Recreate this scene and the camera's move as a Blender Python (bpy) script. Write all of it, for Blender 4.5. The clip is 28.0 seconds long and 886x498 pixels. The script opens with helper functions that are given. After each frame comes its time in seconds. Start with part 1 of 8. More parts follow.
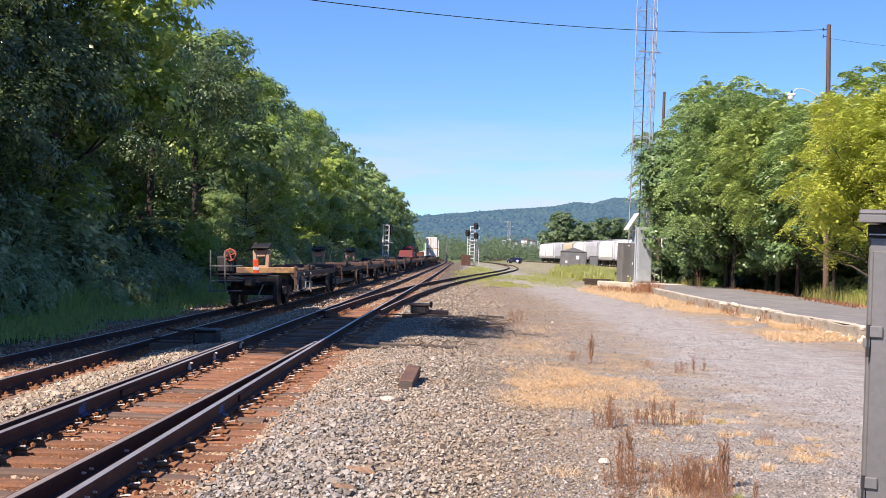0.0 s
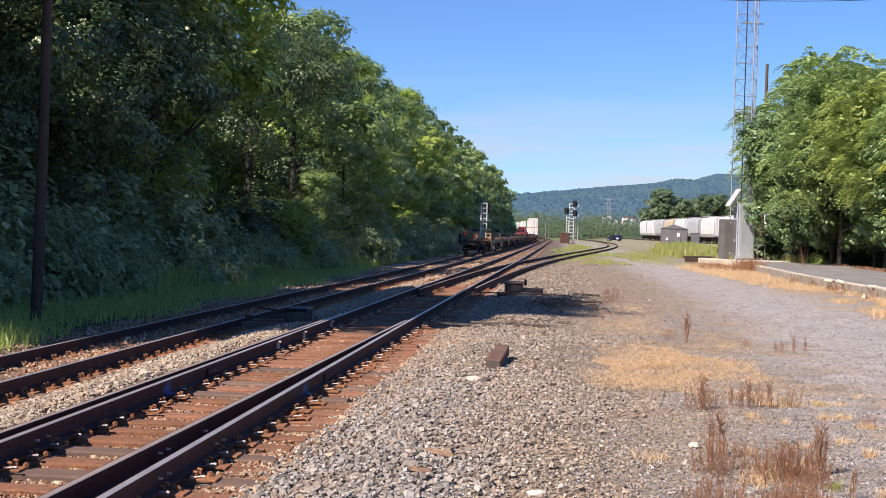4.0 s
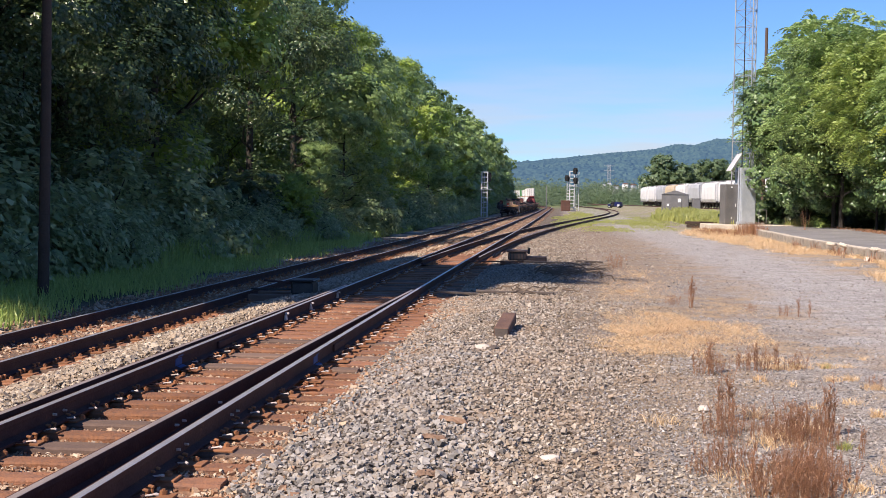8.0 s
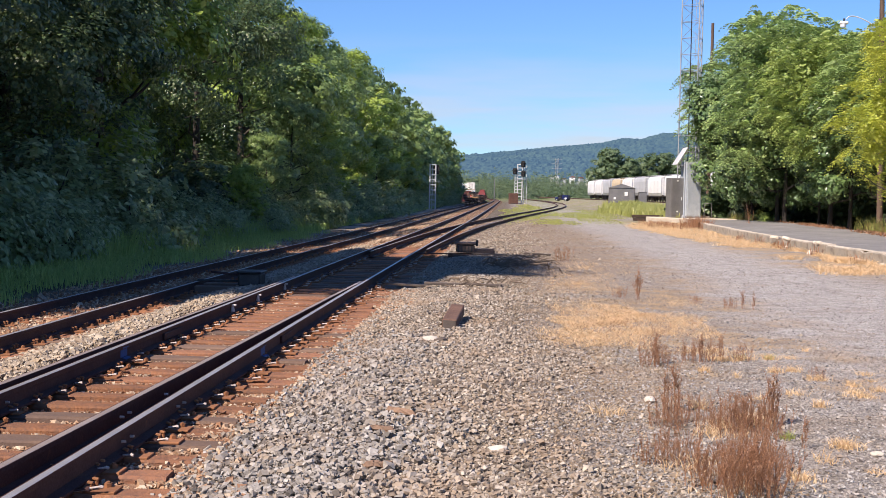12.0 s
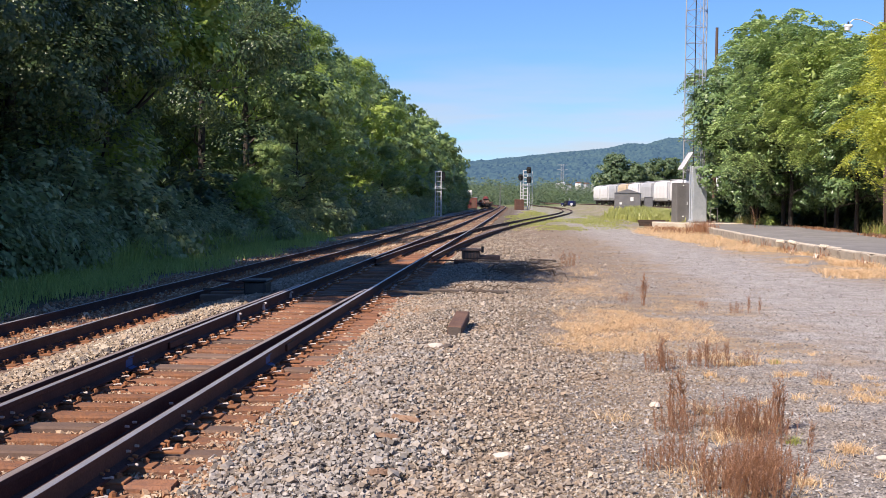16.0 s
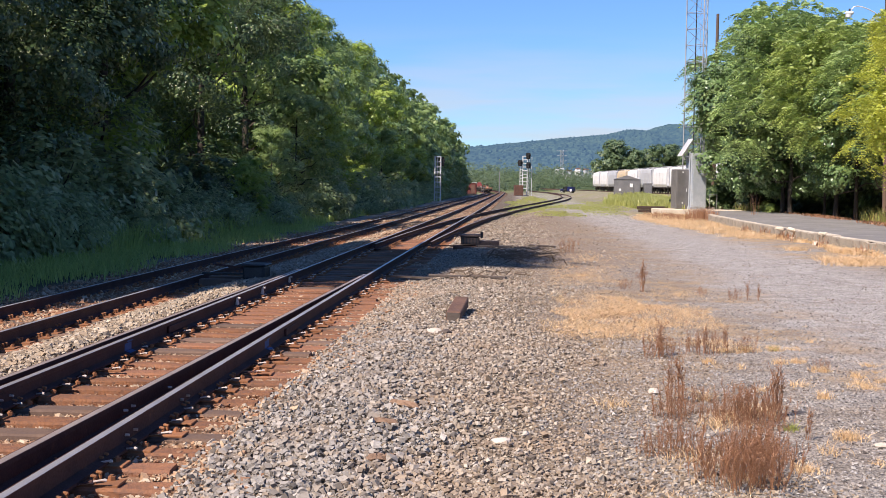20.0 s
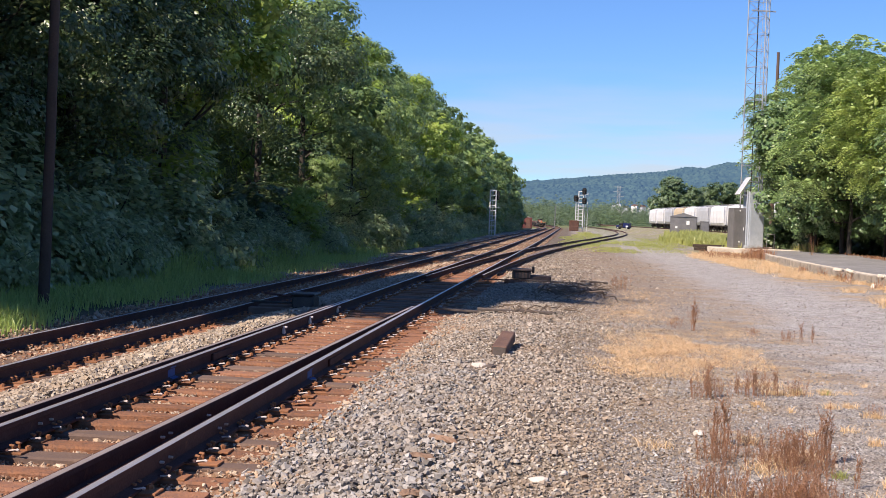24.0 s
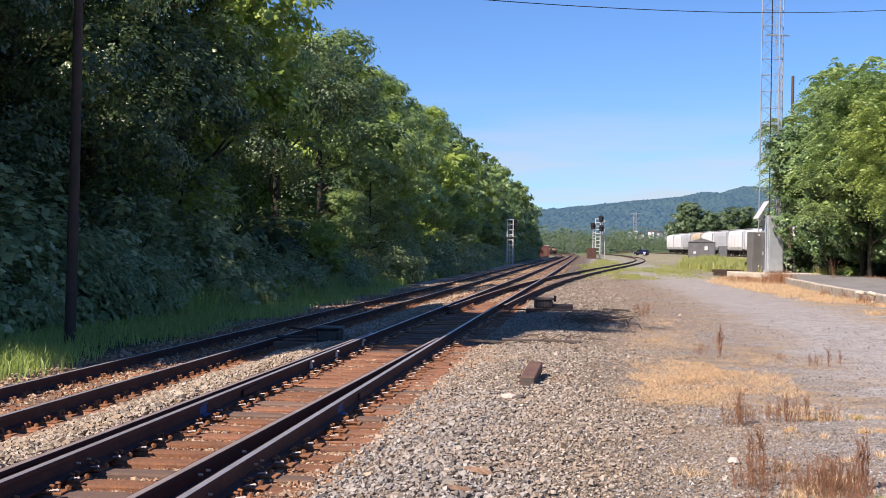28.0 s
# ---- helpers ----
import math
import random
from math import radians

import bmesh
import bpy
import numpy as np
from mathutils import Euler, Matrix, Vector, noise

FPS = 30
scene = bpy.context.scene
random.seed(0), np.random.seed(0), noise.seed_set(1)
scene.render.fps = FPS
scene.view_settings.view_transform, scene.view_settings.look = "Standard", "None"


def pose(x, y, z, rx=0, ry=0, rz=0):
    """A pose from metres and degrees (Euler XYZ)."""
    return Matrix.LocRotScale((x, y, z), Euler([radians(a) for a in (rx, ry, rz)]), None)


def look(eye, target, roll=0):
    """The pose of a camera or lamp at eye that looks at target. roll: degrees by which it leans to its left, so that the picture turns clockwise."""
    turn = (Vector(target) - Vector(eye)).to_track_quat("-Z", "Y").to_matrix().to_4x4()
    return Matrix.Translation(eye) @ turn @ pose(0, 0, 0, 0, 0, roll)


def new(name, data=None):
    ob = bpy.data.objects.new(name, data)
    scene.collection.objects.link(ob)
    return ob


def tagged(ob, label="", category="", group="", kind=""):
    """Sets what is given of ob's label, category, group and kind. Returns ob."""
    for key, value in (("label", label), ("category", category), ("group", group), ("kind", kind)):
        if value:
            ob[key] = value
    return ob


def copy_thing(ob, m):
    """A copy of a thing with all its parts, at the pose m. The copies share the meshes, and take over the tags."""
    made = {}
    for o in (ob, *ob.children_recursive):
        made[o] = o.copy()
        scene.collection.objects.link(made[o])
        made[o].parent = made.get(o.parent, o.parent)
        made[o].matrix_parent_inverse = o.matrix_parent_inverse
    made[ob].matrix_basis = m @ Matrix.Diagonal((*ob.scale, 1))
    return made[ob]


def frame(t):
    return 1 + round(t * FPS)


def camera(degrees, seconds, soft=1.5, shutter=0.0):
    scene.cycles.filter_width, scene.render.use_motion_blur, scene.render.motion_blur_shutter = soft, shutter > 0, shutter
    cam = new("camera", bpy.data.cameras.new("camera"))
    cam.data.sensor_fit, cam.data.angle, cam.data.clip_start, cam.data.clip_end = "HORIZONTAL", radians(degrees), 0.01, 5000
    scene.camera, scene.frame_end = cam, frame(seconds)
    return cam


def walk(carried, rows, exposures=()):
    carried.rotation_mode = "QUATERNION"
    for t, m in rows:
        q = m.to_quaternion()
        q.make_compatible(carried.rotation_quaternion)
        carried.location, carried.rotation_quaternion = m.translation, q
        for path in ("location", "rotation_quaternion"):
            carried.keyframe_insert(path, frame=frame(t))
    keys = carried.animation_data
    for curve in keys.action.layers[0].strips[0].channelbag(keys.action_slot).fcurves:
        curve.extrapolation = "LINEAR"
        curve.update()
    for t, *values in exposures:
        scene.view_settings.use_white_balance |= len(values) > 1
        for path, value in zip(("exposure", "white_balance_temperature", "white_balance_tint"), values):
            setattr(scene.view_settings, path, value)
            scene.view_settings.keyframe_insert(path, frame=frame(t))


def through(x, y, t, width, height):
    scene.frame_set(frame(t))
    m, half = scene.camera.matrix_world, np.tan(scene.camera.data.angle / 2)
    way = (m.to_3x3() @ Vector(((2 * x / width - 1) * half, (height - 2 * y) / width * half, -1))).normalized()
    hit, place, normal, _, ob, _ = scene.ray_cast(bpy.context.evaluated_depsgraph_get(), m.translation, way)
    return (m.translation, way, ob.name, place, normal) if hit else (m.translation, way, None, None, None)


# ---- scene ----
cam = camera(40.0, 28.0, 0.6)
PATH = [
    (0, (-0.102, -0.286, 1.875), (-0.13, 1.714, 1.884), 2.1),
    (0.5, (-0.083, 0.038, 1.873), (-0.109, 2.038, 1.881), 2.3),
    (1, (-0.094, 0.006, 1.873), (-0.157, 2.005, 1.871), 2.3),
    (1.5, (-0.118, -0.043, 1.875), (-0.227, 1.954, 1.867), 1.5),
    (2, (-0.105, -0.05, 1.869), (-0.248, 1.944, 1.84), 0.5),
    (2.5, (0.005, 0.052, 1.867), (-0.145, 2.046, 1.838), 1.7),
    (3, (0.082, 0.101, 1.864), (-0.057, 2.096, 1.833), 1.8),
    (3.5, (0.075, 0.091, 1.863), (-0.113, 2.082, 1.832), 1.8),
    (5.5, (-0.015, -0.003, 1.862), (-0.202, 1.988, 1.808), 1.5),
    (6, (-0.012, -0.013, 1.863), (-0.195, 1.978, 1.794), 1.0),
    (6.5, (-0.021, -0.015, 1.865), (-0.203, 1.975, 1.787), 1.2),
    (7, (-0.017, 0.007, 1.857), (-0.214, 1.996, 1.779), 0.9),
    (7.5, (-0.015, -0.01, 1.86), (-0.209, 1.979, 1.781), 1.0),
    (8, (-0.014, -0.022, 1.863), (-0.204, 1.968, 1.781), 0.8),
    (8.5, (-0.013, -0.007, 1.859), (-0.192, 1.983, 1.775), 0.6),
    (9, (-0.009, -0.016, 1.865), (-0.18, 1.975, 1.779), 0.5),
    (9.5, (0.005, 0.016, 1.864), (-0.131, 2.01, 1.813), 0.4),
    (10, (0.049, 0.059, 1.848), (-0.005, 2.057, 1.784), 0.3),
    (10.5, (0.066, 0.08, 1.849), (0.019, 2.079, 1.777), 0.3),
    (11, (0.022, 0.037, 1.854), (-0.074, 2.032, 1.763), 0.7),
    (11.5, (-0.025, -0.018, 1.852), (-0.131, 1.977, 1.759), 1.1),
    (13.5, (0.007, -0.005, 1.852), (-0.092, 1.99, 1.762), 1.0),
    (14, (-0.004, -0.007, 1.853), (-0.101, 1.989, 1.765), 1.5),
    (14.5, (-0.002, 0.001, 1.851), (-0.099, 1.996, 1.765), 1.6),
    (15, (0.001, 0.002, 1.855), (-0.102, 1.998, 1.773), 1.1),
    (15.5, (0.0, -0.006, 1.854), (-0.122, 1.989, 1.774), 0.8),
    (16, (0.003, -0.009, 1.854), (-0.112, 1.986, 1.772), 0.6),
    (16.5, (0.0, -0.006, 1.852), (-0.121, 1.989, 1.76), 0.8),
    (17, (0.0, 0.0, 1.85), (-0.122, 1.994, 1.756), 0.6),
    (17.5, (0.001, 0.002, 1.851), (-0.119, 1.996, 1.752), 0.4),
    (18, (-0.004, 0.003, 1.854), (-0.122, 1.997, 1.753), 0.5),
    (18.5, (-0.003, -0.009, 1.852), (-0.121, 1.985, 1.749), 0.7),
    (19, (0.003, -0.009, 1.85), (-0.114, 1.985, 1.746), 0.7),
    (19.5, (-0.004, 0.005, 1.849), (-0.118, 1.999, 1.743), 0.8),
    (20, (-0.001, -0.003, 1.854), (-0.114, 1.991, 1.748), 0.9),
    (20.5, (-0.003, 0.002, 1.851), (-0.115, 1.997, 1.748), 0.8),
    (21, (0.001, -0.001, 1.859), (-0.111, 1.994, 1.766), 0.6),
    (21.5, (0.001, 0.014, 1.855), (-0.112, 2.009, 1.77), 0.7),
    (23.5, (0.124, 0.165, 1.841), (0.039, 2.163, 1.79), 1.4),
    (24, (0.089, 0.125, 1.85), (-0.115, 2.114, 1.796), 2.1),
    (24.5, (0.01, 0.028, 1.856), (-0.22, 2.013, 1.786), 0.9),
    (25, (-0.071, -0.042, 1.848), (-0.253, 1.949, 1.781), 0.7),
    (25.5, (-0.075, -0.025, 1.857), (-0.253, 1.966, 1.796), 1.0),
    (26, (-0.025, 0.021, 1.859), (-0.206, 2.013, 1.818), 1.6),
    (26.5, (-0.002, 0.03, 1.866), (-0.189, 2.021, 1.825), 1.4),
    (27, (-0.017, 0.047, 1.863), (-0.221, 2.037, 1.842), 1.6),
    (27.5, (-0.022, 0.029, 1.869), (-0.231, 2.018, 1.864), 2.0),
    (28, (-0.024, 0.034, 1.873), (-0.257, 2.02, 1.868), 0.9),
]
walk(cam, [(t, look(eye, target, roll)) for t, eye, target, roll in PATH], [(0.0, 0.82, 6750, 18.0), (1.0, 0.74, 6750, 18.0), (2.0, 0.65, 6750, 18.0), (28.0, 0.65, 6750, 18.0)])

# ---- light ----
SUN_DIR = Vector((-0.667, -0.75, 1.0)).normalized()
world = bpy.data.worlds.new("world")
scene.world = world
world.use_nodes = True
wn = world.node_tree
sky = wn.nodes.new("ShaderNodeTexSky")
sky.sky_type, sky.sun_disc = "NISHITA", False
sky.sun_elevation = math.asin(SUN_DIR.z)
sky.sun_rotation = math.atan2(SUN_DIR.x, SUN_DIR.y)
sky.air_density, sky.dust_density, sky.ozone_density = 1.0, 0.0, 2.0
blue = wn.nodes.new("ShaderNodeMix")
blue.data_type, blue.blend_type = "RGBA", "MULTIPLY"
blue.inputs[0].default_value, blue.inputs[7].default_value = 1.0, (0.60, 0.97, 1.50, 1.0)
wn.links.new(sky.outputs[0], blue.inputs[6])
# thin high cloud low over the horizon
way = wn.nodes.new("ShaderNodeTexCoord")
squash = wn.nodes.new("ShaderNodeMapping")
squash.inputs["Scale"].default_value = (3.0, 3.0, 30.0)
wisps = wn.nodes.new("ShaderNodeTexNoise")
wisps.inputs["Scale"].default_value, wisps.inputs["Detail"].default_value = 1.6, 6.0
cover = wn.nodes.new("ShaderNodeMapRange")
cover.inputs[1].default_value, cover.inputs[2].default_value, cover.inputs[4].default_value = 0.42, 0.66, 0.75
split = wn.nodes.new("ShaderNodeSeparateXYZ")
low = wn.nodes.new("ShaderNodeMapRange")
low.inputs[1].default_value, low.inputs[2].default_value = 0.13, 0.03
both = wn.nodes.new("ShaderNodeMath")
both.operation = "MULTIPLY"
cloud = wn.nodes.new("ShaderNodeMix")
cloud.data_type = "RGBA"
cloud.inputs[7].default_value = (6.6, 6.9, 7.4, 1.0)
for a, b in ((way.outputs["Generated"], squash.inputs[0]), (squash.outputs[0], wisps.inputs["Vector"]), (wisps.outputs["Fac"], cover.inputs[0]), (way.outputs["Generated"], split.inputs[0]), (split.outputs[2], low.inputs[0]), (cover.outputs[0], both.inputs[0]), (low.outputs[0], both.inputs[1]), (both.outputs[0], cloud.inputs[0]), (blue.outputs[2], cloud.inputs[6]), (cloud.outputs[2], wn.nodes["Background"].inputs[0])):
    wn.links.new(a, b)
wn.nodes["Background"].inputs[1].default_value = 0.064
sun_data = bpy.data.lights.new("sun", "SUN")
sun_data.energy, sun_data.angle, sun_data.color = 5.0, radians(0.53), (1.0, 0.92, 0.80)
sun = new("sun", sun_data)
sun.matrix_world = look(SUN_DIR * 60, (0, 0, 0))


# ---- materials ----
class Nodes:
    """A short hand for node materials."""

    def __init__(self, name):
        self.m = bpy.data.materials.new(name)
        self.m.use_nodes = True
        self.t = self.m.node_tree
        self.p = self.t.nodes["Principled BSDF"]
        self.co = self.n("ShaderNodeTexCoord").outputs["Object"]
        self.rnd = None

    def n(self, kind, **kw):
        node = self.t.nodes.new(kind)
        for k, v in kw.items():
            setattr(node, k, v)
        return node

    def put(self, a, b):
        if isinstance(a, (int, float)):
            b.default_value = a
        elif isinstance(a, (tuple, list)):
            b.default_value = (*a, 1.0)[:len(b.default_value)] if len(a) == 3 else a
        else:
            self.t.links.new(a, b)

    def noise(self, scale, detail=4.0, rough=0.55, co=None, out="Fac", warp=0.0):
        node = self.n("ShaderNodeTexNoise")
        self.put(co or self.co, node.inputs["Vector"])
        node.inputs["Scale"].default_value, node.inputs["Detail"].default_value = scale, detail
        node.inputs["Roughness"].default_value, node.inputs["Distortion"].default_value = rough, warp
        return node.outputs[out]

    def cells(self, scale, out="Color", co=None, feature="F1"):
        node = self.n("ShaderNodeTexVoronoi", feature=feature)
        self.put(co or self.co, node.inputs["Vector"])
        node.inputs["Scale"].default_value = scale
        return node.outputs[out]

    def ramp(self, v, lo, hi, a=0.0, b=1.0):
        node = self.n("ShaderNodeMapRange", interpolation_type="SMOOTHSTEP")
        for k, x in zip((0, 1, 2, 3, 4), (v, lo, hi, a, b)):
            self.put(x, node.inputs[k])
        return node.outputs[0]

    def mix(self, f, a, b, kind="MIX"):
        node = self.n("ShaderNodeMix", data_type="RGBA", blend_type=kind)
        self.put(f, node.inputs[0]), self.put(a, node.inputs[6]), self.put(b, node.inputs[7])
        return node.outputs[2]

    def math(self, op, a, b=0.0):
        node = self.n("ShaderNodeMath", operation=op)
        self.put(a, node.inputs[0]), self.put(b, node.inputs[1])
        return node.outputs[0]

    def random(self):
        return self.n("ShaderNodeObjectInfo").outputs["Random"]

    def island(self):
        return self.n("ShaderNodeNewGeometry").outputs["Random Per Island"]

    def bump(self, h, strength=0.4, distance=0.01):
        node = self.n("ShaderNodeBump")
        node.inputs["Strength"].default_value, node.inputs["Distance"].default_value = strength, distance
        self.put(h, node.inputs["Height"])
        self.t.links.new(node.outputs[0], self.p.inputs["Normal"])

    def done(self, color, rough=0.8, metal=0.0, spec=0.4):
        self.put(color, self.p.inputs["Base Color"])
        self.put(rough, self.p.inputs["Roughness"])
        self.p.inputs["Metallic"].default_value = metal
        self.p.inputs["Specular IOR Level"].default_value = spec
        return self.m


def surface(name, a, b, rough=0.7, metal=0.0, coarse=2.0, fine=30.0, stain=None, stain_at=(0.55, 0.72), bump=0.3, depth=0.004, vary=0.25, spec=0.4):
    """A worn surface: two base colours by a coarse noise, fine grain, stains, and a shift from piece to piece."""
    k = Nodes(name)
    c = k.mix(k.ramp(k.noise(coarse), 0.3, 0.7), a, b)
    grain = k.noise(fine, 6.0, 0.65)
    c = k.mix(k.ramp(grain, 0.3, 0.75, 0.0, 0.35), c, tuple(0.45 * v for v in a))
    if stain:
        c = k.mix(k.ramp(k.noise(coarse * 2.3, 6.0, 0.65), *stain_at), c, stain)
    if vary:
        c = k.mix(vary, c, k.mix(k.random(), tuple(0.35 * v for v in a), tuple(min(1, 1.5 * v) for v in b)))
    if bump:
        k.bump(grain, bump, depth)
    return k.done(c, k.ramp(grain, 0.2, 0.8, max(0.05, rough - 0.12), min(1, rough + 0.12)), metal, spec)


def leaves_material(name, dark, mid, light, warm=None, through=0.35, gloss=0.42):
    k = Nodes(name)
    r = k.island()
    c = k.mix(k.ramp(r, 0.0, 0.6), dark, mid)
    c = k.mix(k.ramp(r, 0.55, 1.0), c, light)
    c = k.mix(k.ramp(k.noise(0.35, 2.0), 0.42, 0.68, 0.0, 0.7), c, warm or light)
    k.done(c, gloss, 0.0, 0.5)
    tr = k.n("ShaderNodeBsdfTranslucent")
    k.put(k.mix(0.5, c, tuple(min(1, 1.6 * v) for v in light)), tr.inputs[0])
    ms = k.n("ShaderNodeMixShader")
    ms.inputs[0].default_value = through
    k.t.links.new(k.p.outputs[0], ms.inputs[1]), k.t.links.new(tr.outputs[0], ms.inputs[2])
    k.t.links.new(ms.outputs[0], k.t.nodes["Material Output"].inputs[0])
    return k.m


def blades_material(name, a, b, c3, through=0.3):
    return leaves_material(name, a, b, c3, b, through)


def plain(name, color, rough=0.5, metal=0.0):
    return surface(name, color, tuple(0.85 * v for v in color), rough, metal, 6.0, 60.0, None, (0, 1), 0.1, 0.002, 0.08)


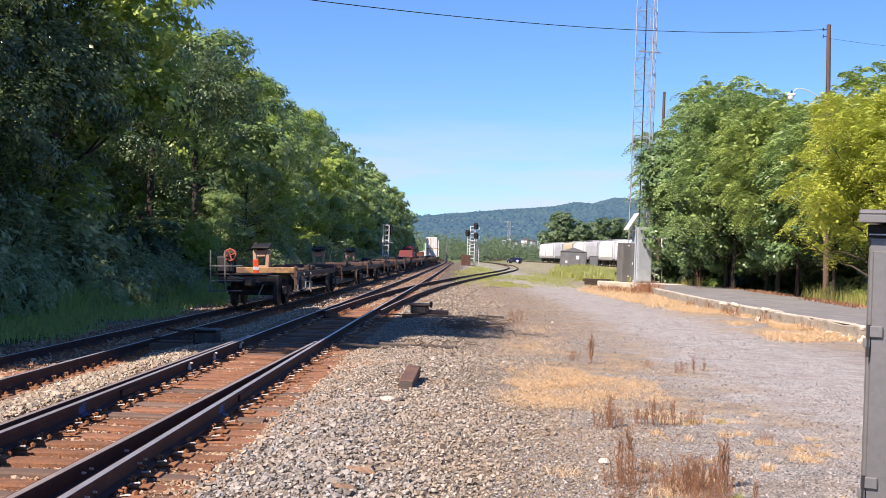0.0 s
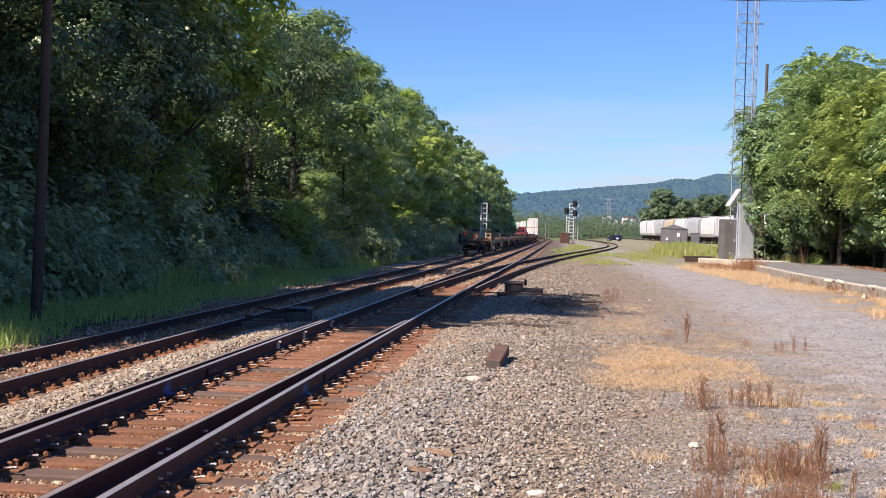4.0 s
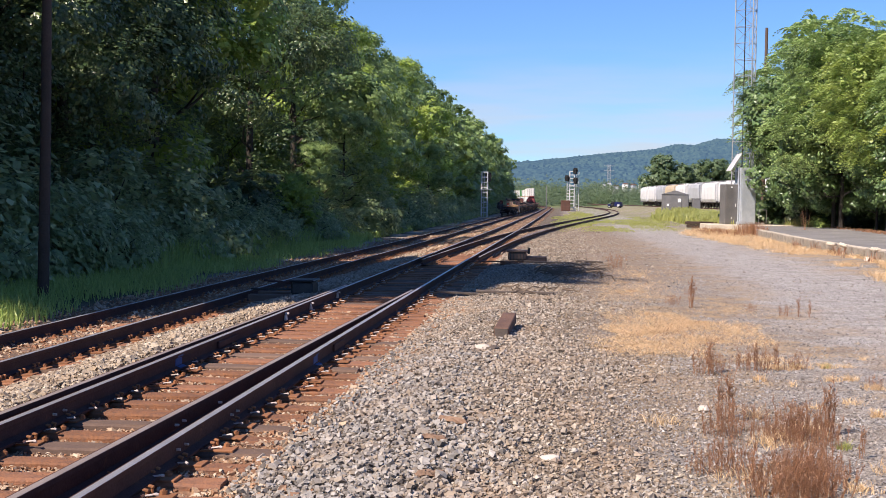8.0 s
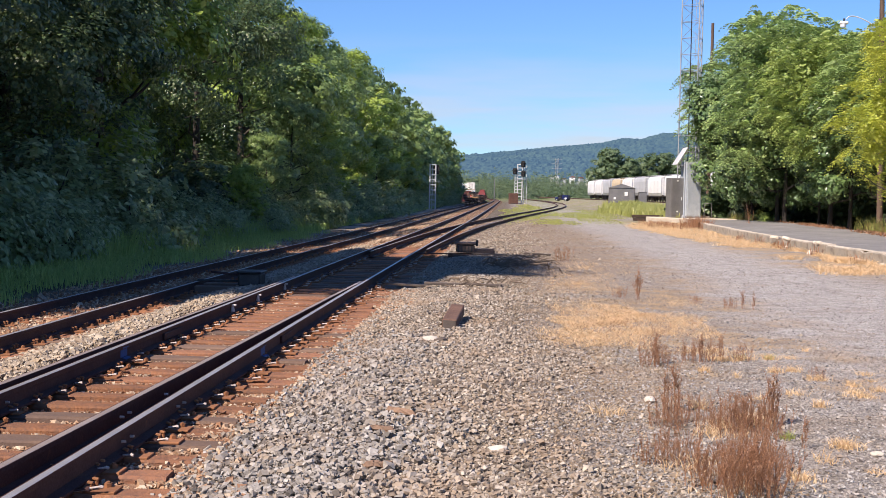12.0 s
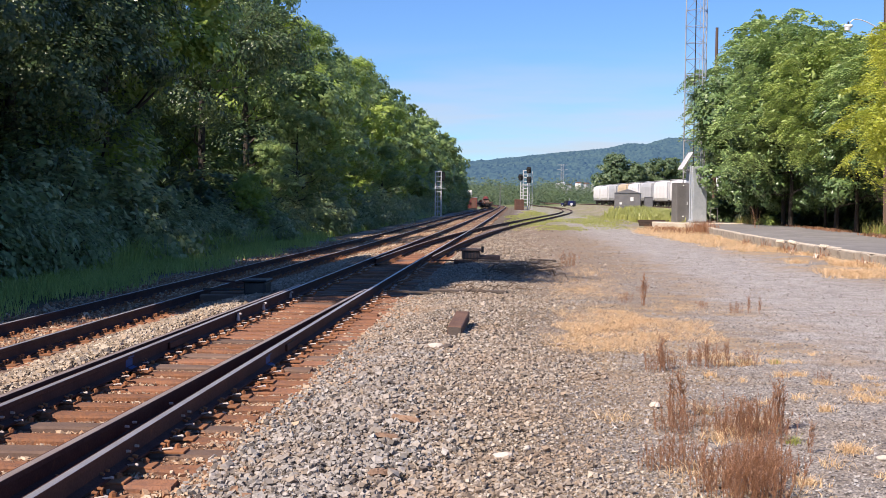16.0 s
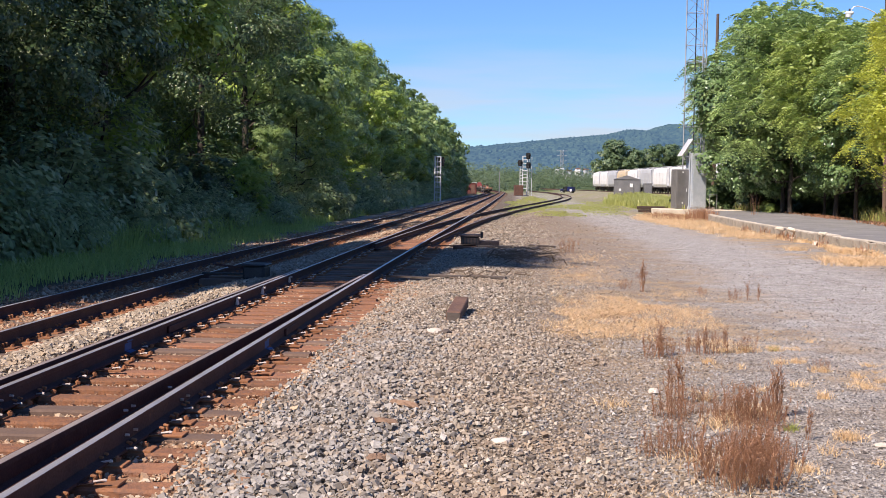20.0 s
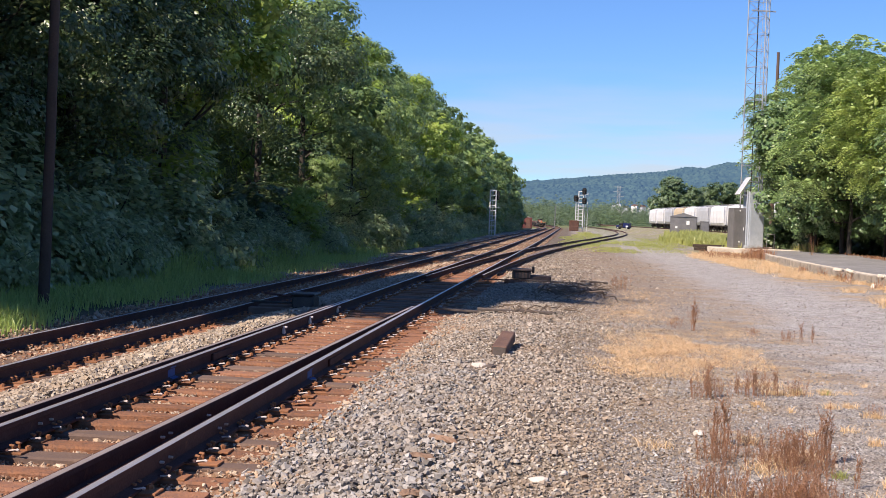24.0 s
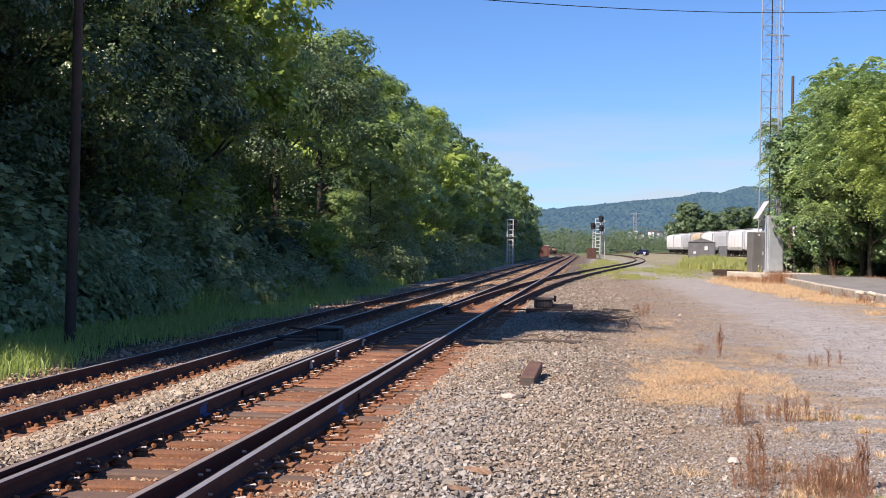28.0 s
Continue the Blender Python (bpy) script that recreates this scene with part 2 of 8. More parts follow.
MAT = dict(
    rail_side=surface("rail_brown", (0.068, 0.036, 0.034), (0.092, 0.048, 0.042), 0.72, 0.0, 3, 60, (0.14, 0.068, 0.042), (0.58, 0.8), 0.25, 0.002, 0.0, 0.12),
    rail_top=surface("rail_polished", (0.60, 0.58, 0.58), (0.48, 0.46, 0.46), 0.40, 0.6, 2, 90, None, (0, 1), 0.05, 0.001, 0.0),
    rail_rust_top=surface("rail_rusty_top", (0.34, 0.275, 0.245), (0.42, 0.35, 0.31), 0.5, 0.35, 2, 90, None, (0, 1), 0.1, 0.001, 0.0),
    tie=surface("tie_wood_rusted", (0.36, 0.155, 0.068), (0.21, 0.10, 0.06), 0.88, 0, 5, 38, (0.115, 0.072, 0.056), (0.47, 0.66), 1.0, 0.015, 0.5),
    tie_dark=surface("tie_wood_dark", (0.135, 0.09, 0.072), (0.19, 0.12, 0.085), 0.9, 0, 3, 45, (0.07, 0.05, 0.042), (0.55, 0.75), 0.6, 0.008, 0.3),
    plate=surface("rusty_plate", (0.36, 0.155, 0.065), (0.26, 0.115, 0.055), 0.85, 0.1, 6, 70, (0.15, 0.07, 0.04), (0.6, 0.8), 0.4, 0.003, 0.3),
    spike_tip=surface("bright_clip", (0.66, 0.58, 0.52), (0.52, 0.44, 0.39), 0.55, 0.1, 9, 80, (0.25, 0.15, 0.1), (0.55, 0.7), 0.1, 0.001, 0.3),
    wood_block=surface("creosote_wood", (0.115, 0.066, 0.05), (0.17, 0.095, 0.066), 0.85, 0, 4, 40, (0.22, 0.14, 0.1), (0.6, 0.8), 0.6, 0.006, 0.0),
    old_wood=surface("weathered_wood", (0.13, 0.10, 0.082), (0.09, 0.072, 0.06), 0.9, 0, 4, 40, (0.06, 0.046, 0.04), (0.55, 0.75), 0.6, 0.006, 0.2),
    chip_wood=surface("splintered_wood", (0.30, 0.19, 0.125), (0.22, 0.135, 0.09), 0.9, 0, 5, 45, (0.13, 0.08, 0.055), (0.55, 0.75), 0.7, 0.006, 0.2),
    pole=surface("pole_wood", (0.135, 0.088, 0.062), (0.105, 0.07, 0.052), 0.9, 0, 1.5, 30, (0.1, 0.06, 0.045), (0.55, 0.7), 0.5, 0.006, 0.1),
    pole_dark=surface("pole_wood_dark", (0.055, 0.038, 0.03), (0.08, 0.052, 0.04), 0.9, 0, 1.5, 30, None, (0, 1), 0.5, 0.006, 0.0),
    galv=surface("galvanised_steel", (0.46, 0.51, 0.56), (0.56, 0.60, 0.64), 0.5, 0.4, 2.5, 25, (0.30, 0.30, 0.30), (0.62, 0.8), 0.1, 0.002, 0.05),
    lattice=surface("lattice_steel", (0.36, 0.38, 0.40), (0.46, 0.47, 0.49), 0.5, 0.5, 2.5, 25, None, (0, 1), 0.1, 0.002, 0.05),
    silver=surface("silver_paint", (0.58, 0.59, 0.60), (0.66, 0.66, 0.66), 0.5, 0.2, 2.5, 25, None, (0, 1), 0.1, 0.002, 0.05),
    grey_metal=surface("grey_cabinet", (0.185, 0.182, 0.18), (0.235, 0.225, 0.22), 0.42, 0.35, 1.4, 22, (0.17, 0.155, 0.14), (0.58, 0.8), 0.08, 0.002, 0.05),
    dark_metal=surface("dark_metal", (0.035, 0.035, 0.037), (0.06, 0.057, 0.055), 0.5, 0.3, 3, 30, None, (0, 1), 0.1, 0.002, 0.1),
    black=plain("black_gap", (0.012, 0.012, 0.012), 0.7),
    rust=surface("rusted_steel", (0.135, 0.072, 0.055), (0.19, 0.098, 0.07), 0.8, 0.1, 2, 30, (0.08, 0.05, 0.045), (0.5, 0.7), 0.3, 0.003, 0.15),
    red=surface("faded_red", (0.20, 0.06, 0.05), (0.15, 0.055, 0.048), 0.7, 0, 1.2, 20, (0.12, 0.06, 0.05), (0.55, 0.75), 0.1, 0.002, 0.1),
    machine_red=surface("machine_red", (0.22, 0.035, 0.035), (0.17, 0.04, 0.04), 0.6, 0, 1.2, 20, None, (0, 1), 0.1, 0.002, 0.1),
    wheel_orange=surface("brake_orange", (0.40, 0.10, 0.05), (0.30, 0.085, 0.05), 0.7, 0, 2, 20, (0.12, 0.05, 0.04), (0.55, 0.7), 0.2, 0.003, 0.0),
    grab_grey=surface("grab_grey", (0.20, 0.20, 0.20), (0.28, 0.27, 0.26), 0.6, 0.2, 2, 20, None, (0, 1), 0.1, 0.002, 0.0),
    case_brown=surface("cast_case_brown", (0.15, 0.095, 0.075), (0.10, 0.07, 0.058), 0.75, 0.1, 3, 30, (0.07, 0.05, 0.045), (0.55, 0.7), 0.4, 0.004, 0.1),
    car_brown=surface("car_brown", (0.125, 0.07, 0.055), (0.085, 0.052, 0.044), 0.7, 0.1, 1.0, 14, (0.06, 0.04, 0.038), (0.5, 0.7), 0.2, 0.003, 0.2),
    car_orange=surface("car_faded_orange", (0.50, 0.34, 0.24), (0.40, 0.25, 0.17), 0.7, 0, 1.5, 16, (0.18, 0.10, 0.065), (0.58, 0.75), 0.2, 0.003, 0.1),
    car_yellow=surface("car_yellow", (0.44, 0.26, 0.10), (0.30, 0.17, 0.075), 0.7, 0, 1.0, 14, (0.13, 0.08, 0.06), (0.46, 0.62), 0.2, 0.003, 0.1),
    orange=plain("flag_orange", (0.80, 0.10, 0.03), 0.6),
    truck_iron=surface("truck_iron", (0.07, 0.055, 0.05), (0.045, 0.038, 0.036), 0.7, 0.3, 3, 20, None, (0, 1), 0.2, 0.003, 0.1),
    box_white=surface("container_white", (0.78, 0.75, 0.70), (0.70, 0.67, 0.62), 0.6, 0, 0.7, 12, (0.45, 0.33, 0.25), (0.62, 0.8), 0.1, 0.003, 0.05),
    box_green=surface("container_green", (0.06, 0.26, 0.07), (0.05, 0.21, 0.07), 0.6, 0, 0.7, 12, None, (0, 1), 0.1, 0.003, 0.05),
    hopper_white=surface("hopper_white", (0.80, 0.79, 0.77), (0.74, 0.73, 0.71), 0.6, 0, 0.5, 9, (0.5, 0.46, 0.42), (0.66, 0.85), 0.1, 0.003, 0.0),
    hopper_grey=surface("hopper_grey", (0.50, 0.51, 0.52), (0.42, 0.43, 0.44), 0.6, 0, 0.5, 9, (0.3, 0.28, 0.27), (0.62, 0.8), 0.1, 0.003, 0.0),
    hopper_tan=surface("hopper_tan", (0.64, 0.50, 0.31), (0.58, 0.46, 0.31), 0.6, 0, 0.5, 9, None, (0, 1), 0.1, 0.003, 0.0),
    blue=surface("vehicle_blue", (0.010, 0.016, 0.075), (0.012, 0.022, 0.10), 0.35, 0.1, 1, 12, None, (0, 1), 0.05, 0.001, 0.0),
    paint_blue=plain("marking_paint", (0.05, 0.11, 0.28), 0.8),
    white=plain("white_paint", (0.80, 0.80, 0.78), 0.6),
    glass=plain("dark_glass", (0.02, 0.025, 0.03), 0.08),
    rubber=plain("rubber", (0.02, 0.02, 0.02), 0.85),
    asphalt=surface("platform_asphalt", (0.185, 0.176, 0.17), (0.245, 0.235, 0.225), 0.9, 0, 0.6, 60, (0.29, 0.275, 0.26), (0.52, 0.72), 0.4, 0.004, 0.0),
    concrete=surface("old_concrete", (0.40, 0.35, 0.28), (0.30, 0.265, 0.22), 0.9, 0, 1.2, 28, (0.19, 0.155, 0.125), (0.5, 0.7), 0.5, 0.008, 0.15),
    concrete_top=surface("concrete_pale", (0.64, 0.57, 0.47), (0.52, 0.45, 0.36), 0.9, 0, 1.2, 28, (0.3, 0.25, 0.2), (0.55, 0.75), 0.5, 0.008, 0.15),
    stone_pale=surface("pale_stone", (0.58, 0.52, 0.44), (0.48, 0.42, 0.36), 0.9, 0, 6, 50, None, (0, 1), 0.4, 0.004, 0.2),
    bark=surface("bark", (0.062, 0.05, 0.04), (0.042, 0.035, 0.03), 0.95, 0, 2, 18, None, (0, 1), 0.6, 0.02, 0.1),
    twig=surface("dead_twig", (0.13, 0.095, 0.07), (0.19, 0.14, 0.10), 0.95, 0, 2, 30, None, (0, 1), 0.4, 0.004, 0.2),
    # darkest and brightest greens put the wood's shade and sun into leaf colour
    leaf_shaded=leaves_material("leaf_shaded", (0.036, 0.072, 0.03), (0.078, 0.132, 0.05), (0.20, 0.25, 0.10), (0.07, 0.12, 0.05), 0.22, 0.36),
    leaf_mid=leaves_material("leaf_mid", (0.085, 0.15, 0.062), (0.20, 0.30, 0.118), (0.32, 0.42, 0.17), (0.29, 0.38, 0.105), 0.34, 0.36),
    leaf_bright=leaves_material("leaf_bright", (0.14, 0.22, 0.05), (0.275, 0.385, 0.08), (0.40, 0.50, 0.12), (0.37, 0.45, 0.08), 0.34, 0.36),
    # shrub leaves coloured extra pale, standing in for sunlight on them
    leaf_shrub_lit=leaves_material("leaf_shrub_lit", (0.12, 0.17, 0.075), (0.23, 0.30, 0.12), (0.44, 0.49, 0.25), (0.19, 0.27, 0.11), 0.34, 0.46),
    # distance haze is put into these two greens, which are paled for it
    leaf_hazed=leaves_material("leaf_hazed", (0.125, 0.185, 0.125), (0.16, 0.22, 0.14), (0.195, 0.255, 0.155), (0.20, 0.25, 0.14), 0.5, 0.9),
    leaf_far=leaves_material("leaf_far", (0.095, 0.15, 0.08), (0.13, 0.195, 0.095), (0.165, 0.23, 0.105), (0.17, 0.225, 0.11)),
    leaf_sumac=leaves_material("leaf_sumac", (0.10, 0.17, 0.06), (0.25, 0.375, 0.13), (0.40, 0.51, 0.20), (0.33, 0.43, 0.13), 0.18, 0.42),
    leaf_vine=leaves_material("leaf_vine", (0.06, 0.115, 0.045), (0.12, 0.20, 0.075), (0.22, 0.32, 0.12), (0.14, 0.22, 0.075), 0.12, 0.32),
    leaf_yellow=leaves_material("leaf_yellow", (0.20, 0.275, 0.047), (0.385, 0.45, 0.075), (0.57, 0.585, 0.11), (0.48, 0.49, 0.075), 0.36),
    leaf_olive=leaves_material("leaf_olive", (0.11, 0.175, 0.05), (0.26, 0.365, 0.10), (0.42, 0.50, 0.16), (0.35, 0.42, 0.10), 0.3),
    grass=blades_material("grass_green", (0.18, 0.26, 0.065), (0.30, 0.405, 0.105), (0.44, 0.52, 0.16), 0.42),
    grass_far=blades_material("grass_yellowgreen", (0.24, 0.27, 0.07), (0.34, 0.36, 0.10), (0.46, 0.46, 0.16)),
    straw=blades_material("dry_straw", (0.52, 0.325, 0.165), (0.69, 0.47, 0.265), (0.81, 0.61, 0.385), 0.2),
    weed=blades_material("dry_weed", (0.19, 0.085, 0.045), (0.28, 0.135, 0.07), (0.42, 0.235, 0.13), 0.12),
)


def stones_material(name, palette, rusty=0.5):
    k = Nodes(name)
    r = k.island()
    c = palette[0]
    for n, col in enumerate(palette[1:], 1):
        c = k.mix(k.ramp(r, n / len(palette) - 0.06, n / len(palette) + 0.06), c, col)
    c = k.mix(k.ramp(k.noise(60, 4), 0.4, 0.75, 0.0, 0.45), c, (0.13, 0.11, 0.09))
    c = k.mix(k.ramp(k.noise(0.9, 3), 0.45, 0.7, 0.0, rusty), c, (0.33, 0.24, 0.165))
    k.bump(k.noise(90, 3), 0.3, 0.004)
    return k.done(c, 0.9, 0, 0.3)


MAT["ballast"] = stones_material("ballast_stone", [(0.13, 0.105, 0.085), (0.31, 0.265, 0.22), (0.40, 0.345, 0.28), (0.21, 0.165, 0.125), (0.36, 0.28, 0.205), (0.27, 0.23, 0.19), (0.50, 0.44, 0.37)])
MAT["ballast_grey"] = stones_material("ballast_grey", [(0.125, 0.112, 0.10), (0.29, 0.268, 0.243), (0.36, 0.335, 0.305), (0.21, 0.185, 0.16), (0.44, 0.41, 0.375), (0.29, 0.235, 0.18), (0.33, 0.305, 0.28)], 0.35)
MAT["ballast_rust"] = stones_material("ballast_rusty", [(0.30, 0.15, 0.08), (0.40, 0.25, 0.15), (0.47, 0.35, 0.24), (0.27, 0.15, 0.09), (0.52, 0.42, 0.31)])
MAT["ballast_pale"] = stones_material("ballast_pale", [(0.20, 0.155, 0.11), (0.36, 0.295, 0.225), (0.43, 0.36, 0.28), (0.28, 0.22, 0.16), (0.50, 0.43, 0.34), (0.38, 0.29, 0.20)])
MAT["ballast_tan"] = stones_material("ballast_tan", [(0.16, 0.12, 0.085), (0.29, 0.235, 0.175), (0.38, 0.32, 0.25), (0.22, 0.17, 0.125), (0.33, 0.245, 0.165), (0.47, 0.41, 0.33)])
MAT["gravel"] = stones_material("lot_gravel", [(0.13, 0.12, 0.118), (0.32, 0.305, 0.295), (0.42, 0.40, 0.385), (0.22, 0.20, 0.19), (0.48, 0.46, 0.435), (0.34, 0.315, 0.29)])

# ---- plan: heights and track lines ----
RAIL_Z, RAIL_H = 0.05, 0.186


def ease(v, lo, hi):
    u = np.clip((np.asarray(v, float) - lo) / (hi - lo), 0, 1)
    return u * u * (3 - 2 * u)


def smooth_line(knots):
    """x as a smooth function of y through the knots."""
    ys, xs = np.array(knots, float).T
    yy = np.arange(ys[0], ys[-1] + 1, 1.0)
    xx = np.interp(yy, ys, xs)
    for _ in range(3):
        pad = np.r_[np.full(8, xx[0]) + (np.arange(-8, 0) * (xx[1] - xx[0])), xx, xx[-1] + np.arange(1, 9) * (xx[-1] - xx[-2])]
        xx = np.convolve(pad, np.ones(17) / 17, "valid")
    return lambda y: np.interp(y, yy, xx)


main_x = smooth_line([(-60, -7.34), (30, -7.32), (55, -7.05), (100, -6.9), (150, -6.7), (200, -6.45), (260, -6.25), (300, -6.4), (335, -7.0), (380, -8.8), (430, -12), (480, -16.5), (560, -26), (700, -48), (900, -90)])
near_x = smooth_line([(-60, -3.62), (22, -3.62), (50, -3.43), (80, -3.22), (125, -3.02), (210, -2.8), (300, -2.7), (340, -3.1), (400, -5.6), (480, -12.5), (560, -22), (700, -44)])
branch_x = smooth_line([(30, -3.45), (40, -3.27), (50, -3.0), (62, -2.45), (80, -1.25), (100, 0.45), (135, 3.7), (175, 7.2), (215, 9.6), (260, 10.8), (330, 10.2), (430, 6), (520, 0)])
yard_x = smooth_line([(60, 43), (150, 32.5), (190, 29.3), (206, 27.9), (222, 26.4), (260, 23.6), (287, 22.0), (312, 20.5), (340, 19.0), (400, 16), (520, 10)])


def ground_z(x, y):
    """The height of the ground: ballast beds under the tracks, a low shoulder on the far side, a level gravel lot."""
    x, y = np.asarray(x, float), np.asarray(y, float)
    off_main, off_near = x - main_x(y), x - near_x(y)
    z = -0.16 * ease(-off_near, -2.6, -1.5) - 0.052 * (1 - ease(np.abs(off_near), 1.3, 1.5)) - 0.26 * ease(-off_near, 1.5, 2.9)
    z = np.minimum(z, z * 0.3 - 0.15 * (1 - ease(np.abs(x - branch_x(y)), 1.5, 2.7)) * ease(y, 38, 50))
    z = z + 0.025 * (1 - ease(np.abs(off_main), 1.3, 2.1))
    z = z + 0.10 * ease(-x, 9.5, 14) - 0.25 * ease(y, 200, 320) * ease(-x, -2, 4)
    z = z + 0.75 * ease(y, 110, 190) * ease(x, 11.5, 15.5)
    z = z + 0.018 * np.sin(x * 1.7 + 0.6 * np.sin(y * 0.5)) * np.sin(y * 0.9 + x * 0.4)
    return z


def main_rail_z(side):
    return -0.165 + 0.035 * side


# ---- mesh helpers ----
def fast_mesh(name, verts, faces, material, smooth=False):
    verts, faces = np.asarray(verts, np.float32), np.asarray(faces, np.int32)
    me = bpy.data.meshes.new(name)
    me.vertices.add(len(verts)), me.loops.add(faces.size), me.polygons.add(len(faces))
    me.vertices.foreach_set("co", verts.ravel())
    me.loops.foreach_set("vertex_index", faces.ravel())
    me.polygons.foreach_set("loop_start", np.arange(0, faces.size, faces.shape[1], dtype=np.int32))
    me.update(calc_edges=True)
    me.polygons.foreach_set("use_smooth", np.full(len(faces), smooth, bool))
    me.materials.append(material)
    return me


def part(name, data, material=None, parent=None, label=""):
    """Links a bmesh or a mesh as one object under a thing or a part."""
    if isinstance(data, bmesh.types.BMesh):
        me = bpy.data.meshes.new(name)
        data.to_mesh(me)
        data.free()
        me.materials.append(material)
        data = me
    ob = new(name, data)
    ob.parent = parent
    return tagged(ob, label)


def thing(name, label, category, m=None, group="", kind=""):
    ob = new(name)
    ob.empty_display_size = 0.2
    ob.matrix_basis = m or Matrix()
    return tagged(ob, label, category, group, kind)


def box(bm, size, at=(0, 0, 0), rot=(0, 0, 0), bevel=0.0, taper=1.0):
    """A bevelled block, centred at a point, with its top scaled by taper."""
    r = bmesh.ops.create_cube(bm, size=1.0)
    vs = r["verts"]
    for v in vs:
        k = taper if v.co.z > 0 else 1.0
        v.co = Vector((v.co.x * size[0] * k, v.co.y * size[1] * k, v.co.z * size[2]))
    if bevel:
        es = list({e for v in vs for e in v.link_edges})
        r = bmesh.ops.bevel(bm, geom=es, offset=bevel, segments=1, affect="EDGES", profile=0.5)
        vs = list({v for f in r["faces"] for v in f.verts} | {v for v in vs if v.is_valid})
    m = pose(*at, *rot)
    bmesh.ops.transform(bm, matrix=m, verts=vs)
    return vs


def rod(bm, a, b, r0, r1=None, n=8):
    """A closed round bar from a to b."""
    a, b = Vector(a), Vector(b)
    d = b - a
    r = bmesh.ops.create_cone(bm, cap_ends=True, segments=n, radius1=r0, radius2=r0 if r1 is None else r1, depth=d.length)
    m = Matrix.Translation((a + b) / 2) @ d.to_track_quat("Z", "Y").to_matrix().to_4x4()
    bmesh.ops.transform(bm, matrix=m, verts=r["verts"])


def disc(bm, at, axis, radius, depth, n=18, bevel=0.0):
    a = Vector(at) - Vector(axis).normalized() * depth / 2
    rod(bm, a, a + Vector(axis).normalized() * depth, radius, None, n)


def B():
    return bmesh.new()


def boxes(*specs):
    bm = B()
    for s in specs:
        box(bm, *s)
    return bm


def sweep(points, profile, close=True):
    """A profile of (across, up) carried along points; its across stays level."""
    pts = np.asarray(points, float)
    d = np.gradient(pts, axis=0)
    d /= np.linalg.norm(d[:, :2], axis=1)[:, None]
    side = np.stack([d[:, 1], -d[:, 0], 0 * d[:, 0]], 1)
    prof = np.asarray(profile, float)
    v = pts[:, None] + side[:, None] * prof[None, :, :1] + np.array([0, 0, 1.0]) * prof[None, :, 1:]
    n, k = len(pts), len(prof)
    i, j = np.meshgrid(np.arange(n - 1), np.arange(k), indexing="ij")
    a, b = i * k + j, i * k + (j + 1) % k
    f = np.stack([a, b, b + k, a + k], -1).reshape(-1, 4)
    return v.reshape(-1, 3), f


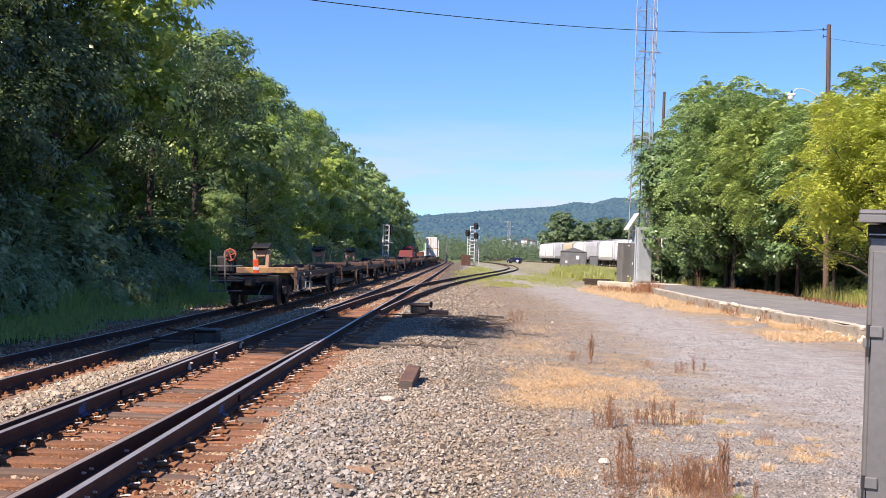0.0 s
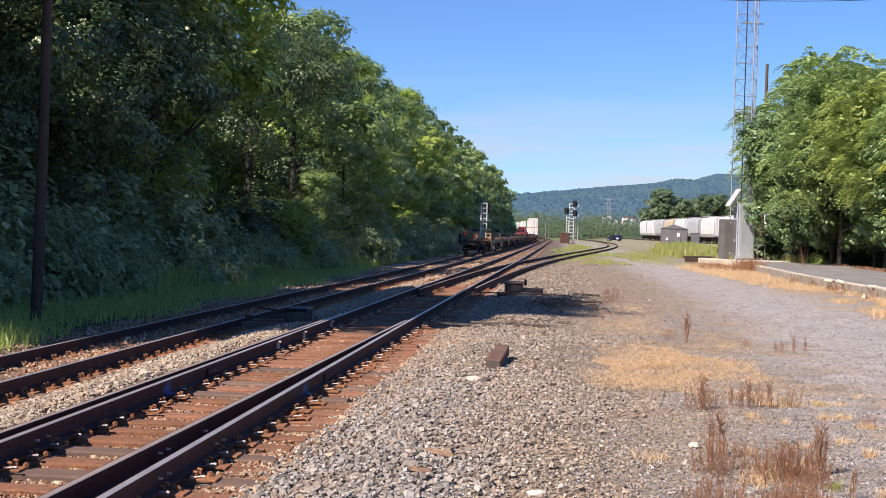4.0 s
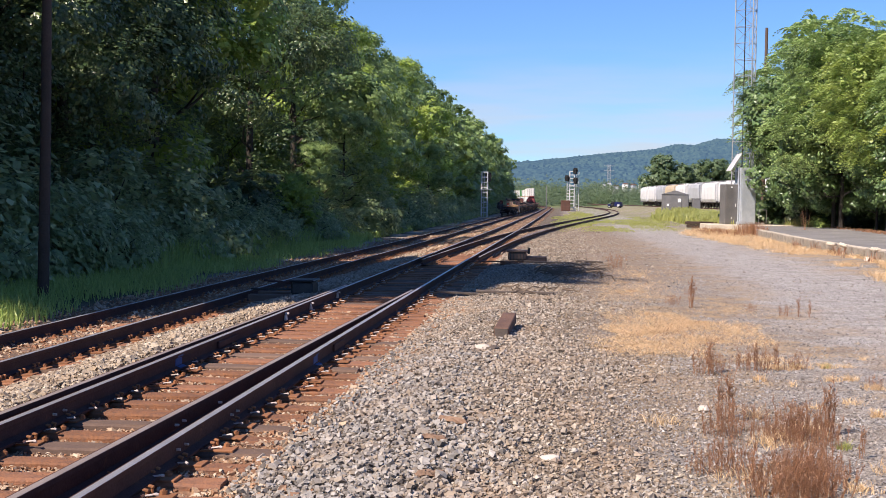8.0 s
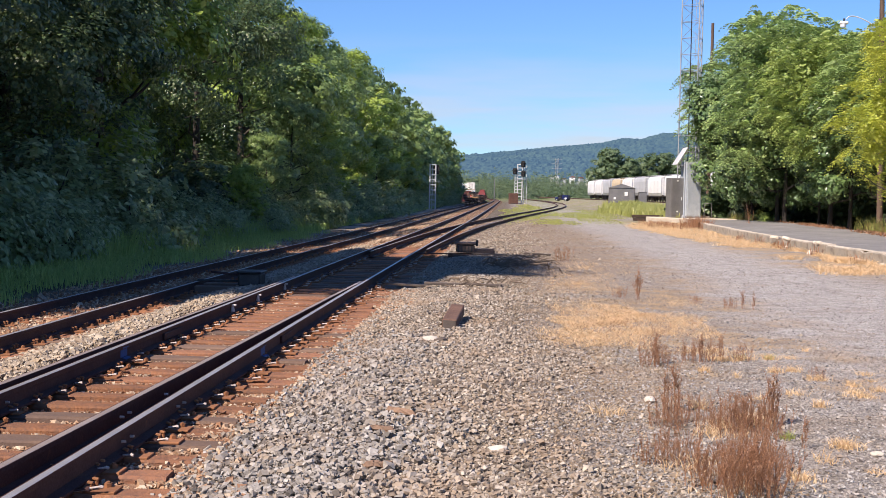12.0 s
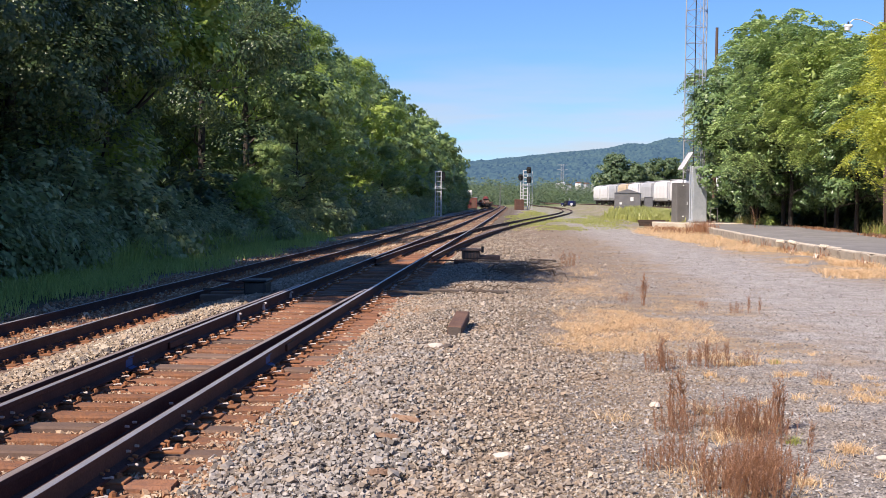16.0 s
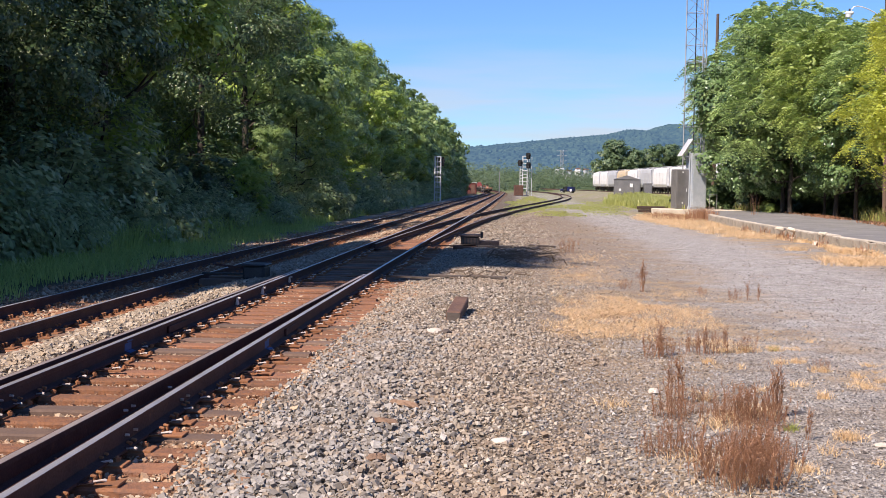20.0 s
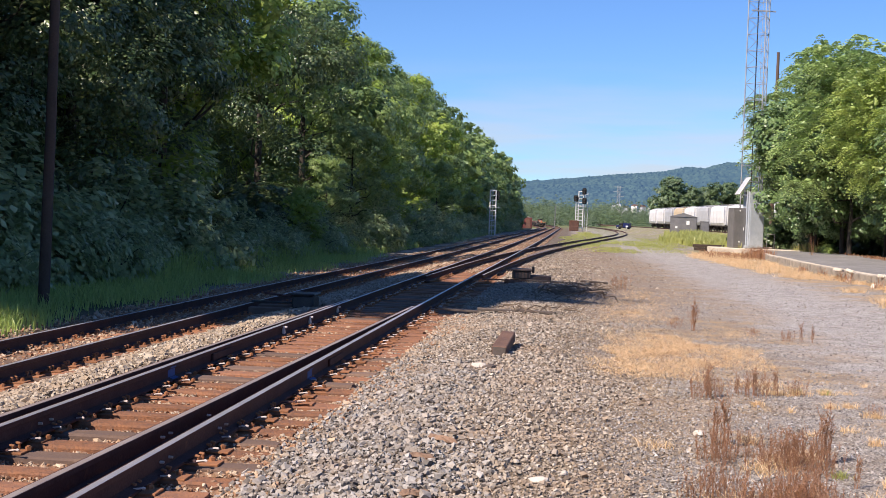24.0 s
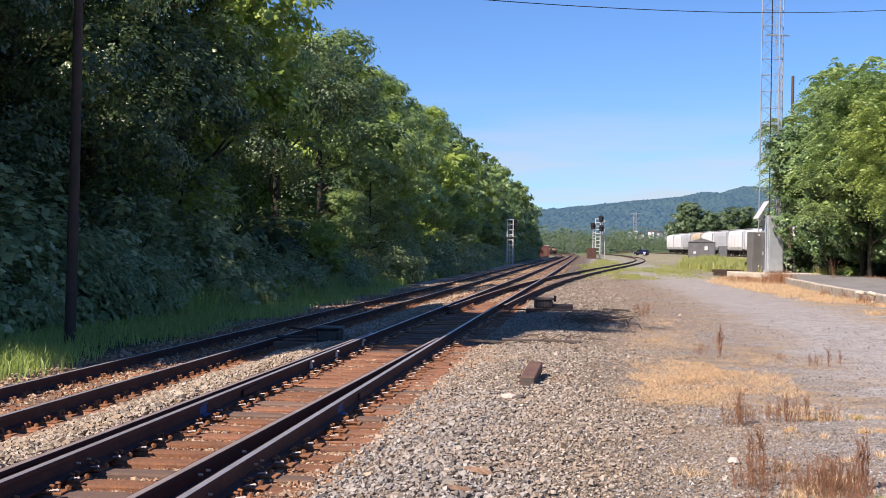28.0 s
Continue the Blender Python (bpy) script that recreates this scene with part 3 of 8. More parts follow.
# ---- ground ----
def ground_material():
    k = Nodes("ground_gravel")
    sep = k.n("ShaderNodeSeparateXYZ")
    k.put(k.co, sep.inputs[0])
    warp = k.math("MULTIPLY", k.math("SUBTRACT", k.noise(0.6, 4), 0.5), 1.6)
    x = k.math("ADD", sep.outputs[0], warp)
    y = sep.outputs[1]
    fine, mid, big = k.noise(26, 6, 0.7), k.noise(3.0, 5, 0.6), k.noise(0.25, 4, 0.55)
    cell = k.mix(k.ramp(k.cells(26, "Color"), 0.2, 0.8), (0.25, 0.25, 0.25), (0.75, 0.75, 0.75))
    lot = k.mix(k.ramp(mid, 0.3, 0.7), (0.22, 0.205, 0.185), (0.365, 0.345, 0.32))
    lot = k.mix(k.ramp(big, 0.38, 0.60, 0, 0.85), lot, k.mix(k.ramp(fine, 0.35, 0.65), (0.20, 0.155, 0.12), (0.33, 0.27, 0.205)))
    lot = k.mix(k.math("MULTIPLY", k.ramp(x, 2.5, 4.5), k.ramp(x, 9.5, 7.0)), lot, k.mix(k.ramp(mid, 0.35, 0.7), (0.32, 0.305, 0.295), (0.43, 0.415, 0.40)))
    lot = k.mix(k.ramp(k.noise(1.3, 6, 0.75), 0.48, 0.70, 0, 0.7), lot, (0.17, 0.145, 0.125))
    lot = k.mix(k.ramp(k.noise(7.0, 5, 0.75), 0.50, 0.72, 0, 0.5), lot, (0.44, 0.42, 0.40))
    pebble = k.mix(k.ramp(k.cells(58, "Color"), 0.1, 0.9), (0.14, 0.13, 0.13), (0.82, 0.80, 0.78))
    lot = k.mix(0.62, lot, pebble, "OVERLAY")
    lot = k.mix(k.ramp(k.noise(34, 5, 0.8), 0.50, 0.66, 0, 0.55), lot, (0.10, 0.088, 0.082))
    # bed beneath the ballast painted dark, as the shade between its stones
    bal_shaded = k.mix(k.ramp(fine, 0.3, 0.7), (0.07, 0.055, 0.043), (0.19, 0.155, 0.12))
    bal_shaded = k.mix(0.35, bal_shaded, cell, "OVERLAY")
    c = k.mix(k.ramp(x, 1.5, -0.5), lot, bal_shaded)
    rust = k.mix(k.ramp(fine, 0.3, 0.7), (0.21, 0.11, 0.065), (0.33, 0.20, 0.125))
    c = k.mix(k.math("MULTIPLY", k.ramp(sep.outputs[0], -1.9, -2.4), k.ramp(sep.outputs[0], -5.2, -4.6)), c, rust)
    c = k.mix(k.math("MULTIPLY", k.ramp(sep.outputs[0], -5.9, -6.4), k.ramp(sep.outputs[0], -9.0, -8.4)), c, k.mix(0.5, rust, bal_shaded))
    straw = k.mix(k.ramp(fine, 0.3, 0.7), (0.32, 0.215, 0.115), (0.46, 0.33, 0.19))
    where = k.math("MULTIPLY", k.math("MULTIPLY", k.ramp(x, 0.3, 1.2), k.ramp(x, 5.2, 3.2)), k.math("MULTIPLY", k.ramp(y, 8, 14), k.ramp(y, 70, 50)))
    c = k.mix(k.math("MULTIPLY", where, k.ramp(k.noise(0.55, 6, 0.7), 0.42, 0.58, 0.0, 0.85)), c, k.mix(k.ramp(k.noise(2.0, 5, 0.7), 0.4, 0.6), straw, (0.25, 0.185, 0.13)))
    dirt = k.mix(k.ramp(fine, 0.3, 0.7), (0.17, 0.125, 0.09), (0.29, 0.225, 0.17))
    where = k.math("MULTIPLY", k.math("MULTIPLY", k.ramp(x, -0.6, 0.6), k.ramp(x, 5.5, 2.0)), k.math("MULTIPLY", k.ramp(y, 22, 32), k.ramp(y, 100, 75)))
    c = k.mix(k.math("MULTIPLY", where, k.ramp(mid, 0.25, 0.6, 0.35, 0.8)), c, dirt)
    where = k.math("MULTIPLY", k.ramp(x, 6.5, 9.0), k.math("MULTIPLY", k.ramp(y, 26, 34), k.ramp(y, 96, 84)))
    c = k.mix(k.math("MULTIPLY", where, k.ramp(k.noise(0.5, 6, 0.7), 0.44, 0.58, 0.0, 0.85)), c, straw)
    soil = k.mix(k.ramp(mid, 0.35, 0.65), (0.055, 0.06, 0.028), (0.075, 0.09, 0.03))
    c = k.mix(k.ramp(x, -9.2, -10.2), c, soil)
    shoulder = k.math("MULTIPLY", k.math("MULTIPLY", k.ramp(x, -8.7, -9.1), k.ramp(x, -10.6, -9.9)), k.math("MULTIPLY", k.ramp(y, 26, 44), k.ramp(k.noise(0.4, 4, 0.6), 0.35, 0.55, 0.2, 0.85)))
    c = k.mix(shoulder, c, k.mix(k.ramp(fine, 0.3, 0.7), (0.30, 0.265, 0.225), (0.44, 0.40, 0.35)))
    turf = k.mix(k.ramp(mid, 0.35, 0.7), (0.19, 0.19, 0.08), (0.25, 0.25, 0.11))
    far = k.math("MULTIPLY", k.ramp(y, 66, 110), k.ramp(k.noise(0.13, 5, 0.65), 0.38, 0.60, 0.1, 0.8))
    c = k.mix(k.math("MULTIPLY", far, k.ramp(x, 1.0, 3.5)), c, turf)
    c = k.mix(k.ramp(y, 240, 420), c, (0.13, 0.15, 0.06))
    k.bump(k.math("ADD", fine, k.math("MULTIPLY", k.cells(30, "Distance"), 0.8)), 0.7, 0.03)
    return k.done(c, 0.95, 0, 0.25)


def build_ground():
    xs = np.unique(np.r_[-3000, -1500, -700, -300, -150, -80, -50, np.arange(-34, -14, 2.0), np.arange(-14, 4, 0.2), np.arange(4, 24, 0.8), np.arange(24, 60, 4), 80, 150, 300, 700, 1500, 3000])
    ys = np.unique(np.r_[-200, -100, -60, np.arange(-40, 0, 5.0), np.arange(0, 60, 0.5), np.arange(60, 140, 2.0), np.arange(140, 560, 10.0), 700, 1000, 1500, 2500, 4500])
    xx, yy = np.meshgrid(xs, ys)
    zz = ground_z(xx, yy)
    n, m = xx.shape
    idx = np.arange(n * m).reshape(n, m)
    f = np.stack([idx[:-1, :-1], idx[:-1, 1:], idx[1:, 1:], idx[1:, :-1]], -1).reshape(-1, 4)
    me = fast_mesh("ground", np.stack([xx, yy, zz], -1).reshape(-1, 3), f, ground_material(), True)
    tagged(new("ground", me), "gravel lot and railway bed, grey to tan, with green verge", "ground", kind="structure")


build_ground()

# ---- tracks ----
HEAD = [(-0.036, 0.0), (-0.034, -0.012), (-0.032, -0.040), (-0.009, -0.052), (-0.009, -0.145), (-0.076, -0.166), (-0.076, -0.186), (0.076, -0.186), (0.076, -0.166), (0.009, -0.145), (0.009, -0.052), (0.032, -0.040), (0.034, -0.012), (0.036, 0.0)]


def rail(track, fx, y0, y1, dx, z, top, name="rail", label=""):
    ys = np.unique(np.r_[np.arange(y0, min(y1, 60), 1.0), np.arange(60, y1, 4.0), y1])
    ys = ys[(ys >= y0) & (ys <= y1)]
    pts = np.stack([fx(ys) + dx, ys, 0 * ys + z], 1)
    v, f = sweep(pts, HEAD)
    ob = part(name, fast_mesh(name, v, f, MAT["rail_side"]), None, track, label)
    strip = [(-0.026, 0.0005), (-0.020, 0.003), (0.028, 0.003), (0.033, 0.0005)]
    v, f = sweep(pts, strip)
    part("running_surface", fast_mesh("running_surface", v, f, MAT[top]), None, ob, "worn running surface along the rail head")
    return ob


def chunk_tie(length, w=0.23, h=0.17, seed=0):
    """A sawn tie with worn, uneven edges."""
    rng = np.random.default_rng(seed)
    bm = B()
    n = 7
    rows = []
    for i in range(n + 1):
        u = -length / 2 + length * i / n
        j = rng.normal(0, 0.006, 8)
        ring = [(-w / 2 + j[0], -h), (w / 2 + j[1], -h), (w / 2 + j[2], -0.02 + j[5]), (w / 2 - 0.02 + j[3], j[6] * 0.6), (-w / 2 + 0.02 + j[4], j[7] * 0.6), (-w / 2 + j[5], -0.02 + j[2])]
        rows.append([bm.verts.new((u, a, b)) for a, b in ring])
    for a, b in zip(rows, rows[1:]):
        for i in range(6):
            bm.faces.new((a[i], a[(i + 1) % 6], b[(i + 1) % 6], b[i]))
    bm.faces.new(rows[0]), bm.faces.new(rows[-1][::-1])
    bmesh.ops.recalc_face_normals(bm, faces=bm.faces)
    me = bpy.data.meshes.new("tie")
    bm.to_mesh(me)
    bm.free()
    return me


def plate_mesh():
    """A tie plate with its shoulders and four spike heads."""
    bm = B()
    box(bm, (0.50, 0.19, 0.018), (0.04, 0, 0.009), bevel=0.003)
    for s in (-1, 1):
        box(bm, (0.03, 0.19, 0.03), (s * 0.096, 0, 0.03), bevel=0.004)
        for q in (-0.055, 0.055):
            rod(bm, (s * 0.125, q, 0.015), (s * 0.125, q, 0.062), 0.011, 0.011, 6)
            box(bm, (0.042, 0.03, 0.018), (s * 0.118, q, 0.068), (0, s * 12, 0), 0.004)
        rod(bm, (s * 0.205, 0.05 * s, 0.015), (s * 0.205, 0.05 * s, 0.055), 0.016, 0.014, 7)
        rod(bm, (s * 0.205, 0.05 * s, 0.018), (s * 0.205, 0.05 * s, 0.045), 0.027, 0.027, 6)
    me = bpy.data.meshes.new("tie_plate")
    bm.to_mesh(me)
    bm.free()
    me.materials.append(MAT["plate"])
    return me


def anchor_mesh():
    """A drive-on rail anchor: a bent bar whose two ends stand out from the rail foot."""
    bm = B()
    rod(bm, (0.13, -0.006, 0.024), (0.212, -0.014, 0.038), 0.0075, 0.0075, 7)
    rod(bm, (0.205, -0.014, 0.037), (0.225, -0.016, 0.033), 0.0125, 0.010, 7)
    rod(bm, (0.118, -0.005, 0.024), (0.136, -0.007, 0.026), 0.014, 0.013, 7)
    bright = len(bm.faces)
    rod(bm, (-0.06, 0.0, -0.004), (0.125, -0.005, 0.023), 0.009, 0.009, 6)
    # inner bar takes the dark rail colour, standing in for the rail's shadow
    bm.faces.ensure_lookup_table()
    for f in bm.faces[bright:]:
        f.material_index = 1
    me = bpy.data.meshes.new("rail_anchor")
    bm.to_mesh(me)
    bm.free()
    me.materials.append(MAT["spike_tip"]), me.materials.append(MAT["rail_side"])
    return me


PLATE, ANCHOR = plate_mesh(), anchor_mesh()


def tie_set(length, material, count=5, seed=0):
    out = []
    for i in range(count):
        me = chunk_tie(length, 0.23, 0.17, seed + i)
        me.materials.append(material)
        out.append(me)
    return out


def ties_joined(name, fx, y0, y1, z, length, material, track, step=0.53, shift=lambda y: 0.0):
    rng = np.random.default_rng(5)
    ys = np.arange(y0, y1, step)
    c = np.array([[-1, -1, -1], [1, -1, -1], [1, 1, -1], [-1, 1, -1], [-1, -1, 0], [1, -1, 0], [1, 1, 0], [-1, 1, 0]], float) * (length / 2, 0.115, 0.17)
    ctr = np.stack([fx(ys) + rng.normal(0, 0.03, len(ys)), ys, np.full(len(ys), z)], 1)
    v = (ctr[:, None] + c[None]).reshape(-1, 3)
    q = np.array([[0, 3, 2, 1], [4, 5, 6, 7], [0, 1, 5, 4], [1, 2, 6, 5], [2, 3, 7, 6], [3, 0, 4, 7]])
    f = (np.arange(len(ys))[:, None, None] * 8 + q[None]).reshape(-1, 4)
    tagged(part(name, fast_mesh(name, v, f, material), None, track), kind="stuff")


def build_near_track():
    track = thing("railway_track", "rust-brown railway track with switch points on timber ties", "railway track", kind="structure")
    top = RAIL_Z
    rail(track, near_x, -40, 560, -0.753, top, "rail_top")
    rail(track, near_x, -40, 560, 0.753, top, "rail_top")
    # companion rails of the switch that opens towards the camera
    rail(track, lambda y: near_x(y) - 0.753 - 0.075 - 0.0085 * (25 - y), -40, 25, 0, top - 0.002, "rail_rust_top", "switch_rail", "dull brown second rail beside the worn one")
    rail(track, lambda y: near_x(y) + 0.753 - 0.075 - 0.0175 * (24 - y), -40, 24, 0, top - 0.002, "rail_rust_top", "switch_rail", "dull brown second rail beside the worn one")
    tie_z = top - RAIL_H - 0.02
    rng = np.random.default_rng(11)
    short, long, dark = tie_set(2.75, MAT["tie"]), tie_set(2.95, MAT["tie"], 5, 20), tie_set(2.75, MAT["tie_dark"], 4, 40)
    y = -6.0
    while y < 62:
        length = long if 12 < y < 19 or 30 < y < 50 else short
        me = (dark if rng.random() < 0.22 else length)[rng.integers(0, 4)]
        t = part("tie", me, None, track)
        t.matrix_basis = pose(float(near_x(y)) + rng.normal(0, 0.05), y, tie_z - abs(rng.normal(0, 0.006)), 0, 0, rng.normal(0, 0.8))
        for s in (-0.753, 0.753):
            p = part("tie_plate", PLATE, None, t)
            p.matrix_basis = pose(s, rng.normal(0, 0.008), 0.0, 0, 0, 0 if s > 0 else 180)
            if y < 46:
                a = part("rail_anchor", ANCHOR, None, t, "pale rail anchor at the rail foot")
                a.matrix_basis = pose(s, -0.14, 0.022, 0, 0, rng.normal(0, 6))
        y += 0.53 + rng.normal(0, 0.012)
    ties_joined("far_ties", near_x, 62, 430, tie_z, 2.7, MAT["tie_dark"], track)
    # blue paint marks on the rail webs, bond clips and joint bolts
    for x, yy, s in ((-4.373, 13.6, 1), (-2.867, 14.07, 1)):
        part("paint_mark", boxes(((0.005, 0.24, 0.085), (x + 0.013, yy, top - 0.10)), ((0.05, 0.20, 0.004), (x + 0.05, yy, top - 0.152), (0, 17, 0)), ((0.004, 0.2, 0.03), (x + 0.036, yy, top - 0.026))), MAT["paint_blue"], track, "blue paint mark on the rail web")
    for yy in (18.95, 20.9, 23.45):
        part("bond_clip", boxes(((0.05, 0.11, 0.10), (-4.32, yy, top - 0.10), (0, 0, 0), 0.01, 0.6), ((0.07, 0.05, 0.03), (-4.30, yy, top - 0.04), (0, 0, 0), 0.006)), MAT["spike_tip"], track, "pale clip bolted to the rail")
    for x, yy, zz in ((-2.86, 8.85, -0.05), (-2.86, 9.05, -0.05), (-2.86, 10.35, -0.05), (-2.86, 10.55, -0.05), (-4.36, 10.1, -0.05), (-4.36, 10.32, -0.05), (-3.16, 9.75, -0.04), (-3.16, 9.95, -0.04), (-3.12, 10.9, -0.04)):
        bm = B()
        rod(bm, (x, yy, zz), (x + 0.036, yy, zz), 0.012, 0.010, 6)
        part("joint_bolt", bm, MAT["spike_tip"], track)
    for x0 in (-4.36, -2.86):
        part("joint_bar", boxes(((0.03, 0.9, 0.09), (x0 + 0.024, 15.6, top - 0.095), (0, 0, 0), 0.008)), MAT["rail_side"], track, "bolted joint bar")
    return track


def build_main_track():
    track = thing("railway_track", "brown railway track on timber ties in pale ballast", "railway track", kind="structure")
    for s in (-1, 1):
        rail(track, main_x, -40, 700, 0.753 * s, main_rail_z(s), "rail_top")
    rng = np.random.default_rng(12)
    tie_z = -0.165 - RAIL_H - 0.02
    meshes, dark = tie_set(2.65, MAT["tie"], 4, 60), tie_set(2.65, MAT["tie_dark"], 4, 70)
    y = -4.0
    while y < 64:
        t = part("tie", (dark if rng.random() < 0.35 else meshes)[rng.integers(0, 4)], None, track)
        t.matrix_basis = pose(float(main_x(y)) + rng.normal(0, 0.04), y, tie_z, 0, -2.6, rng.normal(0, 0.7))
        for s in (-0.753, 0.753):
            part("tie_plate", PLATE, None, t).matrix_basis = pose(s, 0, 0.0)
        y += 0.53 + rng.normal(0, 0.012)
    ties_joined("far_ties", main_x, 64, 520, tie_z, 2.65, MAT["tie_dark"], track)
    return track


def build_branch():
    track = thing("railway_track", "rusty branch track curving away from the switch", "railway track", kind="structure")
    rail(track, branch_x, 36, 500, -0.753, RAIL_Z + 0.006, "rail_rust_top")
    rail(track, branch_x, 38, 500, 0.753, RAIL_Z + 0.006, "rail_rust_top")
    # guard and frog rails
    rail(track, lambda y: branch_x(y) + 0.62, 60, 78, 0, RAIL_Z + 0.004, "rail_rust_top", "guard_rail")
    ties_joined("ties", branch_x, 50, 480, RAIL_Z - RAIL_H - 0.03, 2.7, MAT["tie_dark"], track)
    rng = np.random.default_rng(9)
    for i, y in enumerate(np.arange(36.5, 41, 0.55)):
        for s in (-1, 1):
            p = part("slide_plate", boxes(((0.62, 0.2, 0.03), (0, 0, 0), (0, 0, 0), 0.004), ((0.05, 0.12, 0.07), (0.22, 0, 0.04), (0, 20, 0), 0.006)), MAT["plate"], track)
            p.matrix_basis = pose(float(near_x(y)) + s * 0.753 + 0.25, y, RAIL_Z - RAIL_H + 0.02)
    yard = thing("railway_track", "yard track under parked hopper cars", "railway track", kind="structure")
    for s in (-1, 1):
        rail(yard, yard_x, 62, 500, 0.753 * s, 0.93, "rail_rust_top")
    ties_joined("ties", yard_x, 62, 480, 0.93 - RAIL_H, 2.7, MAT["tie_dark"], yard)


build_near_track()
build_main_track()
build_branch()


# ---- loose stone ----
CUBE_V = np.array([[x, y, z] for z in (-0.62, 0.62) for y in (-0.62, 0.62) for x in (-0.62, 0.62)])
CUBE_F = np.array([[0, 2, 1], [1, 2, 3], [4, 5, 6], [5, 7, 6], [0, 1, 4], [1, 5, 4], [2, 6, 3], [3, 6, 7], [0, 4, 2], [2, 4, 6], [1, 3, 5], [3, 7, 5]])
CHIP_V = np.array([[0.9, 0, 0], [-0.45, 0.78, 0], [-0.45, -0.78, 0], [0, 0, 0.8], [0, 0, -0.8]])
CHIP_F = np.array([[0, 1, 3], [1, 2, 3], [2, 0, 3], [1, 0, 4], [2, 1, 4], [0, 2, 4]])


def turns(rng, n):
    """Random rotations."""
    q = rng.normal(size=(n, 4))
    q /= np.linalg.norm(q, axis=1)[:, None]
    w, x, y, z = q.T
    return np.stack([np.stack([1 - 2 * (y * y + z * z), 2 * (x * y - z * w), 2 * (x * z + y * w)], 1), np.stack([2 * (x * y + z * w), 1 - 2 * (x * x + z * z), 2 * (y * z - x * w)], 1), np.stack([2 * (x * z - y * w), 2 * (y * z + x * w), 1 - 2 * (x * x + y * y)], 1)], 1)


def stones(name, xy, size, material, label, seed, sink=0.3, zadd=None, category="stones", chips=False):
    """Angular crushed stones, each one a dented lump of its own, lying on the ground."""
    rng = np.random.default_rng(seed)
    n = len(xy)
    r = size * np.exp(rng.normal(0, 0.28, n))
    z = ground_z(xy[:, 0], xy[:, 1]) + (zadd if zadd is not None else 0.0)
    base, tri = (CHIP_V, CHIP_F) if chips else (CUBE_V, CUBE_F)
    v = (base[None] + rng.uniform(-0.30, 0.30, (n, len(base), 3))) * rng.uniform(0.66, 1.18, (n, 1, 3))
    v = np.einsum("nij,nkj->nki", turns(rng, n), v) * r[:, None, None]
    v[..., 2] *= 0.8
    v += np.stack([xy[:, 0], xy[:, 1], z + r * (1 - 2 * sink)], 1)[:, None]
    f = (np.arange(n)[:, None, None] * len(base) + tri[None]).reshape(-1, 3)
    ob = new(name, fast_mesh(name, v.reshape(-1, 3), f, material))
    return tagged(ob, label, category, kind="stuff")


def scatter(rng, x0, x1, y0, y1, near, far):
    """Points whose density (per square metre) falls from near to far with the distance."""
    n = int((x1 - x0) * (y1 - y0) * near)
    x, y = rng.uniform(x0, x1, n), rng.uniform(y0, y1, n)
    keep = rng.random(n) < np.exp(np.log(far / near) * (y - y0) / (y1 - y0))
    return np.stack([x, y], 1)[keep]


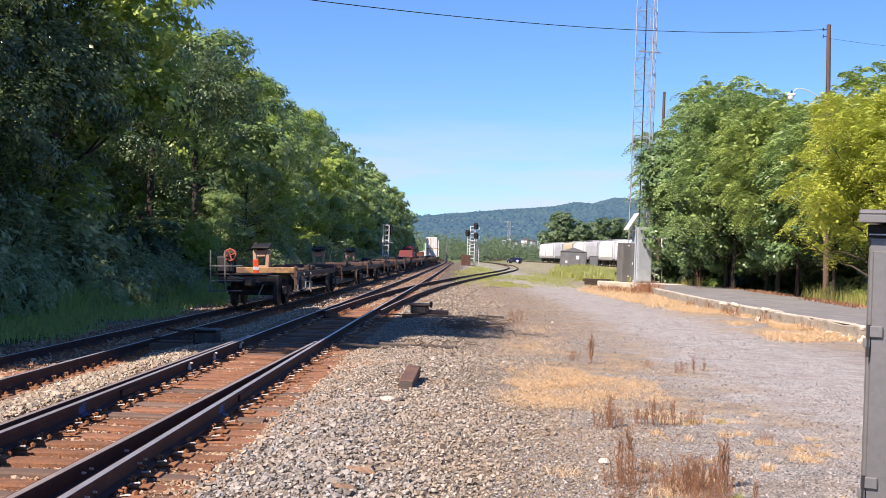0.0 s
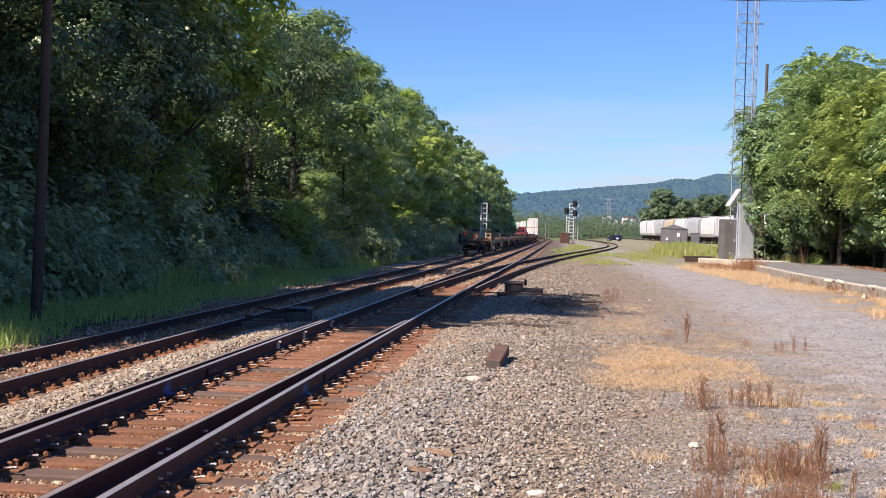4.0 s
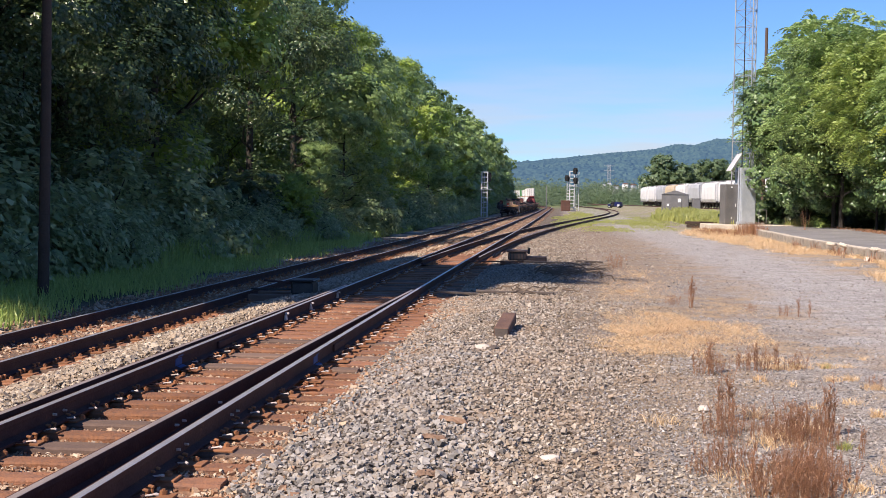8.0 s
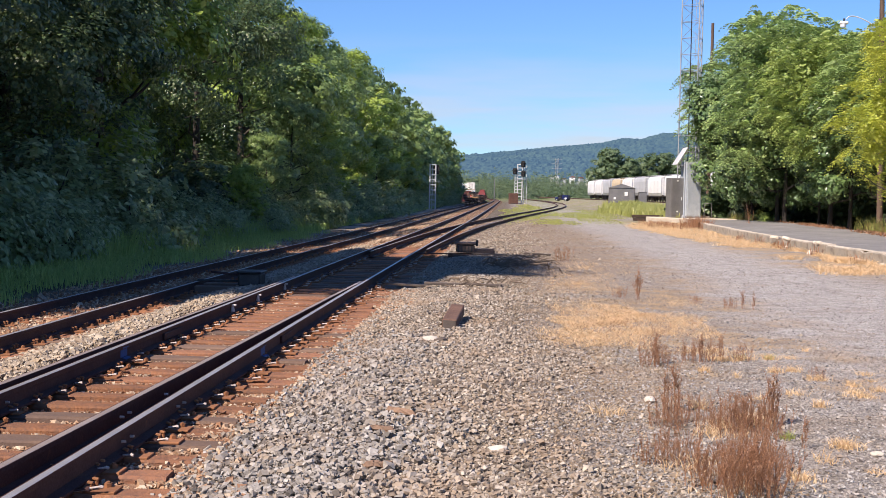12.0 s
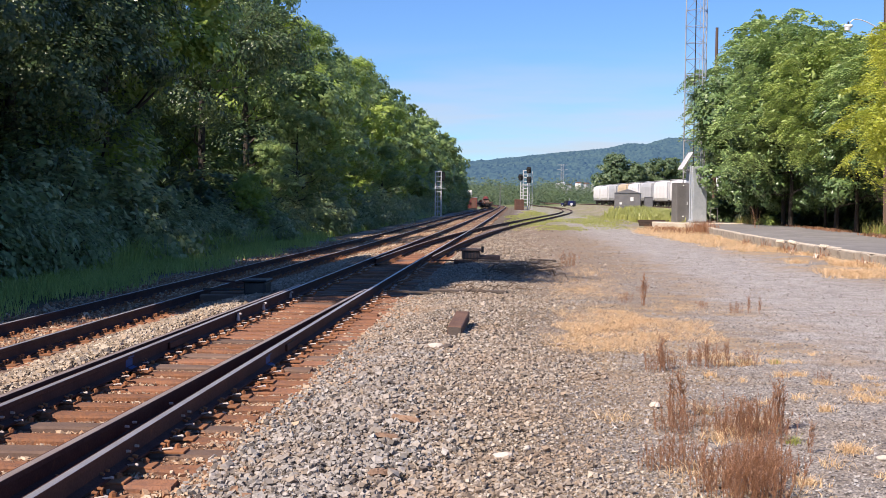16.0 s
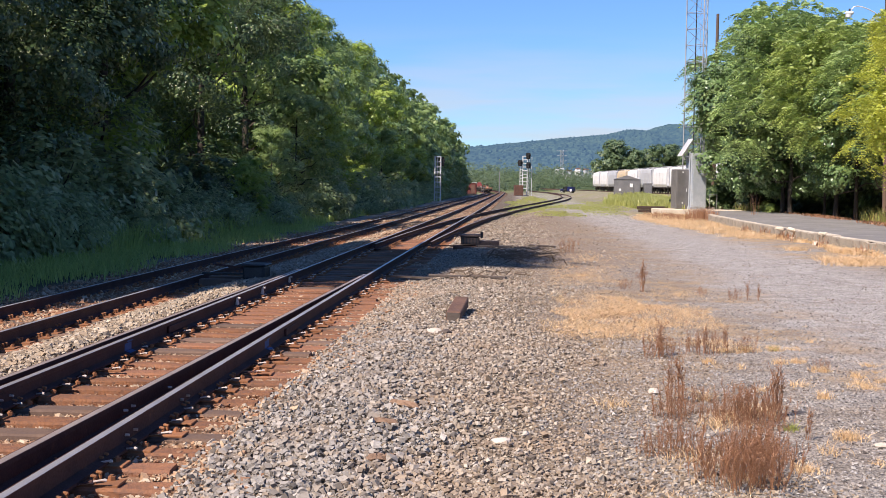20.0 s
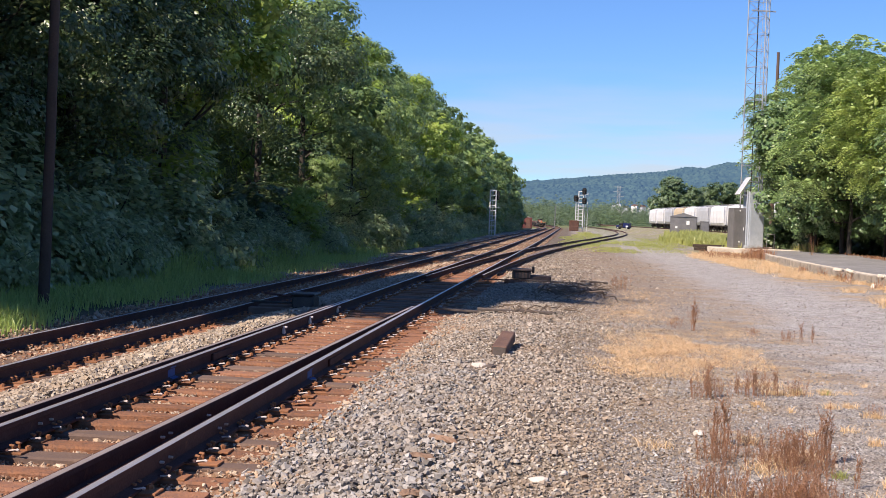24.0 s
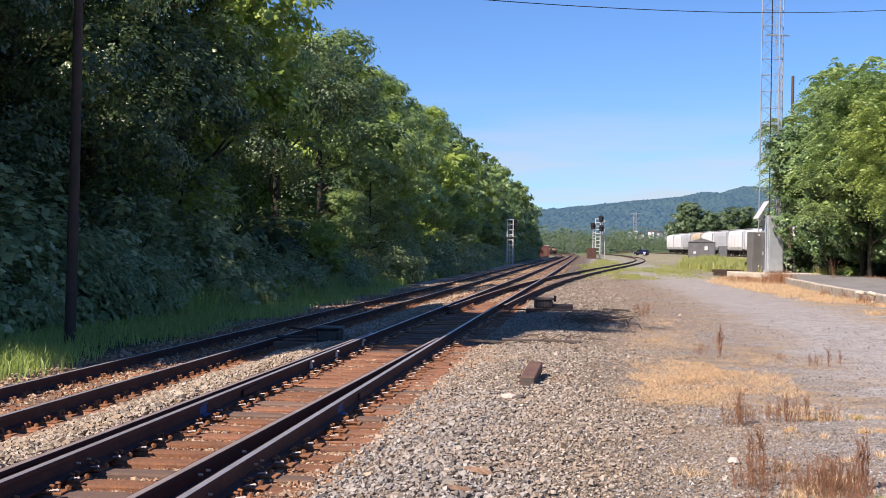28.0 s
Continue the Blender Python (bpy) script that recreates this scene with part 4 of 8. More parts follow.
def build_stones():
    rng = np.random.default_rng(3)
    def wave(p):
        return p[:, 0] + 0.35 * np.sin(p[:, 1] * 0.8) + 0.2 * np.sin(p[:, 1] * 2.3) + rng.normal(0, 0.25, len(p))

    def coarse(p):
        """How far a spot belongs to the tongue of coarse grey stone beside the near rail."""
        edge = -0.75 + 0.2 * np.sin(p[:, 1] * 0.9) - 0.09 * np.maximum(p[:, 1] - 11, 0)
        return (1 - ease(p[:, 0] + rng.normal(0, 0.16, len(p)), edge - 0.25, edge + 0.25)) * (1 - ease(p[:, 1] + rng.normal(0, 0.8, len(p)), 13.5, 17.0))

    p = scatter(rng, -2.3, -0.3, 5.2, 18, 1250, 850)
    p = p[(rng.random(len(p)) < coarse(p)) & ~((p[:, 0] < -2.1) & (rng.random(len(p)) < 0.7))]
    stones("ballast_stones", p, 0.0205, MAT["ballast_grey"], "coarse crushed pale grey ballast stones beside the track", 31, 0.36, rng.uniform(-0.02, 0.04, len(p)))
    p = scatter(rng, -2.5, 1.0, 5.2, 36, 2200, 330)
    keep = (rng.random(len(p)) < 1 - ease(wave(p), -0.7, 0.7)) & (rng.random(len(p)) > 0.93 * coarse(p))
    keep &= ~((p[:, 0] < -2.15) & (rng.random(len(p)) < 0.8))
    stones("ballast_stones", p[keep], 0.0172, MAT["ballast"], "crushed tan and grey ballast stones beside the track", 43, 0.34, rng.uniform(-0.012, 0.024, int(keep.sum())))
    p = scatter(rng, -1.4, 2.4, 5.2, 30, 1300, 160)
    off = wave(p)
    p = p[rng.random(len(p)) < ease(off, -1.1, -0.2) * (1 - ease(off, 0.1, 2.2))]
    stones("ballast_stones", p, 0.0165, MAT["ballast_tan"], "small tan and brown stones spilling on to the lot", 40, 0.34, chips=True)
    p = scatter(rng, -2.4, 4.0, 34, 90, 170, 30)
    p = p[rng.random(len(p)) < 1 - 0.96 * ease(p[:, 0] - 0.02 * (p[:, 1] - 34) + 0.5 * np.sin(p[:, 1] * 0.5) + rng.normal(0, 0.5, len(p)), -0.6, 1.6)]
    stones("ballast_stones", p, 0.032, MAT["ballast"], "crushed pale ballast stones beside the track", 32, chips=True)
    p = scatter(rng, -6.3, -4.75, 8, 44, 800, 170)
    stones("ballast_stones", p, 0.026, MAT["ballast_pale"], "pale crushed ballast heaped between two tracks", 33, 0.34, rng.uniform(-0.01, 0.025, len(p)))
    p = scatter(rng, -4.85, -2.0, 5, 44, 900, 140)
    p = p[rng.random(len(p)) < 1 - 0.55 * ease(p[:, 0], -2.75, -2.6)]
    stones("ballast_stones", p, 0.020, MAT["ballast_rust"], "rust-stained ballast stones between the rails", 34, 0.3, 0.004, chips=True)
    p = scatter(rng, -2.5, -1.6, 5.2, 32, 950, 220)
    p = p[rng.random(len(p)) < 1 - ease(wave(p), -2.3, -1.6)]
    stones("ballast_stones", p, 0.0185, MAT["ballast_rust"], "rust-stained stones along the tie ends", 44, 0.34, rng.uniform(-0.005, 0.02, len(p)))
    p = scatter(rng, -9.6, -6.2, 12, 70, 130, 30)
    stones("ballast_stones", p, 0.036, MAT["ballast_rust"], "rust-stained ballast stones of the main track", 35, 0.3, chips=True)
    p = scatter(rng, -6.3, -4.6, 44, 130, 70, 12)
    stones("ballast_stones", p, 0.05, MAT["ballast_rust"], "brown ballast stones between two tracks", 36, 0.3, chips=True)
    p = scatter(rng, 0.2, 7.5, 5.2, 28, 1000, 60)
    stones("gravel_stones", p, 0.0125, MAT["gravel"], "small grey gravel scattered over the lot", 37, 0.3, chips=True)
    p = scatter(rng, -1.35, 1.35, 44, 140, 90, 14)
    p[:, 0] += near_x(p[:, 1])
    stones("ballast_stones", p, 0.034, MAT["ballast_rust"], "rust-stained ballast stones between the rails, further off", 41, 0.1, 0.02, chips=True)
    p = scatter(rng, -2.0, 1.6, 70, 160, 40, 10)
    p[:, 0] += main_x(p[:, 1])
    stones("ballast_stones", p, 0.045, MAT["ballast_rust"], "rust-stained ballast stones of the main track, further off", 42, 0.2, 0.02, chips=True)
    p = scatter(rng, 0.5, 10.0, 26, 80, 30, 8)
    stones("gravel_stones", p, 0.022, MAT["gravel"], "grey gravel scattered over the lot", 39, 0.42, chips=True)
    p = scatter(rng, -0.3, 8.0, 5.2, 30, 8, 0.5)
    stones("gravel_stones", p, 0.017, MAT["ballast"], "stray larger stones on the gravel lot", 38, 0.3)


build_stones()


# ---- plants ----
def leaf_cloud(rng, centres, spread, count, size, up=0.5, droop=0.0, ratio=0.68, faces=None):
    """Leaves gathered in clumps round the given centres: one folded blade each, turned the way its clump faces."""
    n = len(centres) * count
    c = np.repeat(centres, count, 0)
    d = rng.normal(size=(n, 3))
    d /= np.linalg.norm(d, axis=1)[:, None]
    rad = spread * rng.random(n) ** 0.5
    p = c + d * rad[:, None] * np.array([1, 1, 0.7])
    nrm = d * 0.55 + rng.normal(0, 0.45, (n, 3)) + np.array([0, 0, up])
    if faces is not None:
        nrm = np.repeat(faces, count, 0) * 0.9 + d * 0.35 + rng.normal(0, 0.26, (n, 3)) + np.array([0, 0, 0.35])
    nrm /= np.linalg.norm(nrm, axis=1)[:, None]
    ax = np.cross(nrm, rng.normal(size=(n, 3)))
    ax[:, 2] -= droop
    ax /= np.linalg.norm(ax, axis=1)[:, None]
    wd = np.cross(nrm, ax)
    wd /= np.linalg.norm(wd, axis=1)[:, None]
    s = (size * np.exp(rng.normal(0, 0.25, n)))[:, None]
    v = np.stack([p - ax * s, p + wd * s * ratio - nrm * s * 0.12, p + ax * s, p - wd * s * ratio - nrm * s * 0.12], 1)
    return v.reshape(-1, 3)


def frond_cloud(rng, tips, out, per, length=0.8, pairs=7, leaf=0.13):
    """Feathered leaves that arch outwards and down from branch tips, each of paired leaflets."""
    n = len(tips) * per
    base = np.repeat(tips, per, 0) + rng.normal(0, 0.08, (n, 3))
    o = np.repeat(out, per, 0)
    az = rng.uniform(0, 2 * np.pi, n)
    d = np.stack([np.cos(az), np.sin(az), rng.uniform(0.0, 0.75, n)], 1) + 0.8 * o
    d /= np.linalg.norm(d, axis=1)[:, None]
    ln = length * rng.uniform(0.7, 1.2, n)
    side = np.cross(d, [0, 0, 1.0])
    side /= np.linalg.norm(side, axis=1)[:, None] + 1e-9
    up = np.cross(side, d)
    vs = []
    for i in range(pairs):
        u = (i + 1.0) / (pairs + 0.3)
        q = base + d * (ln * u)[:, None] - np.array([0, 0, 1.0]) * (ln * 0.85 * u * u)[:, None]
        for sgn in (-1, 1):
            a = side * sgn * 0.92 + d * 0.32 - up * 0.18 + rng.normal(0, 0.1, (n, 3))
            s = leaf * (1.0 - 0.35 * abs(u - 0.45)) * rng.uniform(0.8, 1.2, n)
            w = d * 0.30
            m = q + a * (s * 0.55)[:, None]
            vs.append(np.stack([q, m + w * s[:, None], q + a * (s * 1.25)[:, None] - np.array([0, 0, 0.25]) * s[:, None], m - w * s[:, None]], 1))
    return np.concatenate(vs).reshape(-1, 3)


def quads(v):
    return np.arange(len(v)).reshape(-1, 4)


def tube(points, radii, n=7):
    pts = np.asarray(points, float)
    d = np.gradient(pts, axis=0)
    d /= np.linalg.norm(d, axis=1)[:, None]
    ref = np.where(np.abs(d[:, 2:]) > 0.9, [[1.0, 0, 0]], [[0, 0, 1.0]])
    a = np.cross(d, ref)
    a /= np.linalg.norm(a, axis=1)[:, None]
    b = np.cross(d, a)
    th = np.linspace(0, 2 * np.pi, n, endpoint=False)
    v = pts[:, None] + np.asarray(radii, float)[:, None, None] * (np.cos(th)[None, :, None] * a[:, None] + np.sin(th)[None, :, None] * b[:, None])
    i, j = np.meshgrid(np.arange(len(pts) - 1), np.arange(n), indexing="ij")
    f = np.stack([i * n + j, i * n + (j + 1) % n, (i + 1) * n + (j + 1) % n, (i + 1) * n + j], -1).reshape(-1, 4)
    return v.reshape(-1, 3), f


def join(pieces):
    vs, fs, k = [], [], 0
    for v, f in pieces:
        vs.append(v), fs.append(f + k)
        k += len(v)
    return np.concatenate(vs), np.concatenate(fs)


def limbs(rng, height, spread, count, r0):
    """A trunk that bends a little, and limbs that rise from it; gives the mesh and the limbs' ends."""
    z = np.linspace(0, height * 0.9, 9)
    bend = np.cumsum(rng.normal(0, 0.02 * height / 9, (9, 2)), 0)
    trunk = np.c_[bend - bend[0], z]
    trunk[0, 2] = -0.25
    pieces, ends = [tube(trunk, np.linspace(r0, r0 * 0.16, 9) * np.r_[1.35, np.ones(8)])], []
    for i in range(count):
        u = rng.uniform(0.16, 0.85)
        at = np.array([np.interp(u * height * 0.9, z, trunk[:, k]) for k in range(3)])
        az = rng.uniform(0, 2 * np.pi)
        ln = spread * (1.1 - 0.55 * u) * rng.uniform(0.6, 1.05)
        st = np.linspace(0, 1, 5)[:, None]
        rise = ln * rng.uniform(0.25, 0.7)
        pts = at + st * ln * np.array([math.cos(az), math.sin(az), 0]) + np.array([0, 0, 1.0]) * rise * st ** 1.4 + np.r_[np.zeros((1, 3)), rng.normal(0, 0.05 * ln, (4, 3))]
        pieces.append(tube(pts, r0 * 0.42 * (1 - 0.5 * u) * np.linspace(1, 0.2, 5), 5))
        ends.append(pts[-1]), ends.append(pts[3])
    return join(pieces), np.array(ends)


def crown_centres(rng, height, radius, low, lobes, clumps):
    """Clump centres on the outer skin of overlapping lobes, with gaps between them."""
    out = []
    k = np.arange(lobes)
    zc = low + (height - low) * np.clip(rng.beta(1.5, 1.25, lobes), 0.06, 0.93)
    rel = (zc - low) / (height - low)
    az = k * 2.399 + rng.normal(0, 0.4, lobes)
    rr = radius * (0.35 + 0.45 * np.sqrt(np.clip(1 - (rel - 0.38) ** 2 * 2.0, 0.03, 1)) * rng.uniform(0.7, 1.15, lobes)) * np.where(rel > 0.8, 0.55, 1.0)
    lobe_r = radius * rng.uniform(0.26, 0.48, lobes) * np.where(rel > 0.8, 0.8, 1.0)
    ctr = np.stack([rr * np.cos(az), rr * np.sin(az), zc], 1)
    each = np.maximum(3, (clumps * lobe_r**2 / (lobe_r**2).sum()).astype(int))
    for c, r, m in zip(ctr, lobe_r, each):
        d = rng.normal(size=(m, 3))
        d /= np.linalg.norm(d, axis=1)[:, None]
        d[:, 2] = np.abs(d[:, 2]) * np.where(rng.random(m) < 0.72, 1, -1)
        out.append(np.c_[c + d * r * rng.uniform(0.80, 1.05, (m, 1)) * np.array([1, 1, 0.85]), d])
    p = np.concatenate(out)
    p = p[p[:, 2] > 0.25]
    return p[:, :3], p[:, 3:]


def inner_leaves(rng, c, face, per, size, depth=0.66):
    """Broad leaves deeper in the crown, which close it against the light behind."""
    pick = rng.random(len(c)) < 0.8
    q = c[pick] * np.array([depth, depth, 0.96])
    return leaf_cloud(rng, q, 0.75, max(5, per // 3), size, faces=face[pick])


def leafy_tree(label, height, radius, low, clumps, per, size, material, seed, spread=0.6, trunk_r=0.22, lobes=26, category="tree", group="", core=1):
    rng = np.random.default_rng(seed)
    tree = thing("tree", label, category, group=group)
    (v, f), ends = limbs(rng, height, radius, 16, trunk_r)
    part("trunk", fast_mesh("trunk", v, f, MAT["bark"], True), None, tree)
    c, face = crown_centres(rng, height, radius, low, lobes, clumps)
    lv = np.concatenate([leaf_cloud(rng, c, spread, per, size, faces=face), *[inner_leaves(rng, c, face, per, size * 1.2 * (1 + 0.8 * n), 0.66 - 0.24 * n) for n in range(core)]])
    part("crown", fast_mesh("crown", lv, quads(lv), material), None, tree)
    return tree


def shrub(label, height, radius, clumps, per, size, material, seed, category="shrub"):
    rng = np.random.default_rng(seed)
    t = thing("shrub", label, category)
    stems = []
    for _ in range(9):
        az, ln = rng.uniform(0, 6.28), radius * rng.uniform(0.3, 0.9)
        tip = np.array([ln * math.cos(az), ln * math.sin(az), height * rng.uniform(0.5, 0.9)])
        st = np.linspace(0, 1, 5)[:, None]
        stems.append(tube(np.array([0, 0, -0.1]) + st * tip + rng.normal(0, 0.04, (5, 3)), np.linspace(0.03, 0.008, 5), 5))
    v, f = join(stems)
    part("stem_cluster", fast_mesh("stem_cluster", v, f, MAT["bark"]), None, t)
    d = rng.normal(size=(clumps, 3))
    d /= np.linalg.norm(d, axis=1)[:, None]
    d[:, 2] = np.abs(d[:, 2])
    c = d * rng.uniform(0.55, 1.05, (clumps, 1)) * np.array([radius, radius, height])
    c *= 1 + 0.22 * np.sin(5 * np.arctan2(c[:, 1], c[:, 0]) + seed)[:, None]
    lv = leaf_cloud(rng, c, 0.34, per, size, faces=d)
    lv[:, 2] = np.maximum(lv[:, 2], 0.02)
    part("leaves", fast_mesh("leaves", lv, quads(lv), material), None, t)
    return t


def place(tree, x, y, turn=0.0, scale=1.0, z=None):
    tree.matrix_basis = pose(x, y, float(ground_z(x, y)) if z is None else z, 0, 0, turn) @ Matrix.Scale(scale, 4)
    return tree


def copy_at(tree, x, y, turn, scale, z=None):
    ob = copy_thing(tree, pose(x, y, float(ground_z(x, y)) if z is None else z, 0, 0, turn))
    ob.scale = (scale, scale, scale)
    return ob


def build_left_trees():
    rng = np.random.default_rng(77)
    g = "trees along the far side of the tracks"
    tall = leafy_tree("very tall broad dark green tree at the wood's edge", 20.5, 5.3, 8.5, 900, 84, 0.11, MAT["leaf_shaded"], 100, 0.72, 0.42, 54, group=g, core=3)
    near = [leafy_tree("dark green leafy tree with low hanging branches", 14.5, 5.2, 2.6, 520, 62, 0.078, MAT["leaf_shaded"], 110 + i, 0.62, 0.26, 26, group=g) for i in range(3)]
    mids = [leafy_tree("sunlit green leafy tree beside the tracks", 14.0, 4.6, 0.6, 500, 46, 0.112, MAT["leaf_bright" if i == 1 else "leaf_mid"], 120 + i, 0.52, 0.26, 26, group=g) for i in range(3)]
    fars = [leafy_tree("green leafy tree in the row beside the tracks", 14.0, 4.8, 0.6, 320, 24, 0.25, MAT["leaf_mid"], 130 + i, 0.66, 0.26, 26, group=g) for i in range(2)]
    place(tall, -15.9, 18.4, 20)
    copy_at(tall, -18.4, 25.2, 140, 0.9)
    # tall trees added up-sun, mostly unseen, to shade the wood's front row
    back = leafy_tree("tall dark green tree added behind the wood to shade it", 24.0, 6.0, 3.0, 420, 30, 0.2, MAT["leaf_shaded"], 101, 0.9, 0.4, 40, group=g)
    place(back, -26.0, 37.5, 0)
    copy_at(back, -25.2, 45.0, 83.0, 1.04)
    for n in range(6):
        copy_at(back, -28.0 - 2.2 * (n % 2), -3.0 + 6.2 * n, 57.0 * n, 0.86)
    place(near[0], -20.5, 7.0, 0, 0.74), place(near[1], -20.4, 14.0, 60, 0.76), place(near[2], -19.2, 20.5, 140, 0.8)
    copy_at(near[0], -20.2, 25.5, 80, 0.92), copy_at(near[1], -19.8, 31.5, 250, 0.95), copy_at(near[2], -18.6, 38.0, 33, 0.92)
    copy_at(near[1], -18.8, 44.5, 10, 1.16), copy_at(mids[1], -17.6, 51.5, 300, 1.17), copy_at(near[2], -23.0, 53.5, 120, 1.1), copy_at(near[1], -18.0, 69.5, 200, 1.1)
    for n in (0, 6, 7, 8):
        copy_at(near[n % 3], -24.5 - 0.9 * (n % 2), 4 + 6.0 * n, 70.0 * n, 0.84)
    copy_at(mids[0], -26.5, 72, 140, 1.05), copy_at(mids[1], -25.5, 80, 20, 1.05)
    # tall trees in a loose row, with young ones before their gaps
    place(mids[0], -17.8, 80, 0, 1.14), place(mids[1], -18.2, 91.5, 90, 1.14), place(mids[2], -13.4, 74.5, 200, 0.56), copy_at(mids[0], -13.0, 65.0, 70, 0.36), copy_at(mids[1], -12.8, 58.5, 170, 0.24)
    copy_at(mids[1], -14.0, 88.0, 20, 0.58), copy_at(mids[2], -25.5, 88, 40, 0.95), copy_at(mids[2], -25.0, 97, 140, 0.92)
    y, i = 103.0, 0
    while y < 160:
        copy_at(mids[(0, 2, 1)[i % 3]], -18.2 + rng.normal(0, 0.4), y, rng.uniform(0, 360), rng.uniform(1.13, 1.22))
        copy_at(mids[(1, 0)[i % 2]], -13.8 + rng.normal(0, 0.3), y + 8.3, rng.uniform(0, 360), rng.uniform(0.5, 0.62))
        copy_at(mids[2], -25.0, y + 5, rng.uniform(0, 360), 0.8)
        y += rng.uniform(10.8, 12.2)
        i += 1
    place(fars[0], -17.4, y, 0, 1.14), place(fars[1], -13.6, y + 8, 77, 0.55)
    y += 11.5
    while y < 272:
        copy_at(fars[i % 2], -16.4 + rng.normal(0, 0.4), y, rng.uniform(0, 360), rng.uniform(1.08, 1.18))
        copy_at(fars[(i + 1) % 2], -13.4 + rng.normal(0, 0.3), y + 8.0, rng.uniform(0, 360), rng.uniform(0.5, 0.65))
        y += rng.uniform(10.5, 12.0)
        i += 1
    copy_at(fars[0], -16.2, 258, 10, 1.1), copy_at(fars[1], -15.9, 268, 80, 1.08), copy_at(fars[0], -15.9, 279, 190, 0.98), copy_at(fars[1], -16.4, 290, 250, 0.85), copy_at(fars[0], -13.0, 272, 120, 0.62), copy_at(fars[1], -12.6, 262, 20, 0.52), copy_at(fars[1], -14.6, 300, 60, 0.62), copy_at(fars[0], -16.5, 312, 90, 0.8), copy_at(fars[1], -22.0, 325, 30, 0.9)
    # low growth at the foot of the trees
    sh = [shrub("green shrub with small leaves at the wood's edge, paled as if sunlit", 1.9, 1.7, 170, 30, 0.07, MAT["leaf_shrub_lit"], 140 + i) for i in range(3)]
    spots = [(-13.2, 64.8), (-12.7, 59.0), (-13.9, 53.5), (-13.6, 27.0), (-13.9, 30.3), (-13.0, 33.2), (-13.6, 37.0), (-13.0, 41.5), (-13.4, 46), (-12.9, 51.0), (-13.2, 56), (-13.0, 62), (-12.8, 68)]
    for n, (x, yy) in enumerate(spots):
        (place if n < 3 else lambda t, *a: copy_at(t, *a))(sh[n % 3], x, yy, n * 77.0, 0.85 + 0.35 * ((n * 37) % 10) / 10)
    for n, (x, yy) in enumerate(((-16.4, 23.5), (-16.0, 26.6), (-15.6, 30.0), (-15.2, 34.0), (-15.4, 38.2), (-15.0, 43.0))):
        copy_at(sh[n % 3], x, yy, n * 131.0, 1.5 + 0.25 * (n % 3))
    # thickets in the darkest leaf colour fill the shaded void under the trees
    big = shrub("leafy thicket under the trees, darkened as shade", 3.8, 2.9, 260, 26, 0.105, MAT["leaf_shaded"], 149, "thicket")
    place(big, -18.5, 3.5, 0)
    for n in range(26):
        copy_at(big, (-19.4 if n < 20 else -16.5) - 4.7 * (n % 2) + rng.normal(0, 0.5), 6 + n * 2.7, n * 83.0, rng.uniform(0.8, 1.1))
    for n in range(8):
        copy_at(big, -33.0 - 1.5 * (n % 2), 8 + n * 8.5, n * 37.0, 2.6)
    for n in range(34):
        copy_at(big, -28.5 - 3.0 * (n % 2) + rng.normal(0, 0.5), 2 + n * 5.2, n * 61.0, rng.uniform(1.5, 2.0))
    for n in range(24):
        copy_at(sh[n % 3], -12.2 + rng.normal(0, 0.5), 72 + n * 7.9, n * 50.0, rng.uniform(0.9, 1.7))


